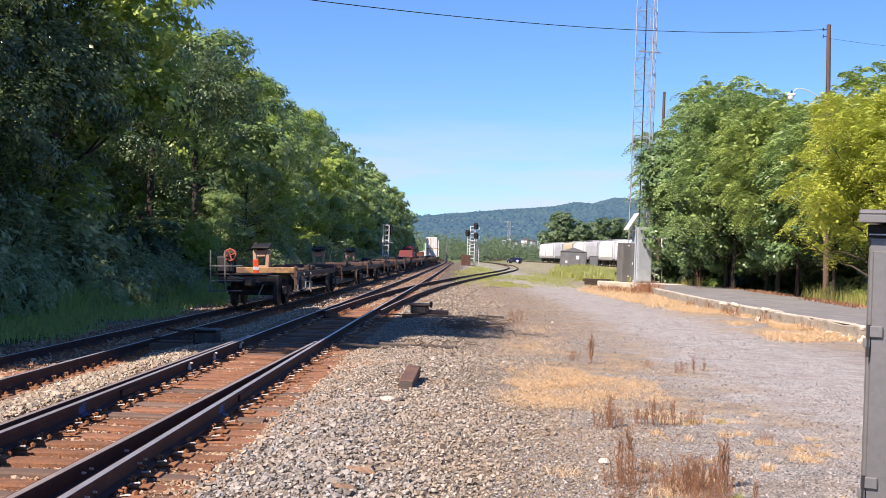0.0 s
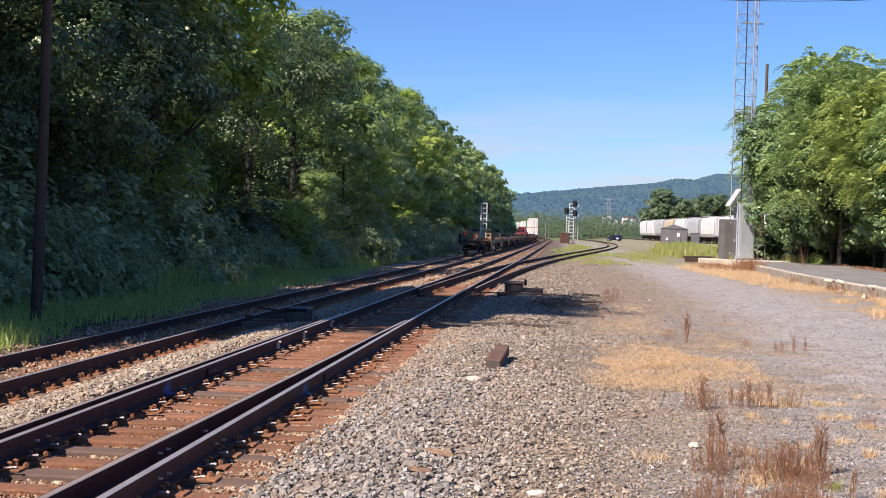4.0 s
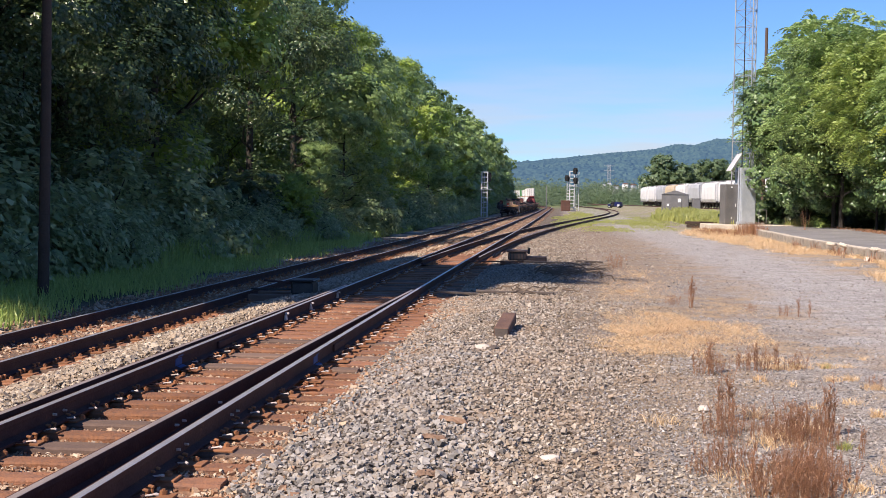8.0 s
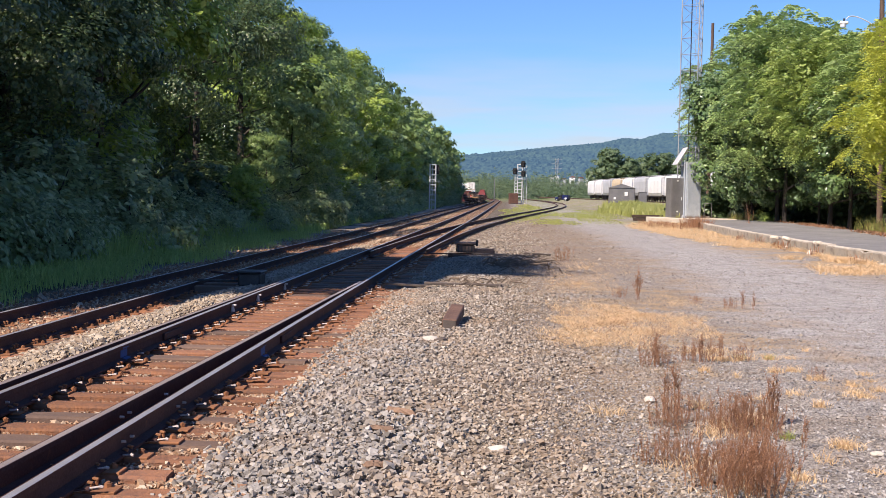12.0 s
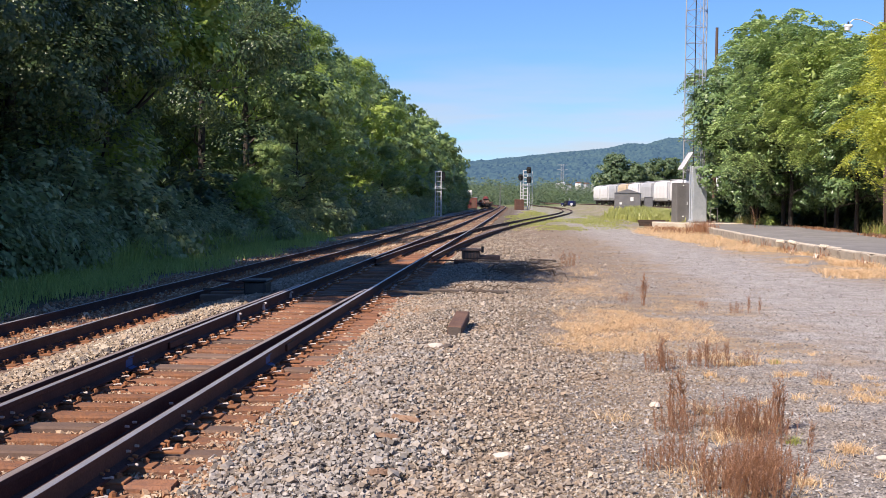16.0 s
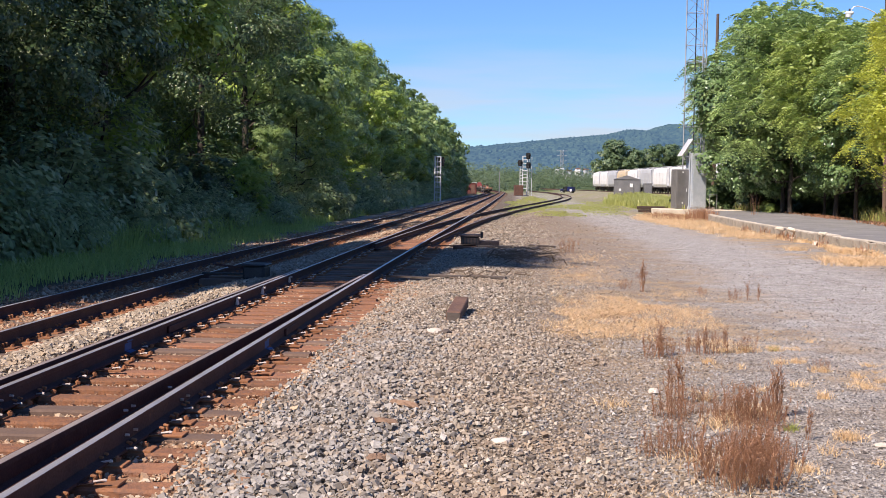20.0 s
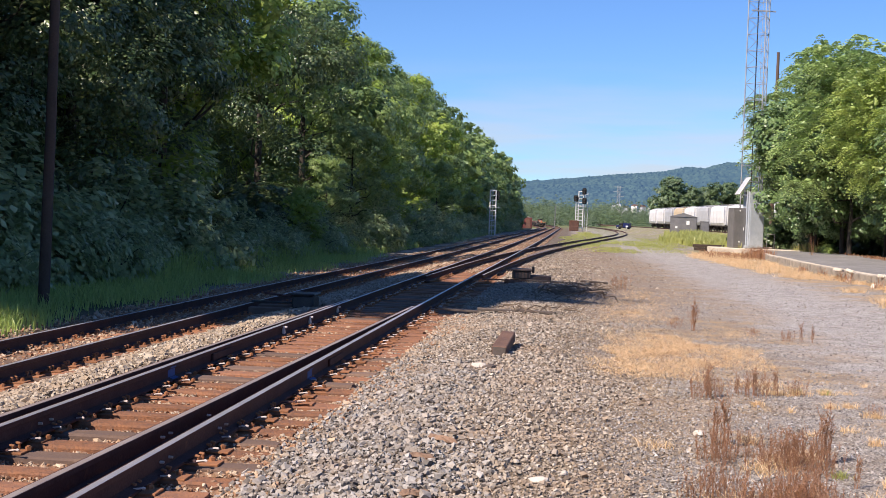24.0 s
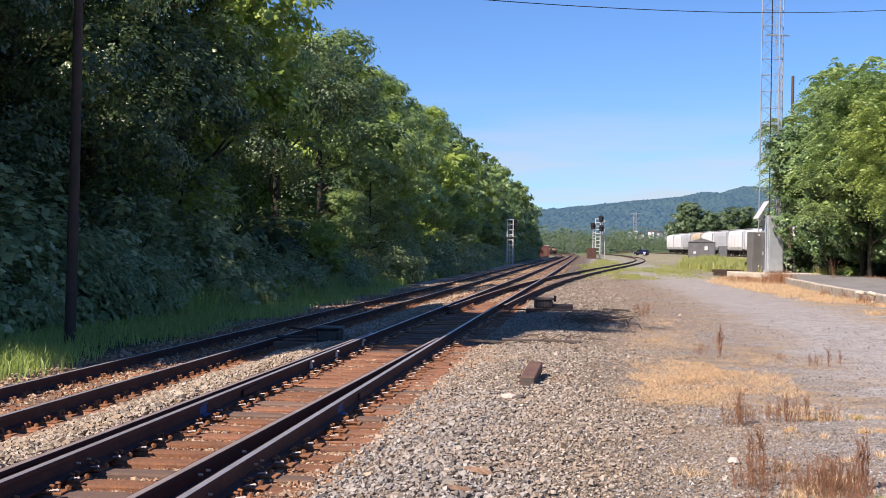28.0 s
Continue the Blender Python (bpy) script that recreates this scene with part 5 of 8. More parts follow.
def build_right_trees():
    g = "trees behind the platform"
    rng = np.random.default_rng(55)

    def feathery(label, height, radius, low, tips, per, material, seed, length=0.85, leaf=0.15, pairs=5):
        r = np.random.default_rng(seed)
        tree = thing("tree", label, "tree", group=g)
        (v, f), ends = limbs(r, height, radius, 15, 0.15)
        part("trunk", fast_mesh("trunk", v, f, MAT["bark"], True), None, tree)
        c, o = crown_centres(r, height, radius, low, 34, tips)
        lv = np.concatenate([frond_cloud(r, c, o, per, length, pairs, leaf), inner_leaves(r, c, o, 40, leaf * 0.66)])
        part("crown", fast_mesh("crown", lv, quads(lv), material), None, tree)
        return tree

    a = feathery("green tree with long feathery leaves, in full sun", 13.9, 4.6, 4.0, 620, 6, MAT["leaf_sumac"], 201, 1.1, 0.2, 7)
    b = feathery("green tree with long feathery leaves, drooping", 13.4, 4.5, 4.6, 620, 6, MAT["leaf_sumac"], 202, 1.1, 0.2, 7)
    y = feathery("yellow-green tree with fine feathery leaves", 9.6, 4.2, 2.7, 620, 8, MAT["leaf_yellow"], 203, 0.6, 0.13)
    o = feathery("olive-green tree with fine feathery leaves", 11.6, 3.8, 4.0, 560, 8, MAT["leaf_olive"], 204, 0.65, 0.17)
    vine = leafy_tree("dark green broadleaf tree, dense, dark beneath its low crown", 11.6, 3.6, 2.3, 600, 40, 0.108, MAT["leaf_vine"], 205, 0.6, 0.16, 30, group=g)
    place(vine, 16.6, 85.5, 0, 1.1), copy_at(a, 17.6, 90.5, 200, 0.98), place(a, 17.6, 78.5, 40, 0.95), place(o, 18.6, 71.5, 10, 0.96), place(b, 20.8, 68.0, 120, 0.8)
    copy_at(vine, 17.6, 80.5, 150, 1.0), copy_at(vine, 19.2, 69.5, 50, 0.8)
    place(y, 18.5, 55.0, 0)
    copy_at(y, 20.7, 58.5, 140, 0.98), copy_at(o, 22.9, 66.5, 200, 1.1), copy_at(b, 21.0, 76, 250, 0.85), copy_at(a, 22.0, 86, 20, 0.9)
    copy_at(vine, 21.5, 93, 100, 0.95), copy_at(o, 24.8, 71, 260, 0.85), copy_at(y, 22.2, 47.5, 260, 0.9), copy_at(vine, 25.5, 52, 30, 0.95)
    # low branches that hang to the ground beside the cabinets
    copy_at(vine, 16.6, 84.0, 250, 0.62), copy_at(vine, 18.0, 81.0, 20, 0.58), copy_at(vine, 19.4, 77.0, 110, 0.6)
    sh = shrub("low green shrub beside the platform", 1.5, 1.3, 90, 24, 0.09, MAT["leaf_olive"], 206)
    place(sh, 17.0, 81.5, 0, 0.7)
    # dark thickets added where there is only deep shade behind the trunks
    under = shrub("leafy thicket added behind the platform trees, darkened as shade", 3.6, 2.8, 300, 18, 0.16, MAT["leaf_shaded"], 207, "thicket")
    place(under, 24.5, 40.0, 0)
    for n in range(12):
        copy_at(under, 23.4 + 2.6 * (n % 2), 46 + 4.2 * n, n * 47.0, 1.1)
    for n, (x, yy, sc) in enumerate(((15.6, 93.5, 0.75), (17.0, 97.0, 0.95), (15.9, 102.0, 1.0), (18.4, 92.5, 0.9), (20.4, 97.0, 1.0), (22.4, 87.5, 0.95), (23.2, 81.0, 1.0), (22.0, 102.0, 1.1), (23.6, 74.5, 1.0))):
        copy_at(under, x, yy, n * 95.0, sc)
    for n, (x, yy, sc) in enumerate(((19.0, 58.0, 0.7), (18.8, 53, 0.9), (19.0, 49.5, 0.8))):
        copy_at(sh, x, yy, n * 70.0, sc)


build_left_trees()
build_right_trees()


def blades(name, label, xy, height, width, material, seed, lean=0.35, category="grass", zadd=0.0):
    """Grass: single pointed blades, bent over."""
    rng = np.random.default_rng(seed)
    n = len(xy)
    base = np.c_[xy, ground_z(xy[:, 0], xy[:, 1]) - 0.02 + zadd]
    h = height * rng.uniform(0.45, 1.15, n)
    az = rng.uniform(0, 2 * np.pi, n)
    lv = np.stack([np.cos(az), np.sin(az), 0 * az], 1) * (lean * h * rng.uniform(0.3, 1.6, n))[:, None]
    az2 = rng.uniform(0, np.pi, n)
    w = np.stack([np.cos(az2), np.sin(az2), 0 * az2], 1) * width * rng.uniform(0.6, 1.3, (n, 1))
    mid = base + np.array([0, 0, 0.58]) * h[:, None] + lv * 0.3
    tip = base + np.array([0, 0, 1.0]) * h[:, None] * 0.9 + lv
    v = np.stack([base - w, base + w, mid + w * 0.7, mid - w * 0.7, tip], 1).reshape(-1, 3)
    i = np.arange(n) * 5
    f = np.concatenate([np.stack([i, i + 1, i + 2], 1), np.stack([i, i + 2, i + 3], 1), np.stack([i + 3, i + 2, i + 4], 1)])
    return tagged(new(name, fast_mesh(name, v, f, material)), label, category, kind="stuff")


def patch(rng, n, cx, cy, rx, ry, power=0.5):
    a, r = rng.uniform(0, 2 * np.pi, n), rng.random(n) ** power
    wob = 1 + 0.25 * np.sin(3 * a + cx) + 0.15 * np.sin(7 * a + cy)
    return np.stack([cx + rx * r * wob * np.cos(a), cy + ry * r * wob * np.sin(a)], 1)


def build_grass():
    rng = np.random.default_rng(21)
    p = scatter(rng, -14.5, -9.0, 14, 64, 190, 60)
    p = p[rng.random(len(p)) < ease(-p[:, 0] + 0.5 * np.sin(p[:, 1] * 0.7), 8.9, 10.6)]
    blades("verge_grass", "tall green grass along the wood's edge", p, 0.36, 0.014, MAT["grass"], 22)
    p = scatter(rng, -14, -10.3, 64, 180, 50, 12)
    blades("verge_grass", "green grass along the wood's edge", p, 0.5, 0.03, MAT["grass"], 23)
    p = scatter(rng, -13.4, -11.4, 34, 80, 60, 40)
    blades("verge_grass", "tall green weeds at the foot of the trees", p, 0.95, 0.02, MAT["grass"], 24)
    # yellow-green turf far off
    q = [patch(rng, 7000, 1.4, 116, 2.4, 30, 0.85), patch(rng, 1600, 3.0, 82, 1.6, 9, 0.9), patch(rng, 9000, 13.4, 116, 3.2, 24, 0.7), patch(rng, 7000, 15.5, 145, 4.0, 26, 0.7), patch(rng, 4000, 6.8, 104, 2.6, 22, 0.9), patch(rng, 3000, 9.6, 124, 3.0, 26, 0.9), patch(rng, 6000, 2.8, 162, 2.2, 42, 0.8)]
    blades("meadow_grass", "sunlit yellow-green grass beyond the gravel", np.concatenate(q[:2] + q[4:]), 0.11, 0.03, MAT["grass_far"], 25)
    blades("meadow_grass", "tall yellow-green grass before the parked cars", np.concatenate(q[2:4]), 0.85, 0.035, MAT["grass_far"], 26)
    tall_weeds = np.concatenate([patch(rng, 900, 18.3, 58, 0.8, 6), patch(rng, 1000, 18.2, 49, 0.7, 4), patch(rng, 420, 16.4, 85, 0.9, 2)])
    blades("platform_weeds", "tall yellow-green weeds along the platform's back", tall_weeds, 1.15, 0.011, MAT["grass_far"], 27, 0.3)
    blades("platform_weeds", "dry brown weed stems along the platform's back", tall_weeds[::3] + rng.normal(0, 0.15, tall_weeds[::3].shape), 1.0, 0.008, MAT["weed"], 33, 0.25)
    # brown litter blown against the back of the deck
    yl = rng.uniform(30, 80, 2600)
    back = np.interp(yl, [24, 49, 60, 72, 84], [15.6, 16.4, 17.2, 17.9, 17.9])
    ql = np.stack([back - 0.1 - 0.9 * rng.random(2600) ** 2.2, yl], 1)
    ql = ql[np.sin(yl * 0.9) + np.sin(yl * 0.37 + 1) + rng.normal(0, 0.8, 2600) > -0.3]
    blades("leaf_litter", "brown dead leaves and stems along the deck's back edge", ql, 0.16, 0.022, MAT["weed"], 34, 1.4, "litter", 0.36 - ground_z(ql[:, 0], ql[:, 1]) + 0.02)
    # straw
    s = [patch(rng, 6400, 1.62, 17.8, 1.12, 2.9, 0.7), patch(rng, 1600, 1.0, 15.7, 0.75, 1.0, 0.8), patch(rng, 420, 2.45, 14.8, 0.42, 0.4, 0.8), patch(rng, 900, 1.5, 25.5, 0.9, 3.6, 0.9), patch(rng, 700, 2.0, 31, 1.0, 5.0, 0.9), patch(rng, 260, 2.9, 21.5, 0.6, 1.1, 0.9)]
    for n in range(16):
        r = rng.uniform(0.04, 0.11)
        s.append(patch(rng, int(500 * r), rng.uniform(1.3, 4.2), rng.uniform(6.8, 15.0), r, r * rng.uniform(0.8, 1.4), 0.9))
    s += [patch(rng, 160, 1.5, 7.7, 0.35, 0.35, 0.8), patch(rng, 200, 1.2, 7.1, 0.7, 0.2, 0.8)]
    s[0] = s[0][np.sin(s[0][:, 0] * 3.1 + 1.7 * np.sin(s[0][:, 1] * 1.3)) * np.sin(s[0][:, 1] * 1.9) + rng.normal(0, 0.5, len(s[0])) > -0.55]
    blades("dry_grass", "trampled dry straw-coloured grass on the gravel", np.concatenate(s + [p + rng.normal(0, 0.03, p.shape) for p in s[:1] + s[:1] + s]), 0.075, 0.0034, MAT["straw"], 28, 1.7)
    blades("dry_weeds", "brown dead stems among the trampled straw", np.concatenate([patch(rng, 700, 1.62, 17.6, 1.1, 2.8, 0.7), patch(rng, 160, 1.5, 25.5, 0.9, 3.6, 0.9)]), 0.10, 0.005, MAT["weed"], 38, 1.2)
    # a wide heap of straw against the platform, narrowing to separate patches
    ye = 45 + 43 * rng.random(15000)
    front = np.interp(ye, [45, 53, 58, 67, 71, 80, 88], [8.4, 7.9, 7.7, 7.4, 7.0, 8.2, 10.6]) + 0.25 * np.sin(ye * 1.7) + 0.2 * np.sin(ye * 4.1)
    edge = np.interp(ye, [24, 34, 45, 60, 70, 84], [10.85, 10.65, 10.45, 10.7, 11.2, 12.3]) - 0.08
    heap = np.stack([edge - (edge - front) * rng.random(15000) ** 0.8, ye], 1)
    heap = heap[np.sin(heap[:, 0] * 2.3 + 1.1 * np.sin(ye * 0.8)) * np.sin(ye * 1.3 + heap[:, 0]) + 0.04 * (ye - 55) + rng.normal(0, 0.45, len(ye)) > -0.45]
    e = [heap, patch(rng, 1500, 10.1, 37.0, 0.5, 2.4, 0.9), patch(rng, 1300, 8.7, 31.8, 0.9, 1.7, 0.9), patch(rng, 320, 10.25, 43.5, 0.35, 1.0, 0.9), patch(rng, 200, 8.7, 37.9, 0.4, 0.6, 0.9), patch(rng, 700, 9.9, 33.0, 0.7, 1.4, 0.9)]
    for n in range(14):
        yy = rng.uniform(28, 48)
        w = rng.uniform(0.08, 0.3)
        e.append(patch(rng, int(500 * w), 10.4 - w * 0.5 + rng.normal(0, 0.06), yy, w, w * rng.uniform(1.2, 2.5), 0.8))
    blades("dry_grass", "dry straw-coloured grass heaped along the platform edge", np.concatenate(e), 0.19, 0.009, MAT["straw"], 29, 1.5)
    brown = np.concatenate([patch(rng, 700, 11.2, 73.0, 0.8, 3.0, 0.8), patch(rng, 900, 9.8, 76, 1.6, 9.0, 0.8)])
    blades("dry_weeds", "reddish brown dry weeds on the straw heap", brown[:700], 0.85, 0.011, MAT["weed"], 30, 0.35)
    blades("dry_weeds", "low brown dry weeds on the straw heap", brown[700:], 0.36, 0.012, MAT["weed"], 35, 0.6)
    blades("dry_weeds", "reddish brown dry weeds along the platform edge", np.concatenate([patch(rng, 40, 10.25, yy, 0.2, 0.5) for yy in (36, 41, 45.4, 47, 50, 54)]), 0.42, 0.010, MAT["weed"], 36, 0.3)
    blades("dry_weeds", "thin dry weed growing through the deck", patch(rng, 16, 14.3, 73.2, 0.16, 0.2), 1.5, 0.006, MAT["weed"], 37, 0.28, "weed", 0.36)


build_grass()


def stalk_mesh(seed):
    """One dead stalk, 0.3 m tall: a thin stem, short side twigs and seed husks."""
    rng = np.random.default_rng(seed)
    tip = np.array([rng.normal(0, 0.04), rng.normal(0, 0.04), 0.3])
    b = np.array([0, 0, -0.02])
    bend = rng.normal(0, 0.012, (5, 3)) * np.linspace(0, 1, 5)[:, None]
    stem = b + (tip - b) * np.linspace(0, 1, 5)[:, None] + bend
    st, hv = [tube(stem, np.linspace(0.0036, 0.0016, 5), 4)], []
    for _ in range(11):
        w = rng.uniform(0.2, 1.0)
        p = np.array([np.interp(w * 4, np.arange(5), stem[:, a]) for a in range(3)])
        q = p + np.array([rng.normal(0, 0.02), rng.normal(0, 0.02), rng.uniform(0.03, 0.085)])
        st.append(tube(np.stack([p, (p + q) / 2, q]), [0.002, 0.0016, 0.001], 4))
        hv += [q, (p + q) / 2, p * 0.3 + q * 0.7]
    v, f = join(st)
    lv = leaf_cloud(rng, np.array(hv), 0.010, 2, 0.0050)
    return fast_mesh("stalk", np.concatenate([v, lv]), np.concatenate([f, quads(lv) + len(v)]), MAT["weed"])


STALKS = [stalk_mesh(310 + i) for i in range(10)]


def weed_bush(label, n, height, spread, seed):
    """A dead weed: upright stalks standing close together."""
    rng = np.random.default_rng(seed)
    t = thing("dry_weed", label, "weed", group="dry weeds on the gravel")
    for k in range(n):
        az, r = rng.uniform(0, 6.28), spread * rng.random() ** 0.6
        s = height / 0.3 * rng.uniform(0.5, 1.1)
        part("stalk", STALKS[k % 10], None, t).matrix_basis = pose(r * math.cos(az), r * math.sin(az), 0, rng.normal(0, 6), rng.normal(0, 6), rng.uniform(0, 360)) @ Matrix.Scale(s, 4)
    return t


def build_weeds():
    a = weed_bush("dense reddish brown dead weed on the gravel", 46, 0.25, 0.21, 301)
    b = weed_bush("reddish brown dead weed on the gravel", 24, 0.19, 0.15, 302)
    c = weed_bush("thin upright dead weed stalk", 5, 0.40, 0.05, 303)
    place(a, 1.34, 7.72, 0), place(b, 1.09, 8.35, 0), place(c, 1.48, 10.5, 0)
    spots = [(a, 1.46, 7.45, 1.0), (a, 1.60, 7.62, 1.05), (a, 1.55, 7.95, 0.9), (a, 1.64, 8.25, 0.85), (b, 1.80, 8.5, 1.1), (b, 1.86, 8.2, 0.8), (b, 1.74, 8.8, 1.2),
             (b, 1.21, 8.45, 1.1), (b, 0.97, 8.30, 0.7), (b, 1.62, 9.7, 0.9), (b, 1.74, 9.62, 0.95), (b, 1.84, 9.7, 1.35), (a, 1.95, 9.75, 1.05), (c, 2.20, 10.0, 1.0), (c, 2.12, 9.9, 0.9), (b, 2.08, 9.5, 0.9),
             (b, 1.27, 9.82, 0.9), (b, 1.40, 9.92, 1.2), (b, 1.33, 9.7, 0.7), (c, 1.40, 10.65, 0.8), (c, 2.22, 9.1, 0.55), (b, 1.68, 10.8, 0.5),
             (b, 1.60, 13.3, 1.15), (b, 1.75, 13.6, 0.9), (b, 2.19, 13.75, 1.25), (b, 2.05, 13.9, 0.8), (b, 2.68, 14.0, 0.9), (c, 1.62, 13.4, 0.9), (c, 2.2, 13.8, 0.7), (c, 2.45, 13.9, 0.7),
             (b, 3.19, 12.6, 0.6), (c, 2.34, 21.8, 1.25), (b, 2.05, 22.2, 0.9), (b, 1.57, 34, 1.9), (b, 3.75, 20.6, 0.8), (b, 3.3, 21.4, 0.7), (c, 3.95, 20.5, 0.7), (c, 4.1, 20.4, 0.6), (b, 2.6, 24.5, 0.8)]
    for n, (src, x, y, sc) in enumerate(spots):
        copy_at(src, x, y, n * 61.0, sc)
    # straw lying among the stalks, and small pale tufts
    rng = np.random.default_rng(304)
    lying = [(1.2, 8.12, 0.22, 60), (1.30, 8.25, 0.15, 50), (1.62, 9.45, 0.22, 150), (1.9, 9.9, 0.25, 200), (2.05, 10.1, 0.15, 90), (0.88, 10.28, 0.16, 80), (1.72, 10.75, 0.10, 90), (2.12, 10.2, 0.1, 30)]
    blades("dry_grass", "dry straw lying among the dead weeds", np.concatenate([patch(rng, n, x, y, r, r * 1.1, 0.8) for x, y, r, n in lying]), 0.13, 0.0036, MAT["straw"], 305, 1.3)
    tufts = [(3.19, 12.6, 0.13, 200), (2.72, 11.5, 0.1, 70), (2.78, 10.85, 0.08, 140), (2.55, 9.17, 0.13, 260), (2.28, 8.64, 0.13, 80), (1.95, 8.02, 0.12, 150), (2.1, 12.98, 0.07, 120), (2.37, 12.6, 0.05, 60), (2.88, 13.1, 0.09, 130), (3.08, 13.2, 0.09, 140), (2.45, 14.05, 0.2, 300), (2.72, 14.15, 0.16, 260), (3.05, 14.2, 0.09, 160), (3.45, 12.2, 0.1, 90), (3.3, 11.5, 0.16, 120), (3.6, 11.9, 0.12, 110)]
    blades("dry_grass", "small dry straw-coloured tufts on the gravel", np.concatenate([patch(rng, n, x, y, r, r * 1.2, 0.8) for x, y, r, n in tufts]), 0.10, 0.0032, MAT["straw"], 306, 0.8)
    blades("green_tuft", "small yellow-green grass tufts on the gravel", np.concatenate([patch(rng, n, x, y, r, r, 0.7) for x, y, r, n in ((2.17, 9.4, 0.06, 120), (3.05, 14.2, 0.06, 60), (2.7, 14.2, 0.06, 40))]), 0.10, 0.0032, MAT["grass_far"], 307, 0.6)


build_weeds()


# ---- built things beside the tracks ----
def lattice_mast(bm_brace, w, height, step, r, rb, legs=3):
    """Zigzag braces of an open mast; gives the legs, one mesh each."""
    ring = [Vector((w / math.sqrt(3) * math.cos(a), w / math.sqrt(3) * math.sin(a), 0)) for a in [math.pi * 2 * i / legs + 0.5 for i in range(legs)]]
    out = []
    for p in ring:
        out.append(B())
        rod(out[-1], p, p + Vector((0, 0, height)), r, r, 6)
    n = int(height / step)
    for i in range(n):
        for j in range(legs):
            a, b = ring[j], ring[(j + 1) % legs]
            z0, z1 = i * step, (i + 1) * step
            rod(bm_brace, a + Vector((0, 0, z0)), b + Vector((0, 0, z1)), rb, rb, 4)
            rod(bm_brace, a + Vector((0, 0, z1)), b + Vector((0, 0, z1)), rb, rb, 4)
    return out


def radio_tower():
    t = thing("radio_tower", "tall open lattice steel radio tower, galvanised grey", "tower", pose(12.92, 87.6, 0.45, 0, 0, 14))
    b = B()
    for a in lattice_mast(b, 1.55, 42, 1.15, 0.045, 0.018):
        part("leg", a, MAT["lattice"], t)
    part("bracing", b, MAT["lattice"], t)
    bm = B()
    for s in (-0.18, 0.18):
        rod(bm, (s + 0.15, -0.35, 0), (s + 0.15, -0.35, 42), 0.015, 0.015, 5)
    for i in range(120):
        rod(bm, (-0.03, -0.35, 0.35 * i), (0.33, -0.35, 0.35 * i), 0.01, 0.01, 4)
    part("ladder", bm, MAT["lattice"], t)
    part("feed_cable", boxes(((0.06, 0.05, 42), (-0.3, -0.2, 21))), MAT["dark_metal"], t)
    for z in (16.5, 29):
        part("collar_plate", boxes(((1.75, 0.08, 0.10), (0, -0.45, z), (0, 0, 0), 0.01)), MAT["lattice"], t)
    part("footing", boxes(((2.2, 2.2, 0.35), (0, 0, -0.1), (0, 0, 0), 0.03)), MAT["concrete"], t)


def equipment_shed():
    c = thing("equipment_cabinet", "tall dark grey steel equipment cabinet on a slab", "cabinet", pose(11.72, 86.6, 0.42, 0, 0, 16))
    part("body", boxes(((0.95, 0.9, 2.75), (0, 0, 1.375), (0, 0, 0), 0.02)), MAT["grey_metal"], c)
    part("door", boxes(((0.8, 0.03, 2.4), (0, -0.465, 1.35), (0, 0, 0), 0.008)), MAT["grey_metal"], c)
    part("door_handle", boxes(((0.05, 0.05, 0.22), (0.3, -0.5, 1.3), (0, 0, 0), 0.01)), MAT["silver"], c, "silver handle")
    for i in (0.4, 2.55):
        part("vent_cap", boxes(((0.09, 0.04, 0.09), (0.0, -0.50, i), (0, 0, 0), 0.01)), MAT["white"], c)
    d = thing("equipment_cabinet", "bright galvanised steel equipment cabinet, taller than its neighbour", "cabinet", pose(12.82, 86.5, 0.42, 0, 0, 16))
    part("body", boxes(((1.15, 1.0, 3.9), (0, 0, 1.95), (0, 0, 0), 0.02)), MAT["galv"], d)
    part("door", boxes(((0.98, 0.03, 3.0), (0.02, -0.515, 1.6), (0, 0, 0), 0.008)), MAT["galv"], d)
    part("conduit", (lambda b: (rod(b, (-0.66, -0.35, -0.1), (-0.66, -0.35, 4.0), 0.035, 0.035, 8), b)[1])(B()), MAT["galv"], d, "grey conduit pipe up the corner")
    part("conduit_foot", boxes(((0.2, 0.2, 0.22), (-0.66, -0.35, 0.05), (0, 0, 0), 0.02)), MAT["galv"], d)
    p = thing("solar_panel", "tilted white-backed panel on a short post above the cabinet", "panel", pose(12.0, 86.4, 4.2, 0, 0, 10))
    part("panel", boxes(((1.45, 1.0, 0.06), (0, 0, 0.5), (0, -57, 0), 0.01)), MAT["silver"], p)
    part("back_frame", boxes(((1.3, 0.05, 0.08), (0.07, -0.35, 0.46), (0, -57, 0)), ((1.3, 0.05, 0.08), (0.07, 0.35, 0.46), (0, -57, 0))), MAT["white"], p)
    bm = B()
    rod(bm, (0.15, 0, -0.15), (0.12, 0, 0.5), 0.06, 0.06, 8)
    box(bm, (0.45, 0.3, 0.10), (0.2, 0, -0.12), (0, 0, 0), 0.01)
    part("post", bm, MAT["silver"], p)
    r = thing("handrail", "small bent pipe railing on the slab", "railing", pose(13.75, 86.2, 0.42))
    bm = B()
    for x in (0, 0.5):
        rod(bm, (x, 0, 0), (x, 0, 1.0), 0.025, 0.025, 6)
    rod(bm, (0, 0, 1.0), (0.5, 0, 1.0), 0.025, 0.025, 6)
    part("pipe", bm, MAT["grey_metal"], r)
    slab = thing("concrete_slab", "pale concrete slab under the equipment cabinets", "slab", pose(12.9, 86.6, 0.30, 0, 0, 3), kind="structure")
    part("slab", boxes(((6.0, 4.4, 0.5), (0.2, 0, -0.16), (0, 0, 0), 0.04)), MAT["concrete_top"], slab)


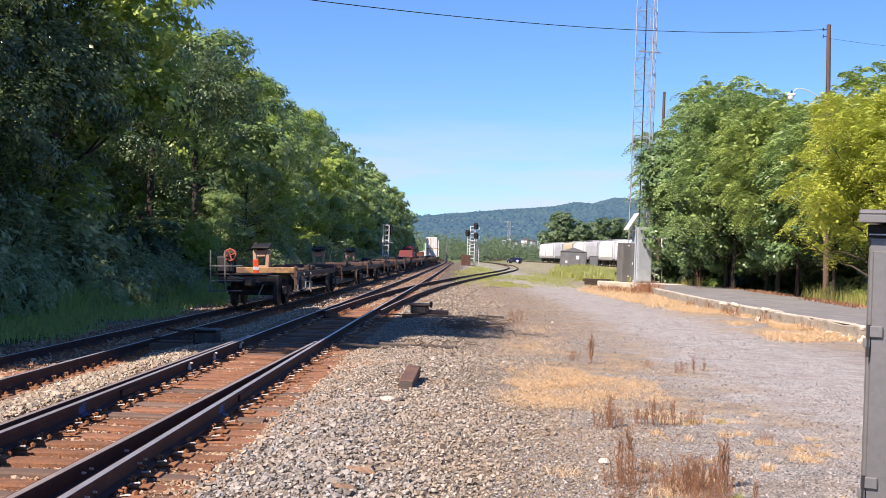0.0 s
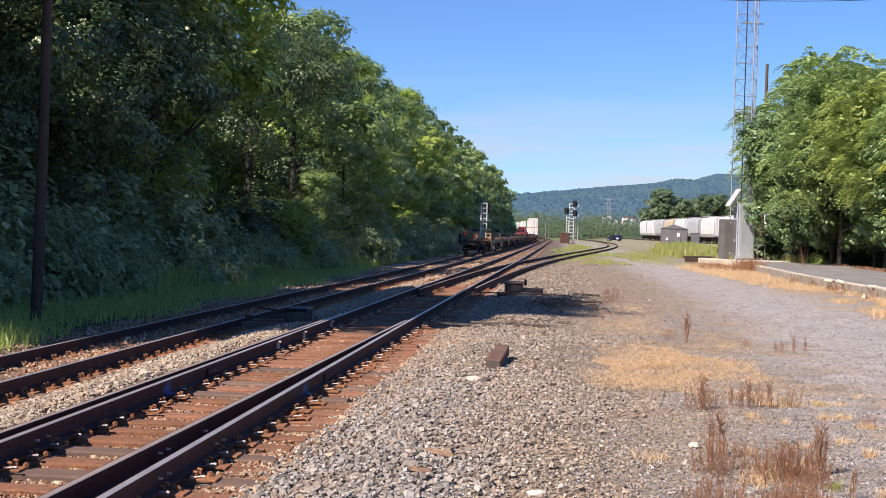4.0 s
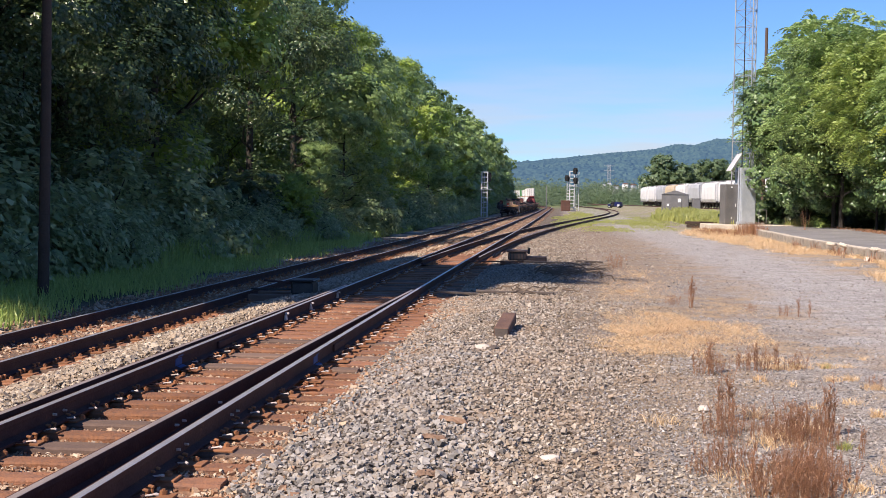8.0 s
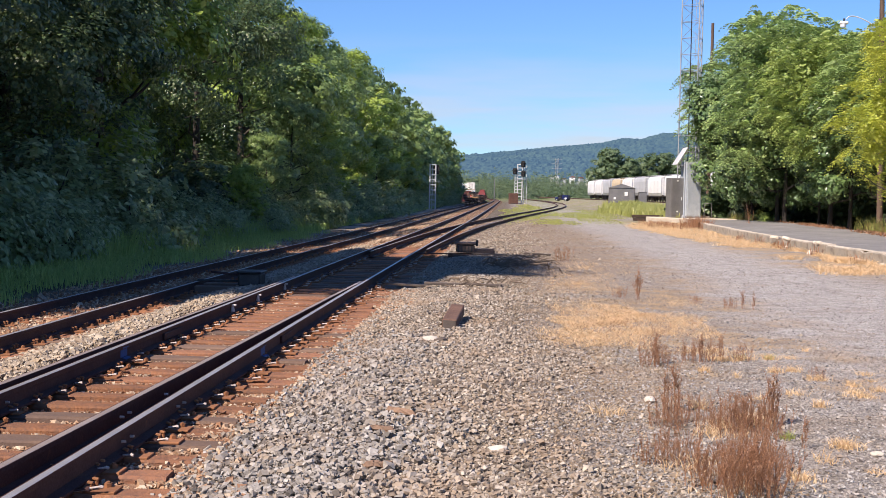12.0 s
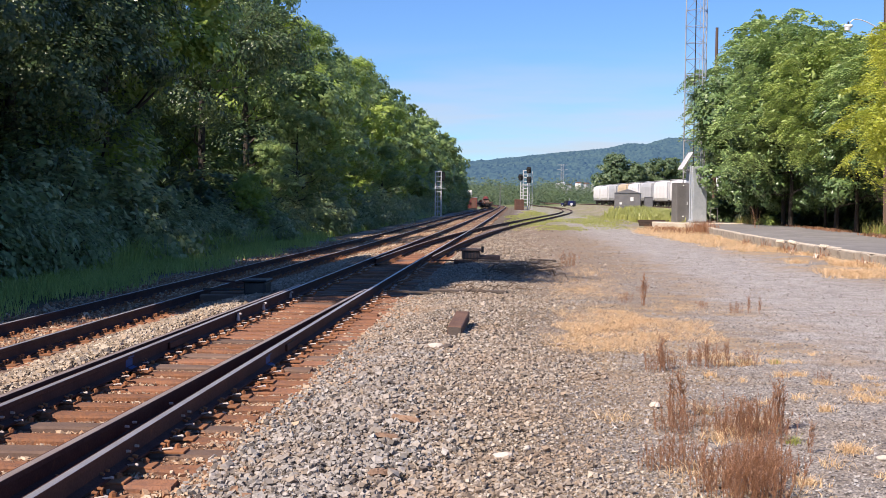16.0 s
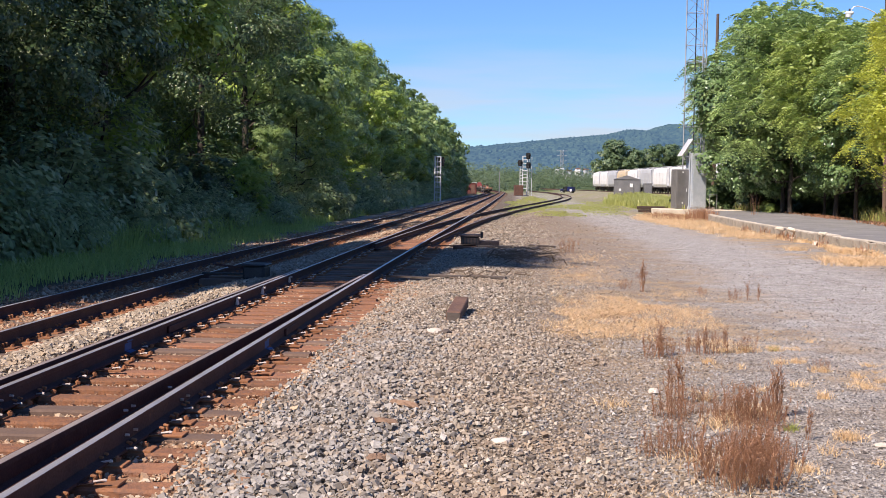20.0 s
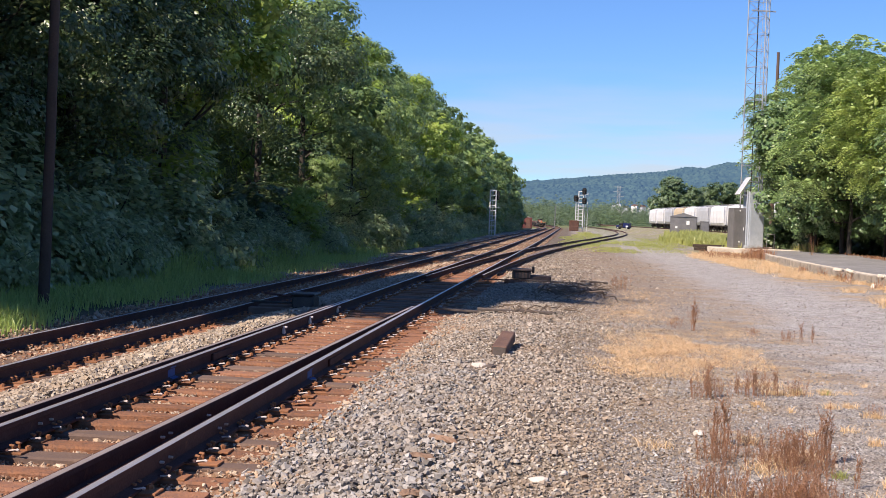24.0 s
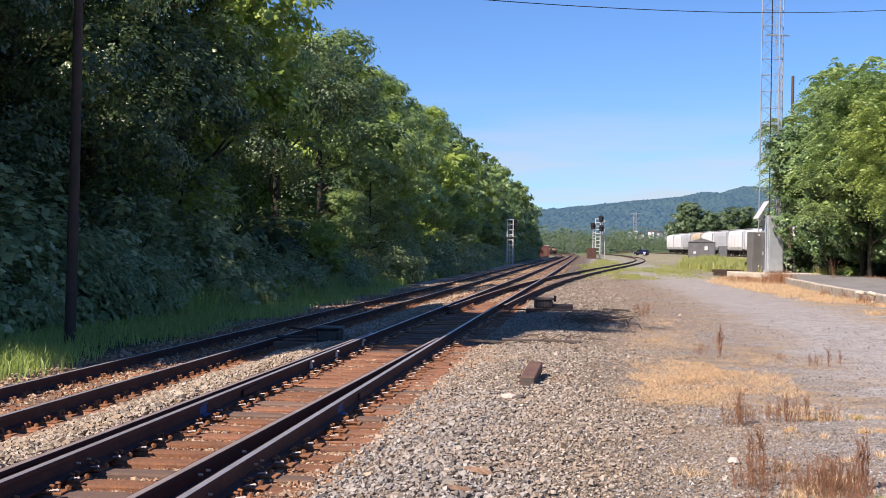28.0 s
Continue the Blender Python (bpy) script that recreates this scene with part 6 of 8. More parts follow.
def signal_bungalow():
    h = thing("signal_hut", "dark grey steel signal hut with a low pitched roof", "hut", pose(15.6, 168, 0.62, 0, 0, -8))
    bm = B()
    box(bm, (3.5, 2.6, 2.3), (0, 0, 1.15), (0, 0, 0), 0.02)
    part("body", bm, MAT["grey_metal"], h)
    bm = B()
    v = [bm.verts.new(p) for p in ((-1.85, -1.4, 2.3), (1.85, -1.4, 2.3), (1.85, 1.4, 2.3), (-1.85, 1.4, 2.3), (0, -1.4, 2.85), (0, 1.4, 2.85))]
    for f in ((0, 1, 4), (2, 3, 5), (0, 4, 5, 3), (1, 2, 5, 4), (0, 3, 2, 1)):
        bm.faces.new([v[i] for i in f])
    part("roof", bm, MAT["grey_metal"], h)
    part("door", boxes(((0.8, 0.04, 1.8), (0.5, -1.33, 1.0), (0, 0, 0), 0.01)), MAT["grey_metal"], h)
    part("notice", boxes(((0.42, 0.03, 0.5), (0.62, -1.365, 1.5))), MAT["white"], h, "white notice plate")
    part("notice", boxes(((0.3, 0.03, 0.3), (-0.9, -1.32, 0.9))), MAT["white"], h, "white notice plate")
    c = thing("signal_case", "small dark grey steel signal case beside the hut", "cabinet", pose(18.3, 167.2, 0.65))
    part("body", boxes(((1.1, 0.8, 1.7), (0, 0, 0.85), (0, 0, 0), 0.02)), MAT["grey_metal"], c)
    part("lid", boxes(((1.2, 0.9, 0.07), (0, 0, 1.74), (0, 0, 0), 0.01)), MAT["grey_metal"], c)
    part("door", boxes(((0.95, 0.03, 1.4), (0, -0.415, 0.85), (0, 0, 0), 0.01)), MAT["grey_metal"], c)


def signal_mast(x, y, z, height, heads, label, facing=1):
    """A railway signal: a braced ladder mast with hooded heads."""
    t = thing("railway_signal", label, "signal", pose(x, y, z) @ Matrix.Diagonal((1.25 if height > 6 else 1.05, 1, 1, 1)), group="railway signals")
    bm = B()
    for s in (-0.34, 0.34):
        rod(bm, (s, 0, 0), (s, 0, height), 0.085, 0.085, 6)
        rod(bm, (s, 0.55, 0), (s, 0.55, height), 0.04, 0.04, 6)
    part("mast", bm, MAT["silver"], t)
    bm = B()
    n = int(height / 0.62)
    for i in range(n + 1):
        zz = height * i / n
        box(bm, (0.78, 0.11, 0.13), (0, 0, zz))
        box(bm, (0.8, 0.05, 0.05), (0, 0.55, zz))
        for s in (-0.36, 0.36):
            rod(bm, (s, 0, zz), (s, 0.55, min(height, zz + 0.62)), 0.03, 0.02, 4)
    part("lattice", bm, MAT["silver"], t)
    bm = B()
    lx = 0.62 if height > 6 else -0.1
    for s in (lx, lx + 0.38):
        rod(bm, (s, 0.75, 0), (s, 0.75, height * 0.98), 0.05, 0.05, 5)
    for i in range(int(height / 0.4)):
        rod(bm, (lx, 0.75, 0.4 * i), (lx + 0.38, 0.75, 0.4 * i), 0.018, 0.018, 4)
    part("ladder", bm, MAT["silver"], t)
    if height > 6:
        bm = B()
        for i in range(n + 1):
            box(bm, (0.34, 0.07, 0.09), (-0.55, 0.0, height * 0.8 * i / n))
        rod(bm, (-0.72, 0, 0), (-0.72, 0, height * 0.8), 0.06, 0.06, 6)
        part("side_frame", bm, MAT["silver"], t)
    part("platform", boxes(((1.5, 0.9, 0.06), (0.1, 0.2, height * 0.62), (0, 0, 0), 0.01)), MAT["lattice"], t)
    part("footing", boxes(((1.5, 1.4, 0.4), (0.1, 0.25, -0.1), (0, 0, 0), 0.04)), MAT["concrete_top"], t)
    for hx, hz in heads:
        h = part("signal_head", boxes(((0.62, 0.12, 1.15), (hx, -0.2 * facing, hz), (0, 0, 0), 0.09)), MAT["black"], t, "black signal head with a round back plate")
        bm = B()
        disc(bm, (hx, -0.16 * facing, hz + 0.1), (0, 1, 0), 0.38, 0.05, 20)
        part("back_plate", bm, MAT["black"], h)
        for dz in (-0.3, 0.0, 0.3):
            bm = B()
            rod(bm, (hx, -0.26 * facing, hz + dz), (hx, -0.55 * facing, hz + dz - 0.02), 0.12, 0.11, 10)
            part("hood", bm, MAT["dark_metal"], h)
    return t


def corrugated_box(bm, w, d, h, at=(0, 0, 0), ribs=18, depth=0.05):
    """A steel box with upright ribs pressed into its sides."""
    box(bm, (w, d, h), (at[0], at[1], at[2] + h / 2), (0, 0, 0), 0.02)
    for i in range(ribs):
        u = -d / 2 + d * (i + 0.5) / ribs
        for s in (-1, 1):
            box(bm, (depth, d / ribs * 0.5, h * 0.93), (at[0] + s * (w / 2 + depth / 2 - 0.004), at[1] + u, at[2] + h / 2))
    for i in range(max(3, int(ribs * w / d))):
        u = -w / 2 + w * (i + 0.5) / max(3, int(ribs * w / d))
        box(bm, (w / max(3, int(ribs * w / d)) * 0.5, depth, h * 0.93), (at[0] + u, at[1] - d / 2 - depth / 2 + 0.004, at[2] + h / 2))


def rusty_boxes():
    t = thing("steel_bin", "rust-red steel bin standing beside the signal", "bin", pose(1.0, 224, -0.05, 0, 0, 4) @ Matrix.Diagonal((0.76, 0.9, 0.95, 1)))
    bm = B()
    corrugated_box(bm, 2.0, 2.6, 2.0)
    part("body", bm, MAT["rust"], t)
    part("rim", boxes(((2.16, 2.76, 0.14), (0, 0, 2.02), (0, 0, 0), 0.02)), MAT["rust"], t)
    part("rim", boxes(((2.16, 2.76, 0.14), (0, 0, 0.9), (0, 0, 0), 0.02)), MAT["rust"], t)
    part("skid", boxes(((1.5, 2.8, 0.16), (0, 0, 0.05), (0, 0, 0), 0.02)), MAT["dark_metal"], t)
    r = thing("red_shed", "faded red steel shed at the wood's end", "shed", pose(-10.0, 292, -0.5, 0, 0, 2))
    bm = B()
    corrugated_box(bm, 2.5, 4.0, 2.6, (0, 0, 0.2))
    part("body", bm, MAT["red"], r)
    part("roof", boxes(((2.7, 4.2, 0.1), (0.0, 0, 2.86), (0, 0, 0), 0.02)), MAT["silver"], r, "pale roof sheet")
    part("door", boxes(((1.0, 0.05, 2.0), (0.4, -2.07, 1.3), (0, 0, 0), 0.01)), MAT["rust"], r)
    part("sill", boxes(((2.6, 4.1, 0.3), (0, 0, 0.1), (0, 0, 0), 0.02)), MAT["dark_metal"], r)


def truck_bogie(parent, y, rad=0.46):
    """A two-axle railway truck under a car."""
    t = part("bogie", boxes(((0.12, 1.9, 0.28), (-0.95, y, 0.55), (0, 0, 0), 0.04), ((0.12, 1.9, 0.28), (0.95, y, 0.55), (0, 0, 0), 0.04), ((2.0, 0.35, 0.3), (0, y, 0.62), (0, 0, 0), 0.03), ((0.16, 0.5, 0.4), (-0.97, y, 0.5), (0, 0, 0), 0.05), ((0.16, 0.5, 0.4), (0.97, y, 0.5), (0, 0, 0), 0.05)), MAT["truck_iron"], parent)
    for dy in (-0.88, 0.88):
        for s in (-0.75, 0.75):
            bm = B()
            disc(bm, (s, y + dy, rad), (1, 0, 0), rad, 0.12, 20)
            disc(bm, (s - math.copysign(0.05, s), y + dy, rad), (1, 0, 0), rad + 0.025, 0.03, 20)
            part("wheel", bm, MAT["truck_iron"], t)
        bm = B()
        rod(bm, (-0.75, y + dy, rad), (0.75, y + dy, rad), 0.08, 0.08, 8)
        part("axle", bm, MAT["truck_iron"], t)
    return t


def hopper_car(n, color, s_at, label):
    """A covered hopper: rounded sides, hatches, sloped ends, ladders and trucks."""
    y = s_at
    x = float(yard_x(y))
    yaw = -math.degrees(math.atan2(float(yard_x(y + 2) - yard_x(y - 2)), 4.0))
    t = thing("hopper_car", label, "railway car", pose(x, y, 0.94, 0, 0, yaw), group="parked hopper cars")
    L = 13.0
    prof = [(-1.30, 1.05), (-1.54, 1.5), (-1.58, 2.3), (-1.55, 3.6), (-1.40, 4.15), (-0.9, 4.42), (0, 4.5), (0.9, 4.42), (1.40, 4.15), (1.55, 3.6), (1.58, 2.3), (1.54, 1.5), (1.30, 1.05)]
    ys = np.array([-L / 2 + 1.1, L / 2 - 1.1])
    v, f = sweep(np.stack([0 * ys, ys, 0 * ys], 1), prof)
    me = fast_mesh("body", v, f, color)
    ob = part("body", me, None, t)
    for q in (-1, 1):
        bm = B()
        vs = [bm.verts.new((a, q * (L / 2 - 1.1), b)) for a, b in prof]
        bm.faces.new(vs if q < 0 else vs[::-1])
        part("end_wall", bm, color, t)
    for i in range(1, 4):
        yy = -L / 2 + 1.1 + (L - 2.2) * i / 4
        v, f = sweep(np.stack([np.zeros(2), np.array([yy - 0.06, yy + 0.06]), np.zeros(2)], 1), [(a * 1.012, b * 1.006) for a, b in prof])
        part("seam_rib", fast_mesh("seam_rib", v, f, MAT["hopper_grey"]), None, t)
    part("sill", boxes(((2.6, L, 0.25), (0, 0, 1.0), (0, 0, 0), 0.02)), MAT["truck_iron"], t)
    for i in (-1, 0, 1):
        part("outlet_gate", boxes(((1.6, 1.8, 0.7), (0, i * 3.6, 0.62), (180, 0, 0), 0.02, 0.6)), MAT["truck_iron"], t)
    part("roof_walk", boxes(((0.8, L - 1.2, 0.06), (0, 0, 4.62), (0, 0, 0), 0.01)), MAT["silver"], t)
    for i in range(5):
        part("hatch", boxes(((0.7, 2.0, 0.16), (0.6, -5 + 2.5 * i, 4.5), (0, 8, 0), 0.03)), color, t)
    for q in (-1, 1):
        bm = B()
        for s in (-1.5, -1.1):
            rod(bm, (s, q * (L / 2 - 1.0), 1.0), (s, q * (L / 2 - 1.0), 4.4), 0.03, 0.03, 5)
        for i in range(9):
            rod(bm, (-1.5, q * (L / 2 - 1.0), 1.1 + 0.38 * i), (-1.1, q * (L / 2 - 1.0), 1.1 + 0.38 * i), 0.02, 0.02, 4)
        part("ladder", bm, MAT["silver"], t)
        part("end_platform", boxes(((2.8, 1.0, 0.1), (0, q * (L / 2 - 0.5), 1.15), (0, 0, 0), 0.01)), MAT["truck_iron"], t)
        part("coupler", boxes(((0.3, 0.7, 0.3), (0, q * (L / 2 + 0.2), 0.85), (0, 0, 0), 0.03)), MAT["truck_iron"], t)
        truck_bogie(t, q * (L / 2 - 1.9))
    if n in (0, 4):
        part("paint_scrawl", boxes(((0.01, 1.6, 0.18), (-1.585, 2.0, 1.9), (30, 0, 0)), ((0.01, 1.3, 0.16), (-1.58, 2.6, 2.2), (-40, 0, 0)), ((0.01, 0.9, 0.14), (-1.585, 1.4, 2.5), (60, 0, 0))), MAT["hopper_grey"], t, "grey sprayed scrawl on the side")
    return t


def utility_truck():
    t = thing("utility_truck", "dark blue utility truck parked beside the yard track", "truck", pose(12.3, 276, 0.42, 0, 0, 62) @ Matrix.Scale(0.66, 4))
    part("chassis", boxes(((1.6, 5.0, 0.25), (0, 0, 0.5), (0, 0, 0), 0.02)), MAT["black"], t)
    part("cargo_body", boxes(((2.0, 2.3, 1.5), (0, -1.3, 1.3), (0, 0, 0), 0.12, 0.92)), MAT["blue"], t, "deep blue cargo body")
    part("cab", boxes(((1.9, 1.35, 1.55), (0, 0.65, 1.35), (0, 0, 0), 0.28, 0.8)), MAT["dark_metal"], t, "black cab")
    part("hood", boxes(((1.75, 1.2, 0.75), (0, 1.9, 0.95), (0, 0, 0), 0.18, 0.85)), MAT["blue"], t)
    for s in (-1, 1):
        part("side_window", boxes(((0.03, 0.8, 0.42), (s * 0.86, 0.65, 1.62), (0, s * -9, 0), 0.02)), MAT["glass"], t)
        part("headlight", boxes(((0.3, 0.06, 0.2), (s * 0.6, 2.5, 0.95), (0, 0, 0), 0.02)), MAT["silver"], t)
        part("side_locker", boxes(((0.05, 0.9, 0.5), (s * 1.0, -1.7, 0.95), (0, 0, 0), 0.02)), MAT["silver"], t, "pale side locker")
        for y in (-1.6, 1.75):
            bm = B()
            disc(bm, (s * 0.85, y, 0.4), (1, 0, 0), 0.4, 0.26, 20)
            w = part("wheel", bm, MAT["rubber"], t)
            bm = B()
            disc(bm, (s * 0.99, y, 0.4), (1, 0, 0), 0.2, 0.03, 14)
            part("rim", bm, MAT["silver"], w)
    part("windscreen", boxes(((1.6, 0.03, 0.5), (0, 1.25, 1.62), (16, 0, 0), 0.02)), MAT["glass"], t)
    bm = B()
    rod(bm, (0.3, -0.3, 1.6), (0.3, -0.3, 2.9), 0.04, 0.03, 6)
    part("beacon_pole", bm, MAT["silver"], t)
    part("notice", boxes(((0.012, 0.7, 0.2), (1.008, -1.0, 1.3))), MAT["white"], t, "small pale lettering bar on the side")


def platform():
    p = thing("platform", "low asphalt station platform with a crumbling concrete edge", "platform", kind="structure")
    ys = np.arange(24, 84.1, 1.5)
    e = np.interp(ys, [24, 34, 45, 60, 70, 84], [10.85, 10.65, 10.45, 10.7, 11.2, 12.3])
    b = np.interp(ys, [24, 49, 60, 72, 84], [15.6, 16.4, 17.2, 17.9, 17.9])
    rng = np.random.default_rng(8)
    v = np.concatenate([np.stack([e + 0.35, ys, 0 * ys + 0.345], 1), np.stack([b, ys, 0 * ys + 0.36], 1), np.stack([b, ys, 0 * ys - 0.1], 1), np.stack([e + 0.35, ys, 0 * ys - 0.1], 1)])
    n = len(ys)
    i = np.arange(n - 1)
    f = np.concatenate([np.stack([k * n + i, k * n + i + 1, ((k + 1) % 4) * n + i + 1, ((k + 1) % 4) * n + i], 1) for k in range(4)])
    part("asphalt_deck", fast_mesh("asphalt_deck", v, f[:, ::-1], MAT["asphalt"]), None, p)
    for k, y in enumerate(np.arange(24.0, 83, 2.4)):
        x = float(np.interp(y + 1.2, ys, e))
        yaw = -math.degrees(math.atan2(float(np.interp(y + 2.4, ys, e) - np.interp(y, ys, e)), 2.4))
        bm = B()
        bw = box(bm, (0.34, 2.37, 0.52), (0.17, 0, 0.10), (0, 0, 0), 0.025)
        bmesh.ops.subdivide_edges(bm, edges=[q for q in bm.edges if q.calc_length() > 0.4], cuts=5, use_grid_fill=True)
        for q in bm.verts:
            worn = noise.noise(Vector((q.co.x * 3, (q.co.y + y) * 2.2, q.co.z * 4)))
            q.co += Vector((worn * 0.02, 0, min(0, worn + 0.1) * (0.13 if q.co.z > 0.3 else 0.02)))
        ob = part("edge_block", bm, MAT["concrete"], p)
        ob.matrix_basis = pose(x + rng.normal(0, 0.012), y + 1.2, rng.normal(0, 0.008), 0, rng.normal(0, 1.0), yaw + rng.normal(0, 0.3))
        cap = part("edge_cap", boxes(((0.28, 2.3, 0.03), (0.19, 0, 0.356), (0, rng.normal(0, 0.5), 0), 0.008)), MAT["concrete_top"], ob, "pale worn top of the edge block")
    for k in range(14):
        y = rng.uniform(30, 48)
        bm = B()
        box(bm, (rng.uniform(0.12, 0.3), rng.uniform(0.12, 0.35), 0.12), (0, 0, 0.03), (rng.normal(0, 12), rng.normal(0, 12), rng.uniform(0, 90)), 0.03)
        t = thing("concrete_lump", "broken pale lump of concrete by the platform edge", "rubble", pose(float(np.interp(y, ys, e)) - rng.uniform(-0.25, 0.5), y, (0.34 if k % 3 == 0 else 0.0)), group="rubble by the platform")
        part("lump", bm, MAT["concrete_top"], t)


def utility_pole(x, y, z, height, r, material, label, lean=0.0, arm=True):
    t = thing("utility_pole", label, "pole", pose(x, y, z, 0, lean, 0))
    v, f = tube(np.array([[0, 0, -0.5], [0.02, 0, height * 0.35], [0.0, 0.02, height * 0.7], [0, 0, height]]), [r, r * 0.9, r * 0.8, r * 0.68], 12)
    part("shaft", fast_mesh("shaft", v, f, MAT[material], True), None, t)
    bm = B()
    disc(bm, (0, 0, height), (0, 0, 1), r * 0.68, 0.02, 12)
    part("top", bm, MAT["old_wood"], t)
    if arm:
        for dz in (0.25, 0.6):
            bm = B()
            rod(bm, (-r * 0.5, 0, height - dz), (-0.28, 0, height - dz), 0.02, 0.02, 6)
            rod(bm, (-0.28, 0, height - dz - 0.07), (-0.28, 0, height - dz + 0.09), 0.045, 0.035, 8)
            part("insulator", bm, MAT["dark_metal"], t)
    return t


def wire(name, a, b, sag, r=0.012, label="thin black overhead wire"):
    u = np.linspace(0, 1, 40)[:, None]
    p = np.array(a) + (np.array(b) - np.array(a)) * u
    p[:, 2] -= (4 * sag * u * (1 - u))[:, 0]
    v, f = tube(p, np.full(40, r), 6)
    t = thing(name, label, "wire")
    part("cable", fast_mesh("cable", v, f, MAT["black"]), None, t)


def poles():
    utility_pole(19.2, 64.0, 0.1, 14.6, 0.165, "pole", "brown wooden utility pole behind the platform", -1.3)
    lamp = thing("street_lamp", "white street lamp on a curved arm fixed to the pole", "street lamp", pose(19.12, 64.0, 10.45))
    ar = [(-0.1 - 1.9 * math.sin(a), 0, 0.62 * math.sin(2 * a) * 0.9 + 0.25 * (a > 0.8) * 0) for a in np.linspace(0, math.pi / 2, 9)]
    v, f = tube(np.array([[x, 0.001 * i, 0.1 + 0.75 * math.sin(math.pi * min(1, i / 8 * 0.8))] for i, (x, _, _) in enumerate(ar)]), np.full(9, 0.03), 6)
    part("arm", fast_mesh("arm", v, f, MAT["silver"]), None, lamp)
    part("head", boxes(((0.42, 0.26, 0.16), (-2.08, 0, 0.50), (0, 0, 0), 0.05)), MAT["white"], lamp)
    bm = B()
    disc(bm, (-2.12, 0, 0.36), (0, 0, 1), 0.15, 0.16, 14)
    part("lens", bm, MAT["silver"], lamp)
    bm = B()
    rod(bm, (-2.08, 0, 0.58), (-2.08, 0, 0.72), 0.05, 0.05, 8)
    part("photocell", bm, MAT["dark_metal"], lamp)
    utility_pole(15.4, 95.0, 0.0, 15.2, 0.16, "pole", "brown wooden pole rising behind the trees", 0, False)
    utility_pole(-11.15, 25.4, -0.3, 10.2, 0.125, "pole_dark", "dark wooden pole at the wood's edge, in shade", 0.6, False)
    utility_pole(-3.7, 330, -0.5, 6.2, 0.13, "grab_grey", "pale far pole beside the tracks", 0, False)
    wire("overhead_wire", (18.65, 64.0, 14.45), (-11.15, 25.4, 8.0), 0.75, 0.014)
    wire("overhead_wire", (18.8, 64.0, 14.0), (32, 40, 9.5), 0.6, 0.008)


def trackside_cabinet():
    c = thing("trackside_cabinet", "tall grey steel trackside cabinet with three hinges and a sloped lid", "cabinet", pose(1.66, 5.0, 0.0, 0, 0, -25))
    part("body", boxes(((0.86, 0.55, 1.98), (0.43, 0.30, 1.03), (0, 0, 0), 0.008)), MAT["grey_metal"], c)
    d = part("door", boxes(((0.82, 0.022, 1.86), (0.43, 0.012, 1.03), (0, 0, 0), 0.006)), MAT["grey_metal"], c, "grey steel door with louvres")
    for z in (0.31, 0.96, 1.61):
        h = part("hinge", boxes(((0.07, 0.018, 0.05), (0.038, -0.004, z), (0, 0, 0), 0.004), ((0.03, 0.03, 0.04), (0.008, 0.0, z - 0.048), (0, 0, 0), 0.003)), MAT["grey_metal"], c)
        bm = B()
        rod(bm, (0.014, -0.008, z - 0.11), (0.014, -0.008, z + 0.03), 0.009, 0.009, 8)
        part("hinge_pin", bm, MAT["dark_metal"], h)
    for i in range(5):
        part("louvre", boxes(((0.09, 0.022, 0.02), (0.285, -0.008, 1.42 - 0.034 * i), (-28, 0, 0), 0.004)), MAT["silver"], d)
    part("gasket", boxes(((0.87, 0.5, 0.055), (0.43, 0.27, 2.045), (0, 0, 0), 0.004)), MAT["black"], c)
    part("seam", boxes(((0.86, 0.008, 0.006), (0.43, 0.018, 2.03))), MAT["silver"], c)
    part("lid", boxes(((0.93, 0.68, 0.022), (0.43, 0.28, 2.10), (-4, 0, 0), 0.006), ((0.93, 0.02, 0.035), (0.43, -0.06, 2.095), (0, 0, 0), 0.004)), MAT["grey_metal"], c)
    part("plinth", boxes(((0.9, 0.6, 0.1), (0.43, 0.3, 0.0), (0, 0, 0), 0.01)), MAT["concrete"], c)


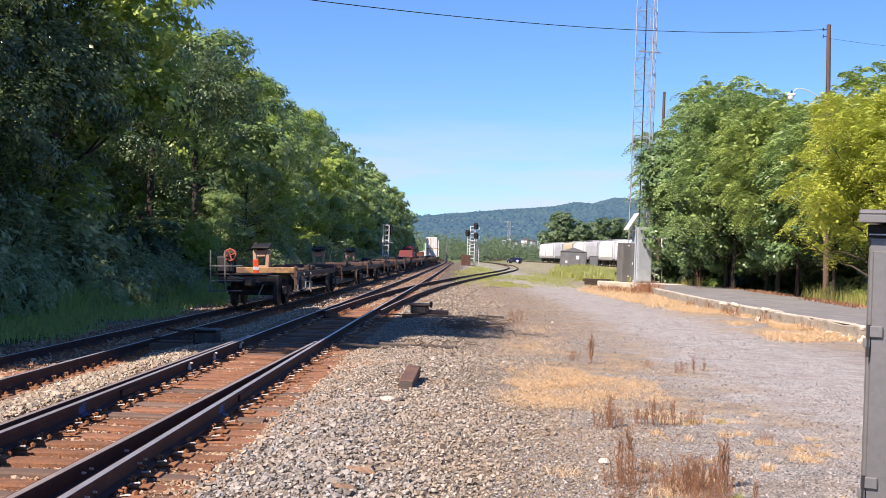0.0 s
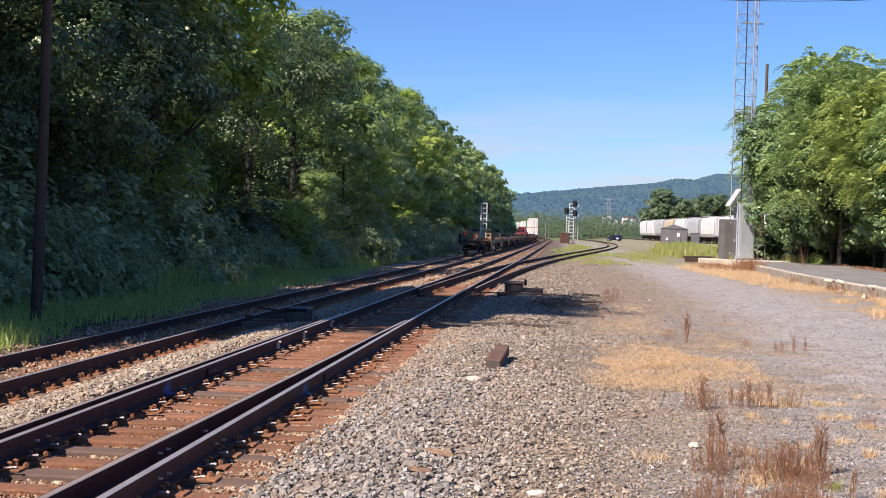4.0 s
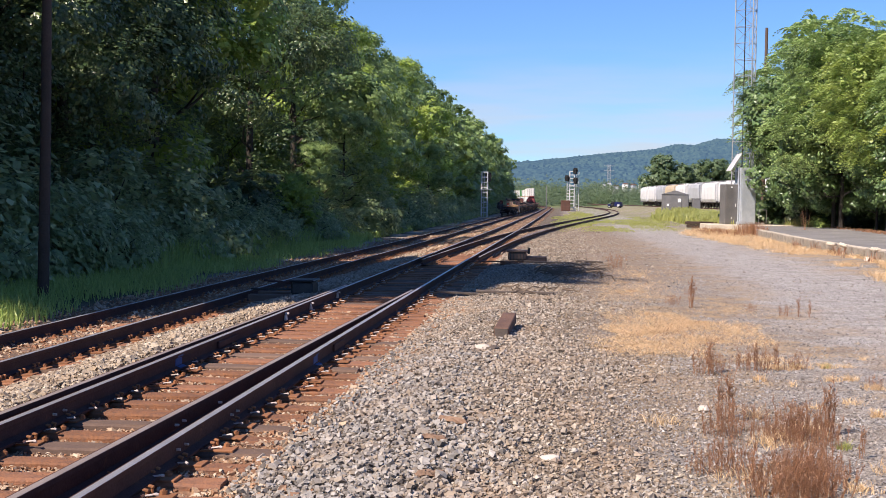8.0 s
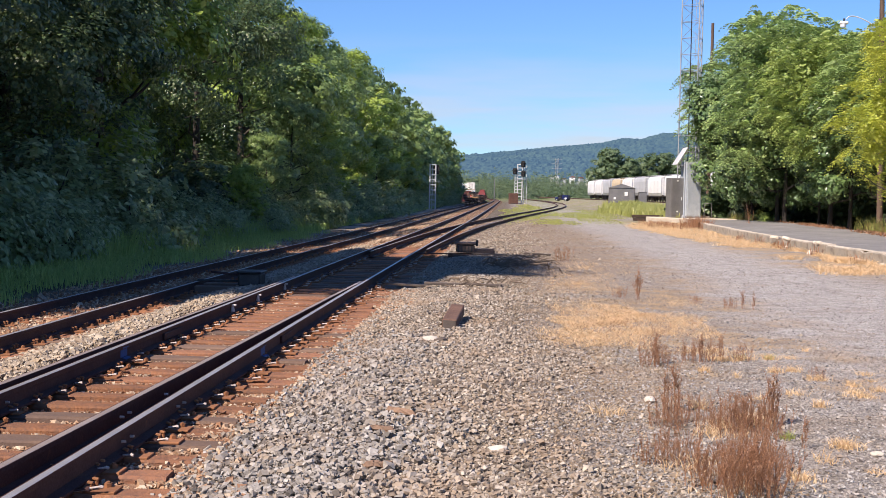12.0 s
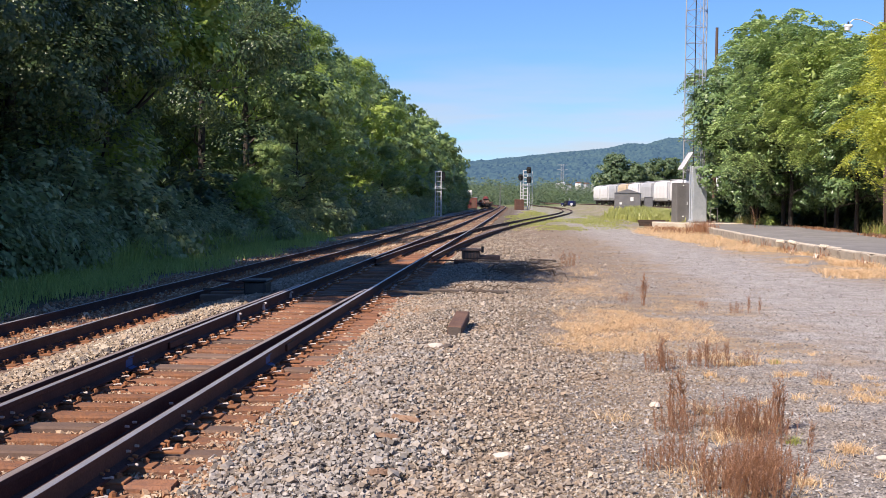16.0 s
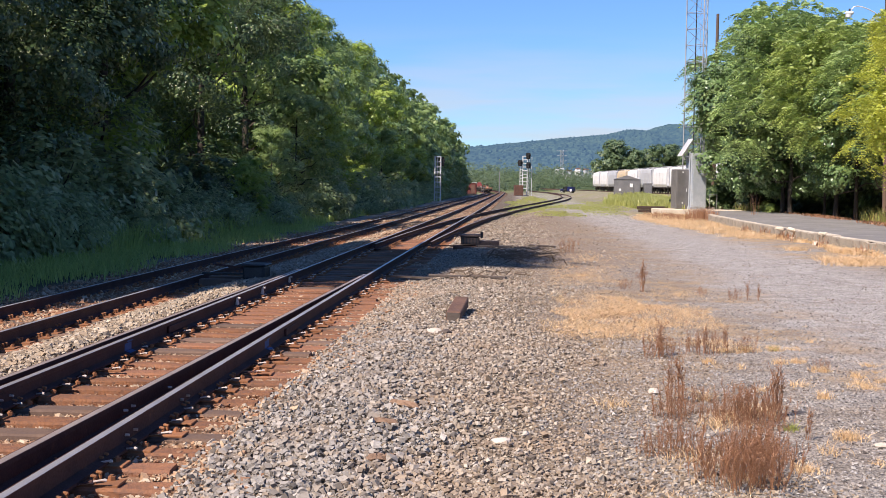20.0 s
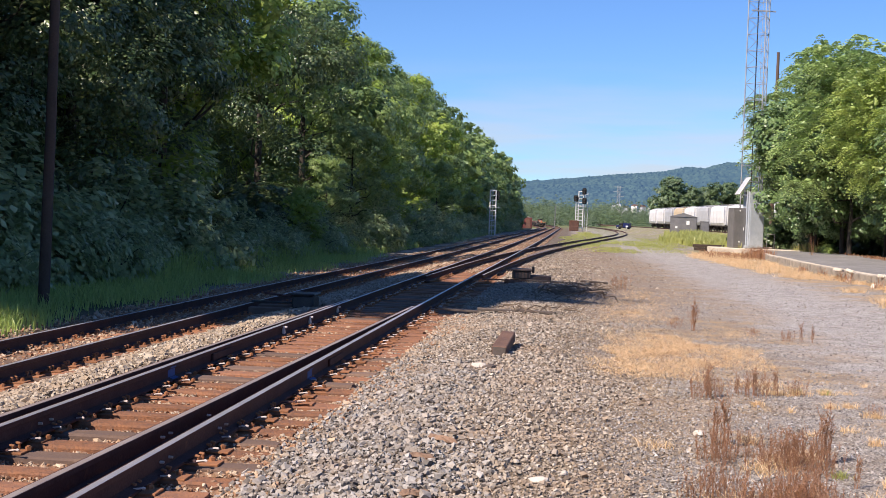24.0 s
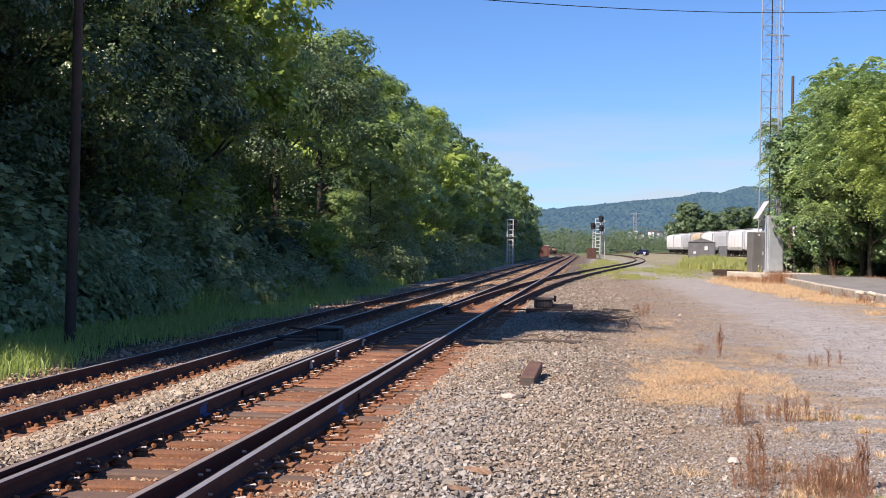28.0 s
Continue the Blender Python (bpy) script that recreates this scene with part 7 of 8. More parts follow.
def loose_things():
    z = float(ground_z(-0.68, 17.2))
    b = thing("wood_block", "short square block of dark sawn timber lying on ballast", "timber", pose(-0.75, 17.1, z + 0.03, 4.0, 1.5, -2.5))
    bm = B()
    box(bm, (0.20, 1.3, 0.15), (0, 0, 0.075), (0, 0, 0), 0.012)
    part("block", bm, MAT["wood_block"], b)
    part("sawn_end", boxes(((0.175, 0.004, 0.125), (0, -0.652, 0.075), (0, 0, 0), 0.0)), MAT["old_wood"], b, "grey weathered end grain")
    for k, (x, y, s, m, nm, lb) in enumerate(((-0.93, 15.0, 0.08, "stone_pale", "stone", "flat pale stone on the ballast"), (-0.80, 14.95, 0.07, "old_wood", "stone", "flat brown stone beside a pale one"), (1.31, 11.05, 0.055, "stone_pale", "stone", "white stone on the gravel"), (2.7, 8.9, 0.04, "stone_pale", "stone", "pale stone on the gravel"), (-0.05, 8.7, 0.05, "stone_pale", "stone", "pale tan stone on the gravel"), (0.12, 9.0, 0.035, "stone_pale", "stone", "pale stone on the gravel"))):
        t = thing(nm, lb, "stone", pose(x, y, float(ground_z(x, y)), 0, 0, k * 50.0))
        bm = B()
        bmesh.ops.create_icosphere(bm, subdivisions=2, radius=1.0)
        for v in bm.verts:
            w = 1 + 0.35 * noise.noise(v.co * 1.3 + Vector((k * 7.0, 0, 0)))
            v.co = Vector((v.co.x * s * 1.5 * w, v.co.y * s * w, v.co.z * s * 0.6 * w + s * 0.42))
        part("stone", bm, MAT[m], t)
    for k, (x, y, ln) in enumerate(((-0.86, 9.95, 0.30), (-0.95, 9.2, 0.2), (-0.83, 7.95, 0.2))):
        t = thing("wood_chip", "splintered piece of reddish wood on the ballast", "wood", pose(x, y, float(ground_z(x, y)) + 0.02, 4, 3, 70 + 20 * k))
        rc = np.random.default_rng(70 + k)
        bm = B()
        box(bm, (0.075, ln, 0.045), (0, 0, 0.03), (0, 8, 0), 0.01, 0.8)
        bmesh.ops.subdivide_edges(bm, edges=[e for e in bm.edges if e.calc_length() > 0.12], cuts=4, use_grid_fill=True)
        for v in bm.verts:
            v.co += Vector((rc.normal(0, 0.006) + 0.02 * math.sin(9 * v.co.y + k), rc.normal(0, 0.01), rc.normal(0, 0.004)))
        box(bm, (0.03, ln * 0.45, 0.03), (0.045, ln * 0.3, 0.03), (4, 10, 14), 0.008, 0.6)
        part("chip", bm, MAT["chip_wood"], t)
    # old boards and debris beside the switch
    s = thing("switch_machine", "rusty brown switch machine bolted to long ties", "switch machine", pose(-1.4, 36.4, -0.04, 0, 0, 2) @ Matrix.Diagonal((0.74, 0.74, 0.95, 1)))
    part("base_timber", boxes(((2.1, 0.26, 0.2), (0.75, -0.3, -0.02), (0, 0, 0), 0.02)), MAT["wood_block"], s)
    part("base_timber", boxes(((1.8, 0.26, 0.2), (0.4, 0.45, -0.02), (0, 0, 0), 0.02)), MAT["wood_block"], s)
    part("motor_case", boxes(((0.75, 0.85, 0.24), (0.2, 0.05, 0.24), (0, 0, 0), 0.04)), MAT["case_brown"], s, "ribbed brown cast case")
    part("lid", boxes(((0.85, 0.95, 0.07), (0.2, 0.05, 0.40), (0, 0, 0), 0.02)), MAT["case_brown"], s)
    for i in range(5):
        part("rib", boxes(((0.04, 0.03, 0.2), (-0.08 + 0.13 * i, -0.39, 0.24))), MAT["dark_metal"], s)
    part("gear_box", boxes(((0.85, 0.6, 0.16), (0.95, 0.05, 0.16), (0, 0, 0), 0.03)), MAT["case_brown"], s)
    part("throw_rod", boxes(((1.8, 0.06, 0.04), (-1.0, 0.05, 0.06), (0, 0, 0), 0.01)), MAT["rust"], s)
    part("crank", boxes(((0.10, 0.10, 0.2), (0.66, -0.1, 0.42), (0, 0, 20), 0.02)), MAT["dark_metal"], s)
    m = thing("switch_machine", "dark steel switch machine between the two tracks", "switch machine", pose(-5.34, 25.2, -0.26, 0, 0, 0) @ Matrix.Scale(0.84, 4))
    part("case", boxes(((0.55, 0.75, 0.34), (0, 0, 0.26), (0, 0, 0), 0.05)), MAT["dark_metal"], m)
    part("lid", boxes(((0.62, 0.82, 0.05), (0, 0, 0.45), (0, 0, 0), 0.02)), MAT["dark_metal"], m)
    part("throw_rod", boxes(((1.2, 0.07, 0.05), (-0.8, 0.1, 0.2), (0, 0, 0), 0.01)), MAT["dark_metal"], m)
    part("crank_arm", boxes(((0.7, 0.05, 0.05), (-0.6, -0.35, 0.42), (0, 6, 10), 0.01)), MAT["rail_side"], m)
    part("timber", boxes(((2.0, 0.25, 0.18), (-0.3, 0.5, 0.02), (0, 0, 0), 0.02)), MAT["tie_dark"], m)
    part("timber", boxes(((2.0, 0.25, 0.18), (-0.3, -0.5, 0.02), (0, 0, 0), 0.02)), MAT["tie_dark"], m)
    rng = np.random.default_rng(61)
    for k in range(50):
        x, y = (rng.normal(0.25, 0.5), rng.normal(30.6, 1.1)) if k < 42 else (rng.uniform(-1.9, 0.4), rng.uniform(23.6, 25.4))
        ln = rng.uniform(0.3, 1.15)
        st = np.linspace(-0.5, 0.5, 6)[:, None]
        az = rng.normal(0.1, 0.6)
        bend = rng.normal(0, 0.05, (6, 3))
        pts = st * ln * np.array([math.cos(az), math.sin(az), rng.normal(0, 0.10)]) + bend
        pts[:, 2] += 0.03 + rng.random() * 0.05 * (k < 42) - pts[:, 2].min() * 0.8
        v, f = tube(pts, rng.uniform(0.007, 0.02) * np.linspace(1.1, 0.5, 6), 6)
        t = thing("branch", "dead grey-brown branch lying on the ballast", "branch", pose(x, y, float(ground_z(x, y))), group="dead branches beside the track")
        part("stick", fast_mesh("stick", v, f, MAT["twig"]), None, t)
    for k, (x, y, ln, az) in enumerate(((-1.75, 24.9, 1.5, -4), (-1.2, 24.2, 0.9, 6), (-0.45, 24.0, 0.7, -8), (-0.3, 35.9, 1.5, 2), (0.9, 36.4, 0.8, -5))):
        t = thing("plank", "old brown plank lying on the ballast", "plank", pose(x, y, float(ground_z(x, y)) + 0.03, 0, 2, az))
        part("plank", boxes(((ln, 0.17, 0.05), (0, 0, 0.02), (0, 0, 0), 0.01)), MAT["old_wood"], t)
    st = thing("timber_stack", "low stack of dark timbers beside the slab", "timber stack", pose(10.5, 91.5, 0.0, 0, 0, 3))
    for i in range(3):
        for j in range(2):
            part("timber", boxes(((2.3, 0.25, 0.22), (0.1 * i - 0.1 * j, 0.28 * i, 0.12 + 0.235 * j), (0, 0, 2.0 * i - 3), 0.02)), MAT["pole_dark"], st)


radio_tower()
equipment_shed()
signal_bungalow()
signal_mast(-9.3, 150, -0.35, 5.6, ((0.42, 5.0),), "silver lattice railway signal beside the wood", -1)
signal_mast(2.15, 226, 0.0, 7.3, ((0.45, 7.35), (0.5, 5.6), (-0.75, 6.0)), "silver railway signal with black round-backed heads", 1)
rusty_boxes()
YARD_CARS = (("white", 296), ("white", 282.5), ("grey", 269), ("tan", 255.5), ("white", 242), ("grey", 228.5), ("white", 215), ("white", 201.5), ("grey", 188), ("white", 174.5))
for n, (tone, yy) in enumerate(YARD_CARS):
    hopper_car(n, MAT["hopper_" + tone], yy, {"white": "white", "grey": "grey", "tan": "faded tan"}[tone] + " covered hopper car parked in the yard")
utility_truck()
platform()
poles()
trackside_cabinet()
loose_things()


# ---- distance ----
def far_woods():
    rng = np.random.default_rng(91)
    # round trees behind the parked cars
    g = "round trees behind the yard"
    for k, (x, y, h, r) in enumerate(((29.8, 348, 13.2, 6.6), (42.6, 350, 12.6, 7.2), (35.5, 356, 9.5, 5.5), (52.5, 352, 12.5, 7.5), (66, 350, 13, 8))):
        t = leafy_tree("round dark green tree beyond the parked cars", h, r, 0.3, 420, 24, 0.30, MAT["leaf_far"], 400 + k, 1.0, 0.3, 24, group=g)
        place(t, x, y, 0)
    # a belt of low woods, in three depths
    for k, (y0, y1, x0, x1, h, n, size) in enumerate(((430, 560, -50, 60, 5.0, 240, 0.2), (600, 800, -80, 130, 10.5, 420, 0.36), (900, 1300, -130, 260, 19, 560, 0.6))):
        out = []
        for _ in range(n):
            x, y = rng.uniform(x0, x1), rng.uniform(y0, y1)
            tone = math.sin(x * 0.07 + k) + math.sin(y * 0.05 + 2 * k) + rng.normal(0, 0.8) > 0.5
            hh = h * rng.uniform(0.55, 1.15)
            rr = hh * rng.uniform(0.35, 1.0)
            m = 26
            d = rng.normal(size=(m, 3))
            d /= np.linalg.norm(d, axis=1)[:, None]
            d[:, 2] = np.abs(d[:, 2])
            out.append(np.c_[np.array([x, y, -0.3]) + d * rng.uniform(0.85, 1.05, (m, 1)) * np.array([rr, rr, hh]), d, np.full(m, tone)])
        ctr = np.concatenate(out)
        for tone, mat, label in ((0, "leaf_hazed", "low green woods across the valley floor, paled for haze"), (1, "leaf_far", "darker green woods across the valley floor")):
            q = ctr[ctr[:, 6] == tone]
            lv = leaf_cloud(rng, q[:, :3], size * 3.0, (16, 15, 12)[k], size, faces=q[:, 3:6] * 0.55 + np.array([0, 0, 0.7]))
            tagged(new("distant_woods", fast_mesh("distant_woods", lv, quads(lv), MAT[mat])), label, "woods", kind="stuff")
    # houses in the valley and a power pylon
    for k, (x, y, w, hh) in enumerate(((36.0, 1010, 3.0, 1.5), (40.5, 1020, 2.4, 1.4), (60.0, 1015, 3.4, 1.6), (65, 990, 2.4, 1.3), (47, 1030, 2.2, 1.3), (53, 1000, 3.2, 1.5), (72, 1010, 3.0, 1.4), (79, 1025, 2.4, 1.3), (44, 985, 2.0, 1.2))):
        t = thing("house", "distant white house among the trees", "house", pose(x, y, 13.2 + 1.3 * ((k * 3) % 4) / 3, 0, 0, 12 * k))
        part("wall", boxes(((w, 5, hh + 13), (0, 0, hh / 2 - 6.5))), MAT["hopper_white" if k % 2 else "hopper_grey"], t)
        bm = B()
        v = [bm.verts.new(p) for p in ((-w / 2 - 0.3, -2.8, hh), (w / 2 + 0.3, -2.8, hh), (w / 2 + 0.3, 2.8, hh), (-w / 2 - 0.3, 2.8, hh), (-w / 2 - 0.3, 0, hh + 1.1), (w / 2 + 0.3, 0, hh + 1.1))]
        for f in ((0, 1, 5, 4), (2, 3, 4, 5), (0, 4, 3), (1, 2, 5), (0, 3, 2, 1)):
            bm.faces.new([v[i] for i in f])
        part("roof", bm, MAT["rust" if k % 3 == 2 else "hopper_grey"], t)
    t = thing("power_pylon", "distant thin lattice power pylon", "pylon", pose(46.5, 1180, 0))
    b = B()
    for a in lattice_mast(b, 3.0, 37, 3.2, 0.16, 0.09, 4):
        part("leg", a, MAT["lattice"], t)
    part("bracing", b, MAT["lattice"], t)
    for z in (27, 31.5, 36):
        part("cross_arm", boxes(((10, 0.3, 0.3), (0, 0, z))), MAT["lattice"], t)


def ridge():
    """The long wooded hill on the skyline."""
    k = Nodes("far_hill_forest_haze")
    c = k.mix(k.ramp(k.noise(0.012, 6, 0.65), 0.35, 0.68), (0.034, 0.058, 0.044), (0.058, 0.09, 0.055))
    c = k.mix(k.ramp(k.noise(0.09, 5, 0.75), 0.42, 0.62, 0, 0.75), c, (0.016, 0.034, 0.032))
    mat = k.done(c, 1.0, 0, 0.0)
    # faint blue glow stands in for haze over the distant hill
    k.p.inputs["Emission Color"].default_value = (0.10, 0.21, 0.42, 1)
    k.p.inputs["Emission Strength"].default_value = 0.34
    xs, us = np.r_[np.arange(-1500, -300, 12.0), np.arange(-300, 900, 4.0), np.arange(900, 2200, 12.0)], np.linspace(0, 1, 110)
    xx, uu = np.meshgrid(xs, us)
    top = np.interp(xx, [-1500, -700, -84, 21, 89, 143, 178, 219, 252, 288, 308, 329, 356, 450, 700, 1200, 2200], [60, 68, 76, 89, 97, 101, 105, 115, 112, 125, 128, 125, 128, 128, 118, 122, 90])
    zz = top * np.sin(uu * math.pi / 2) ** 0.85
    rng = np.random.default_rng(17)
    zz = zz + rng.normal(0, 1.3, zz.shape) + 1.0 * np.sin(xx * 0.021 + 5 * uu) * uu * (1 - uu) * 4
    yy = 1500 + 1000 * uu + rng.normal(0, 2, uu.shape)
    n, m = xx.shape
    idx = np.arange(n * m).reshape(n, m)
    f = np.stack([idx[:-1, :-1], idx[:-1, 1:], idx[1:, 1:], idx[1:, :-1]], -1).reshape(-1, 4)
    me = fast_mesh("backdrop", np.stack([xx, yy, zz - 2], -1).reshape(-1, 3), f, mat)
    tagged(new("backdrop", me), "long wooded green ridge on the skyline, with added blue haze", "hill", kind="structure")


far_woods()
ridge()


# ---- the train ----
TAIL_START, TRAIN_SPEED, TRAIN_SLOWING = 41.3, 14.75, 0.06


def spine_car(kind, first=False, raised=()):
    """One low container platform: a spine, side ledges, end posts and a truck."""
    L = 15.0
    t = thing("flat_car", {0: "empty brown intermodal flat car with end posts", 1: "intermodal flat car carrying stacked white containers", 2: "intermodal flat car carrying stacked green and white containers", 3: "intermodal flat car carrying low red machinery"}[kind] if not first else "last empty brown flat car with an orange marker flag", "railway car", group="cars of the departing train")
    part("spine", boxes(((0.9, L - 0.6, 0.42), (0, 0, 0.92), (0, 0, 0), 0.03)), MAT["truck_iron"], t)
    for s in (-1, 1):
        part("side_sill", boxes(((0.10, L - 2.2, 0.2), (s * 1.30, 0.2, 1.10), (0, 0, 0), 0.02)), MAT["truck_iron"], t)
        for j in range(5):
            part("side_bracket", boxes(((0.4, 0.16, 0.22), (s * 1.05, -4.6 + 2.3 * j, 0.98), (0, s * -22, 0), 0.01)), MAT["truck_iron"], t)
    part("deck_plate", boxes(((1.7, L - 2.4, 0.06), (0, 0.2, 1.20), (0, 0, 0), 0.02)), MAT["car_yellow" if first else "car_brown"], t)
    for q in (-1, 1):
        part("bolster", boxes(((2.75, 0.5, 0.22), (0, q * (L / 2 - 1.5), 1.24), (0, 0, 0), 0.03)), MAT["car_yellow" if (first and q < 0) else "car_brown"], t)
    yy, sx = -L / 2 + 1.6, 0.1
    if raised:
        for dy in raised:
            st = part("trailer_stanchion", boxes(((0.56, 0.2, 0.12), (sx, yy + dy, 1.92), (0, 0, 0), 0.02)), MAT["car_orange"], t, "faded orange-brown upright trailer stanchion")
            part("cross_tie", boxes(((0.36, 0.18, 0.2), (sx, yy + dy, 1.80), (0, 0, 0), 0.04), ((0.36, 0.14, 0.14), (sx, yy + dy, 1.34), (0, 0, 0), 0.02)), MAT["car_orange"], st)
            for s in (-0.22, 0.22):
                part("upright", boxes(((0.13, 0.2, 0.74), (sx + s, yy + dy, 1.57), (0, s * 18, 0), 0.02)), MAT["car_orange"], st)
                part("brace", boxes(((0.08, 0.7, 0.08), (sx + s, yy + dy + 0.36, 1.5), (-50, 0, 0), 0.01)), MAT["car_orange"], st)
            part("hitch_plate", boxes(((0.66, 0.55, 0.08), (sx, yy + dy, 2.10), (14, 0, 0), 0.03), ((0.3, 0.3, 0.14), (sx, yy + dy, 2.02)), ((0.14, 0.2, 0.1), (sx - 0.24, yy + dy + 0.2, 2.18), (20, 0, 0), 0.02)), MAT["black"], t, "black fifth-wheel plate")
    else:
        part("trailer_stanchion", boxes(((0.75, 1.3, 0.22), (0.1, yy, 1.36), (4, 0, 0), 0.04)), MAT["car_brown"], t, "trailer stanchion folded flat on the deck")
        part("hitch_plate", boxes(((0.7, 0.6, 0.12), (0.1, yy - 0.2, 1.52), (6, 0, 0), 0.04)), MAT["black"], t, "black fifth-wheel plate")
    bm = B()
    rod(bm, (-0.9, yy - 0.2, 1.25), (-0.9, yy - 0.2, 1.75), 0.05, 0.05, 6)
    part("guide_post", bm, MAT["car_orange"], t)
    part("equipment_box", boxes(((0.4, 0.7, 0.2), (0.9, 1.0, 1.28), (0, 0, 0), 0.05), ((0.12, 0.2, 0.3), (1.15, -1.2, 1.3), (0, 0, 0), 0.03)), MAT["truck_iron"], t)
    part("ladder", boxes(((0.05, 0.05, 0.9), (1.42, -L / 2 + 0.7, 0.95)), ((0.05, 0.05, 0.9), (1.42, -L / 2 + 1.1, 0.95)), ((0.05, 0.45, 0.04), (1.42, -L / 2 + 0.9, 0.7)), ((0.05, 0.45, 0.04), (1.42, -L / 2 + 0.9, 1.0)), ((0.05, 0.45, 0.04), (1.42, -L / 2 + 0.9, 1.3))), MAT["car_brown"], t)
    truck_bogie(t, -L / 2 + 1.9)
    part("coupler", boxes(((0.28, 0.8, 0.28), (0, -L / 2 - 0.1, 0.85), (0, 0, 0), 0.04)), MAT["truck_iron"], t)
    if first:
        part("end_platform", boxes(((1.9, 0.9, 0.06), (-0.4, -L / 2 + 0.55, 1.12), (0, 0, 0), 0.01)), MAT["truck_iron"], t)
        for x in (-1.4, -0.9):
            bm = B()
            rod(bm, (x, -L / 2 + 0.1, 0.5), (x, -L / 2 + 0.1, 1.95), 0.025, 0.025, 6)
            part("grab_post", bm, MAT["grab_grey"], t)
        for z in (0.55, 0.9, 1.4):
            bm = B()
            rod(bm, (-1.45, -L / 2 + 0.1, z), (-0.3, -L / 2 + 0.1, z), 0.022, 0.022, 6)
            part("grab_iron", bm, MAT["grab_grey"], t)
        ring = np.array([(-0.75 + 0.2 * math.cos(a), -L / 2 + 0.22, 1.78 + 0.2 * math.sin(a)) for a in np.linspace(0, 2 * math.pi, 17)])
        v, f = tube(ring, np.full(17, 0.035), 6)
        wheel = part("brake_wheel", fast_mesh("brake_wheel", v, f, MAT["wheel_orange"], True), None, t, "orange-red hand brake wheel")
        for a in (0.3, 1.87, 3.44, 5.01):
            bm = B()
            rod(bm, (-0.75, -L / 2 + 0.24, 1.78), (-0.75 + 0.2 * math.cos(a), -L / 2 + 0.22, 1.78 + 0.2 * math.sin(a)), 0.03, 0.025, 6)
            part("spoke", bm, MAT["wheel_orange"], wheel)
        part("end_beam", boxes(((2.1, 0.2, 0.26), (-0.1, -L / 2 + 0.25, 0.96), (0, 0, 0), 0.03)), MAT["truck_iron"], t)
        part("gear_housing", boxes(((0.6, 0.5, 0.6), (-0.95, -L / 2 + 0.5, 1.45), (0, 0, 0), 0.06)), MAT["dark_metal"], t)
        bm = B()
        rod(bm, (-0.7, -2.2, 0.62), (0.7, -2.2, 0.62), 0.22, 0.22, 14)
        part("air_reservoir", bm, MAT["truck_iron"], t)
        for q, z in ((-5.0, 0.9), (-3.4, 0.8)):
            bm = B()
            rod(bm, (1.39, q, z), (1.39, q + 1.3, z - 0.05), 0.03, 0.03, 6)
            rod(bm, (1.39, q + 1.3, z - 0.05), (1.36, q + 1.3, z - 0.45), 0.03, 0.03, 6)
            part("side_pipe", bm, MAT["grab_grey"], t)
        for q in (-5.9, -4.4, -2.6):
            part("step_bracket", boxes(((0.06, 0.07, 0.62), (1.40, q, 0.82), (0, 4, 0), 0.01), ((0.2, 0.3, 0.04), (1.34, q + 0.1, 0.52))), MAT["grab_grey"], t)
        part("valve_box", boxes(((0.35, 0.5, 0.4), (1.15, -4.2, 0.7), (0, 0, 0), 0.04)), MAT["dark_metal"], t)
        part("brake_box", boxes(((0.4, 0.3, 0.42), (-0.75, -L / 2 + 0.5, 1.72), (0, 0, 0), 0.05)), MAT["truck_iron"], t)
        part("brake_stand", boxes(((0.3, 0.2, 1.0), (-0.75, -L / 2 + 0.5, 1.45), (0, 0, 0), 0.04)), MAT["black"], t)
        part("marker_flag", boxes(((0.2, 0.03, 0.62), (0.08, -L / 2 + 0.55, 1.32), (8, 0, 4), 0.01)), MAT["orange"], t, "bright orange-red marker flag")
        part("flag_band", boxes(((0.205, 0.036, 0.12), (0.08, -L / 2 + 0.55, 1.32), (8, 0, 4), 0.004)), MAT["white"], t, "pale band on the flag")
        part("brake_hose", boxes(((0.045, 0.045, 0.5), (0.35, -L / 2 - 0.1, 0.55), (0, 25, 0), 0.02)), MAT["grab_grey"], t, "pale hanging brake hose")
        part("cut_lever", boxes(((1.1, 0.03, 0.03), (-0.2, -L / 2 - 0.02, 0.95), (0, 12, 0), 0.01)), MAT["grab_grey"], t)
    if kind == 3:
        part("machine_body", boxes(((1.9, 4.2, 1.0), (0, -3.2, 1.9), (0, 0, 0), 0.12, 0.9)), MAT["machine_red"], t, "red steel machine body")
        part("machine_cab", boxes(((1.5, 1.3, 1.1), (0.1, -1.2, 2.4), (0, 0, 0), 0.15, 0.85)), MAT["machine_red"], t, "red machine cab")
        for q in (-4.6, -1.8):
            bm = B()
            disc(bm, (0, q, 1.55), (1, 0, 0), 0.42, 2.1, 16)
            part("roller", bm, MAT["dark_metal"], t)
    elif kind:
        part("orange_band", boxes(((2.52, 12.3, 0.22), (0, 0.2, 3.30), (0, 0, 0), 0.01)), MAT["car_orange"], t, "orange band between the two boxes")
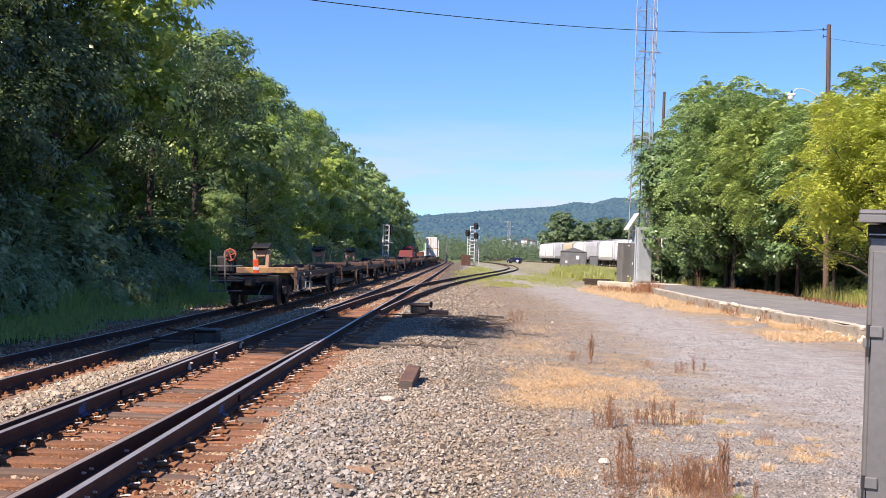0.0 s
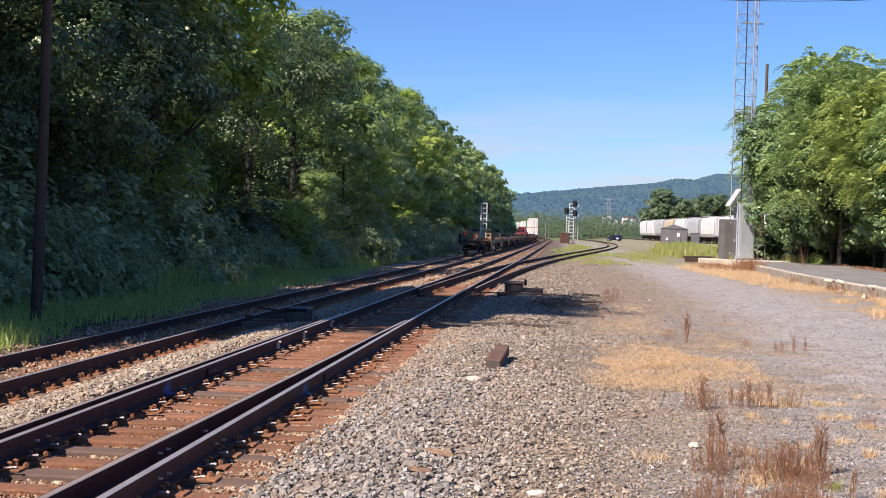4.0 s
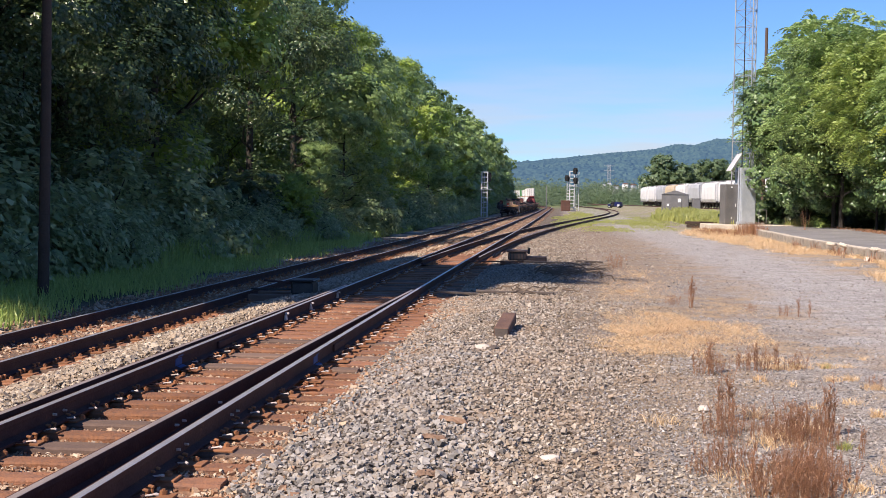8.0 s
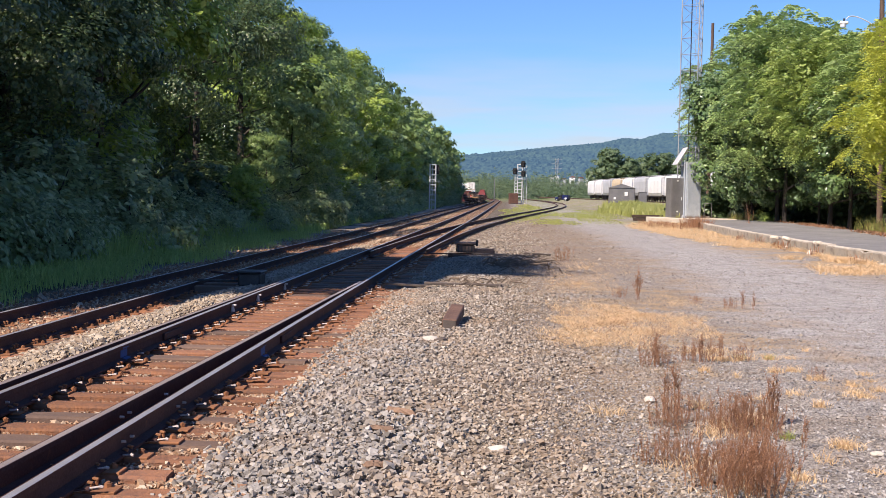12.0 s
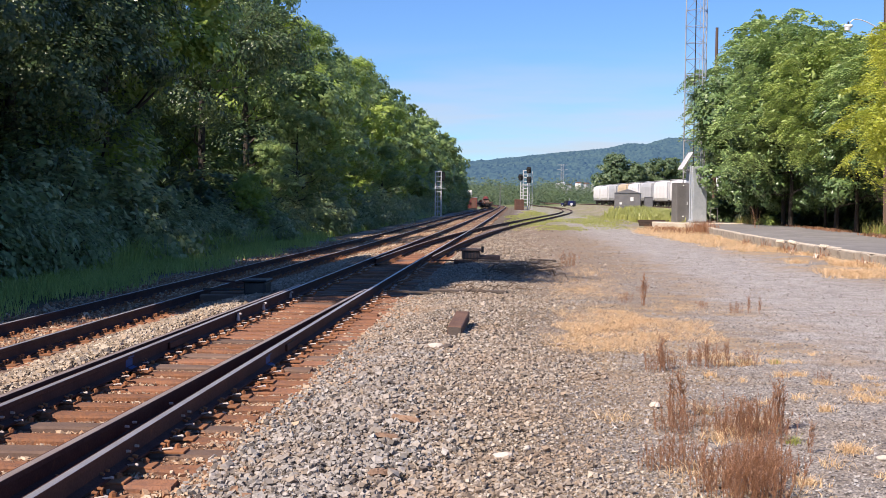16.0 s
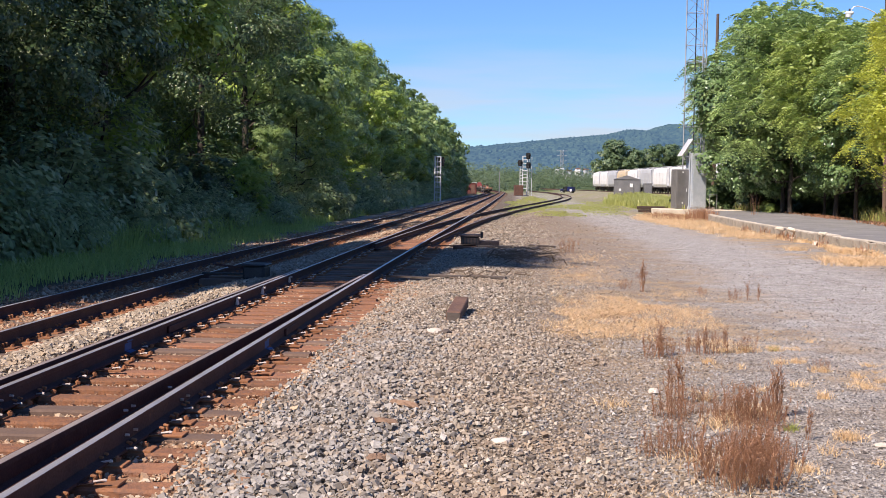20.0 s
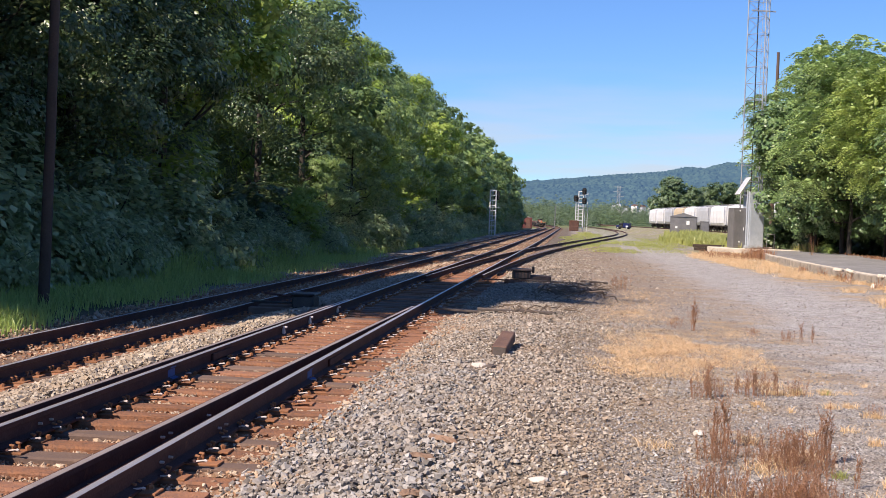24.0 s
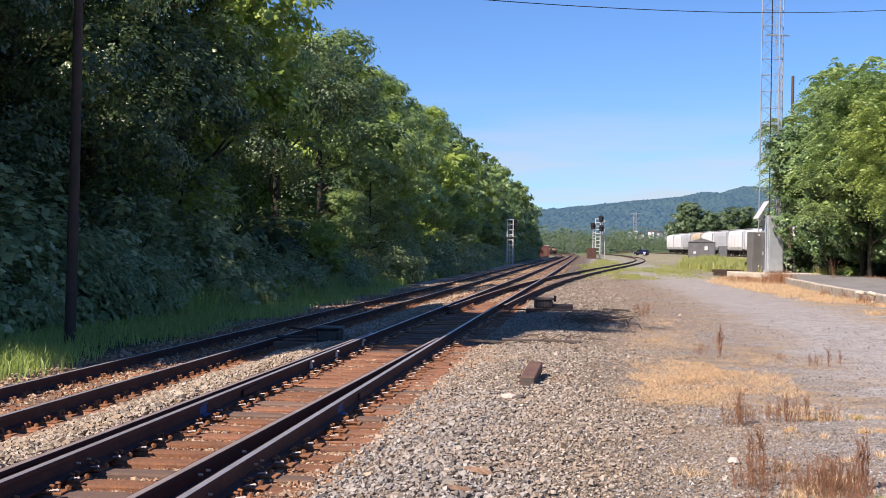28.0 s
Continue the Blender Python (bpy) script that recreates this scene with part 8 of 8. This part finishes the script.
        for lvl in (0, 1):
            bm = B()
            corrugated_box(bm, 2.44, 12.2, 2.44, (0, 0.2, 0.84 + 2.5 * lvl), 40, 0.03)
            c = part("container", bm, MAT["box_green" if kind == 2 and lvl == 1 else "box_white"], t)
            for s in (-0.6, 0.6):
                part("container_door", boxes(((1.1, 0.05, 2.25), (s, -5.955, 2.07 + 2.5 * lvl), (0, 0, 0), 0.01)), MAT["box_white"], c)
            for s in (-0.9, -0.3, 0.3, 0.9):
                bm = B()
                rod(bm, (s, -6.0, 0.97 + 2.5 * lvl), (s, -6.0, 3.17 + 2.5 * lvl), 0.025, 0.025, 6)
                part("lock_bar", bm, MAT["rust"], c)
    return t


def build_train():
    """The cars in order from the tail, with each one's distance ahead of the tail."""
    load = {7: 3, 15: 1, 18: 2, 21: 1, 24: 2}
    base = {k: None for k in (0, 1, 2, 3)}
    cars = []
    for i in range(27):
        kind = load.get(i, 0)
        if i == 0:
            car = spine_car(0, True, (0.0,))
        elif i in (1, 2):
            car = spine_car(0, False, ((1.1,), (2.2,))[i - 1])
        elif base[kind] is None:
            car = base[kind] = spine_car(kind)
        else:
            car = copy_thing(base[kind], Matrix())
        cars.append((car, 7.5 + 15.25 * i))
    return cars


LINE_Y = np.arange(-60, 900, 1.0)
LINE_S = np.r_[0, np.cumsum(np.hypot(1.0, np.diff(main_x(LINE_Y))))]
S_ZERO = float(np.interp(0.0, LINE_Y, LINE_S))


def on_line(s):
    y = float(np.interp(s + S_ZERO, LINE_S, LINE_Y))
    return float(main_x(y)), y


def car_pose(s):
    (x0, y0), (x1, y1) = on_line(s - 5.5), on_line(s + 5.5)
    yaw = -math.degrees(math.atan2(x1 - x0, y1 - y0))
    return pose((x0 + x1) / 2, (y0 + y1) / 2, -0.165, 0, -2.0, yaw)


TRAIN = build_train()


def motions():
    for car, ahead in TRAIN:
        walk(car, [(t, car_pose(TAIL_START + TRAIN_SPEED * t - TRAIN_SLOWING * t * t + ahead)) for t in range(0, 29)])


motions()
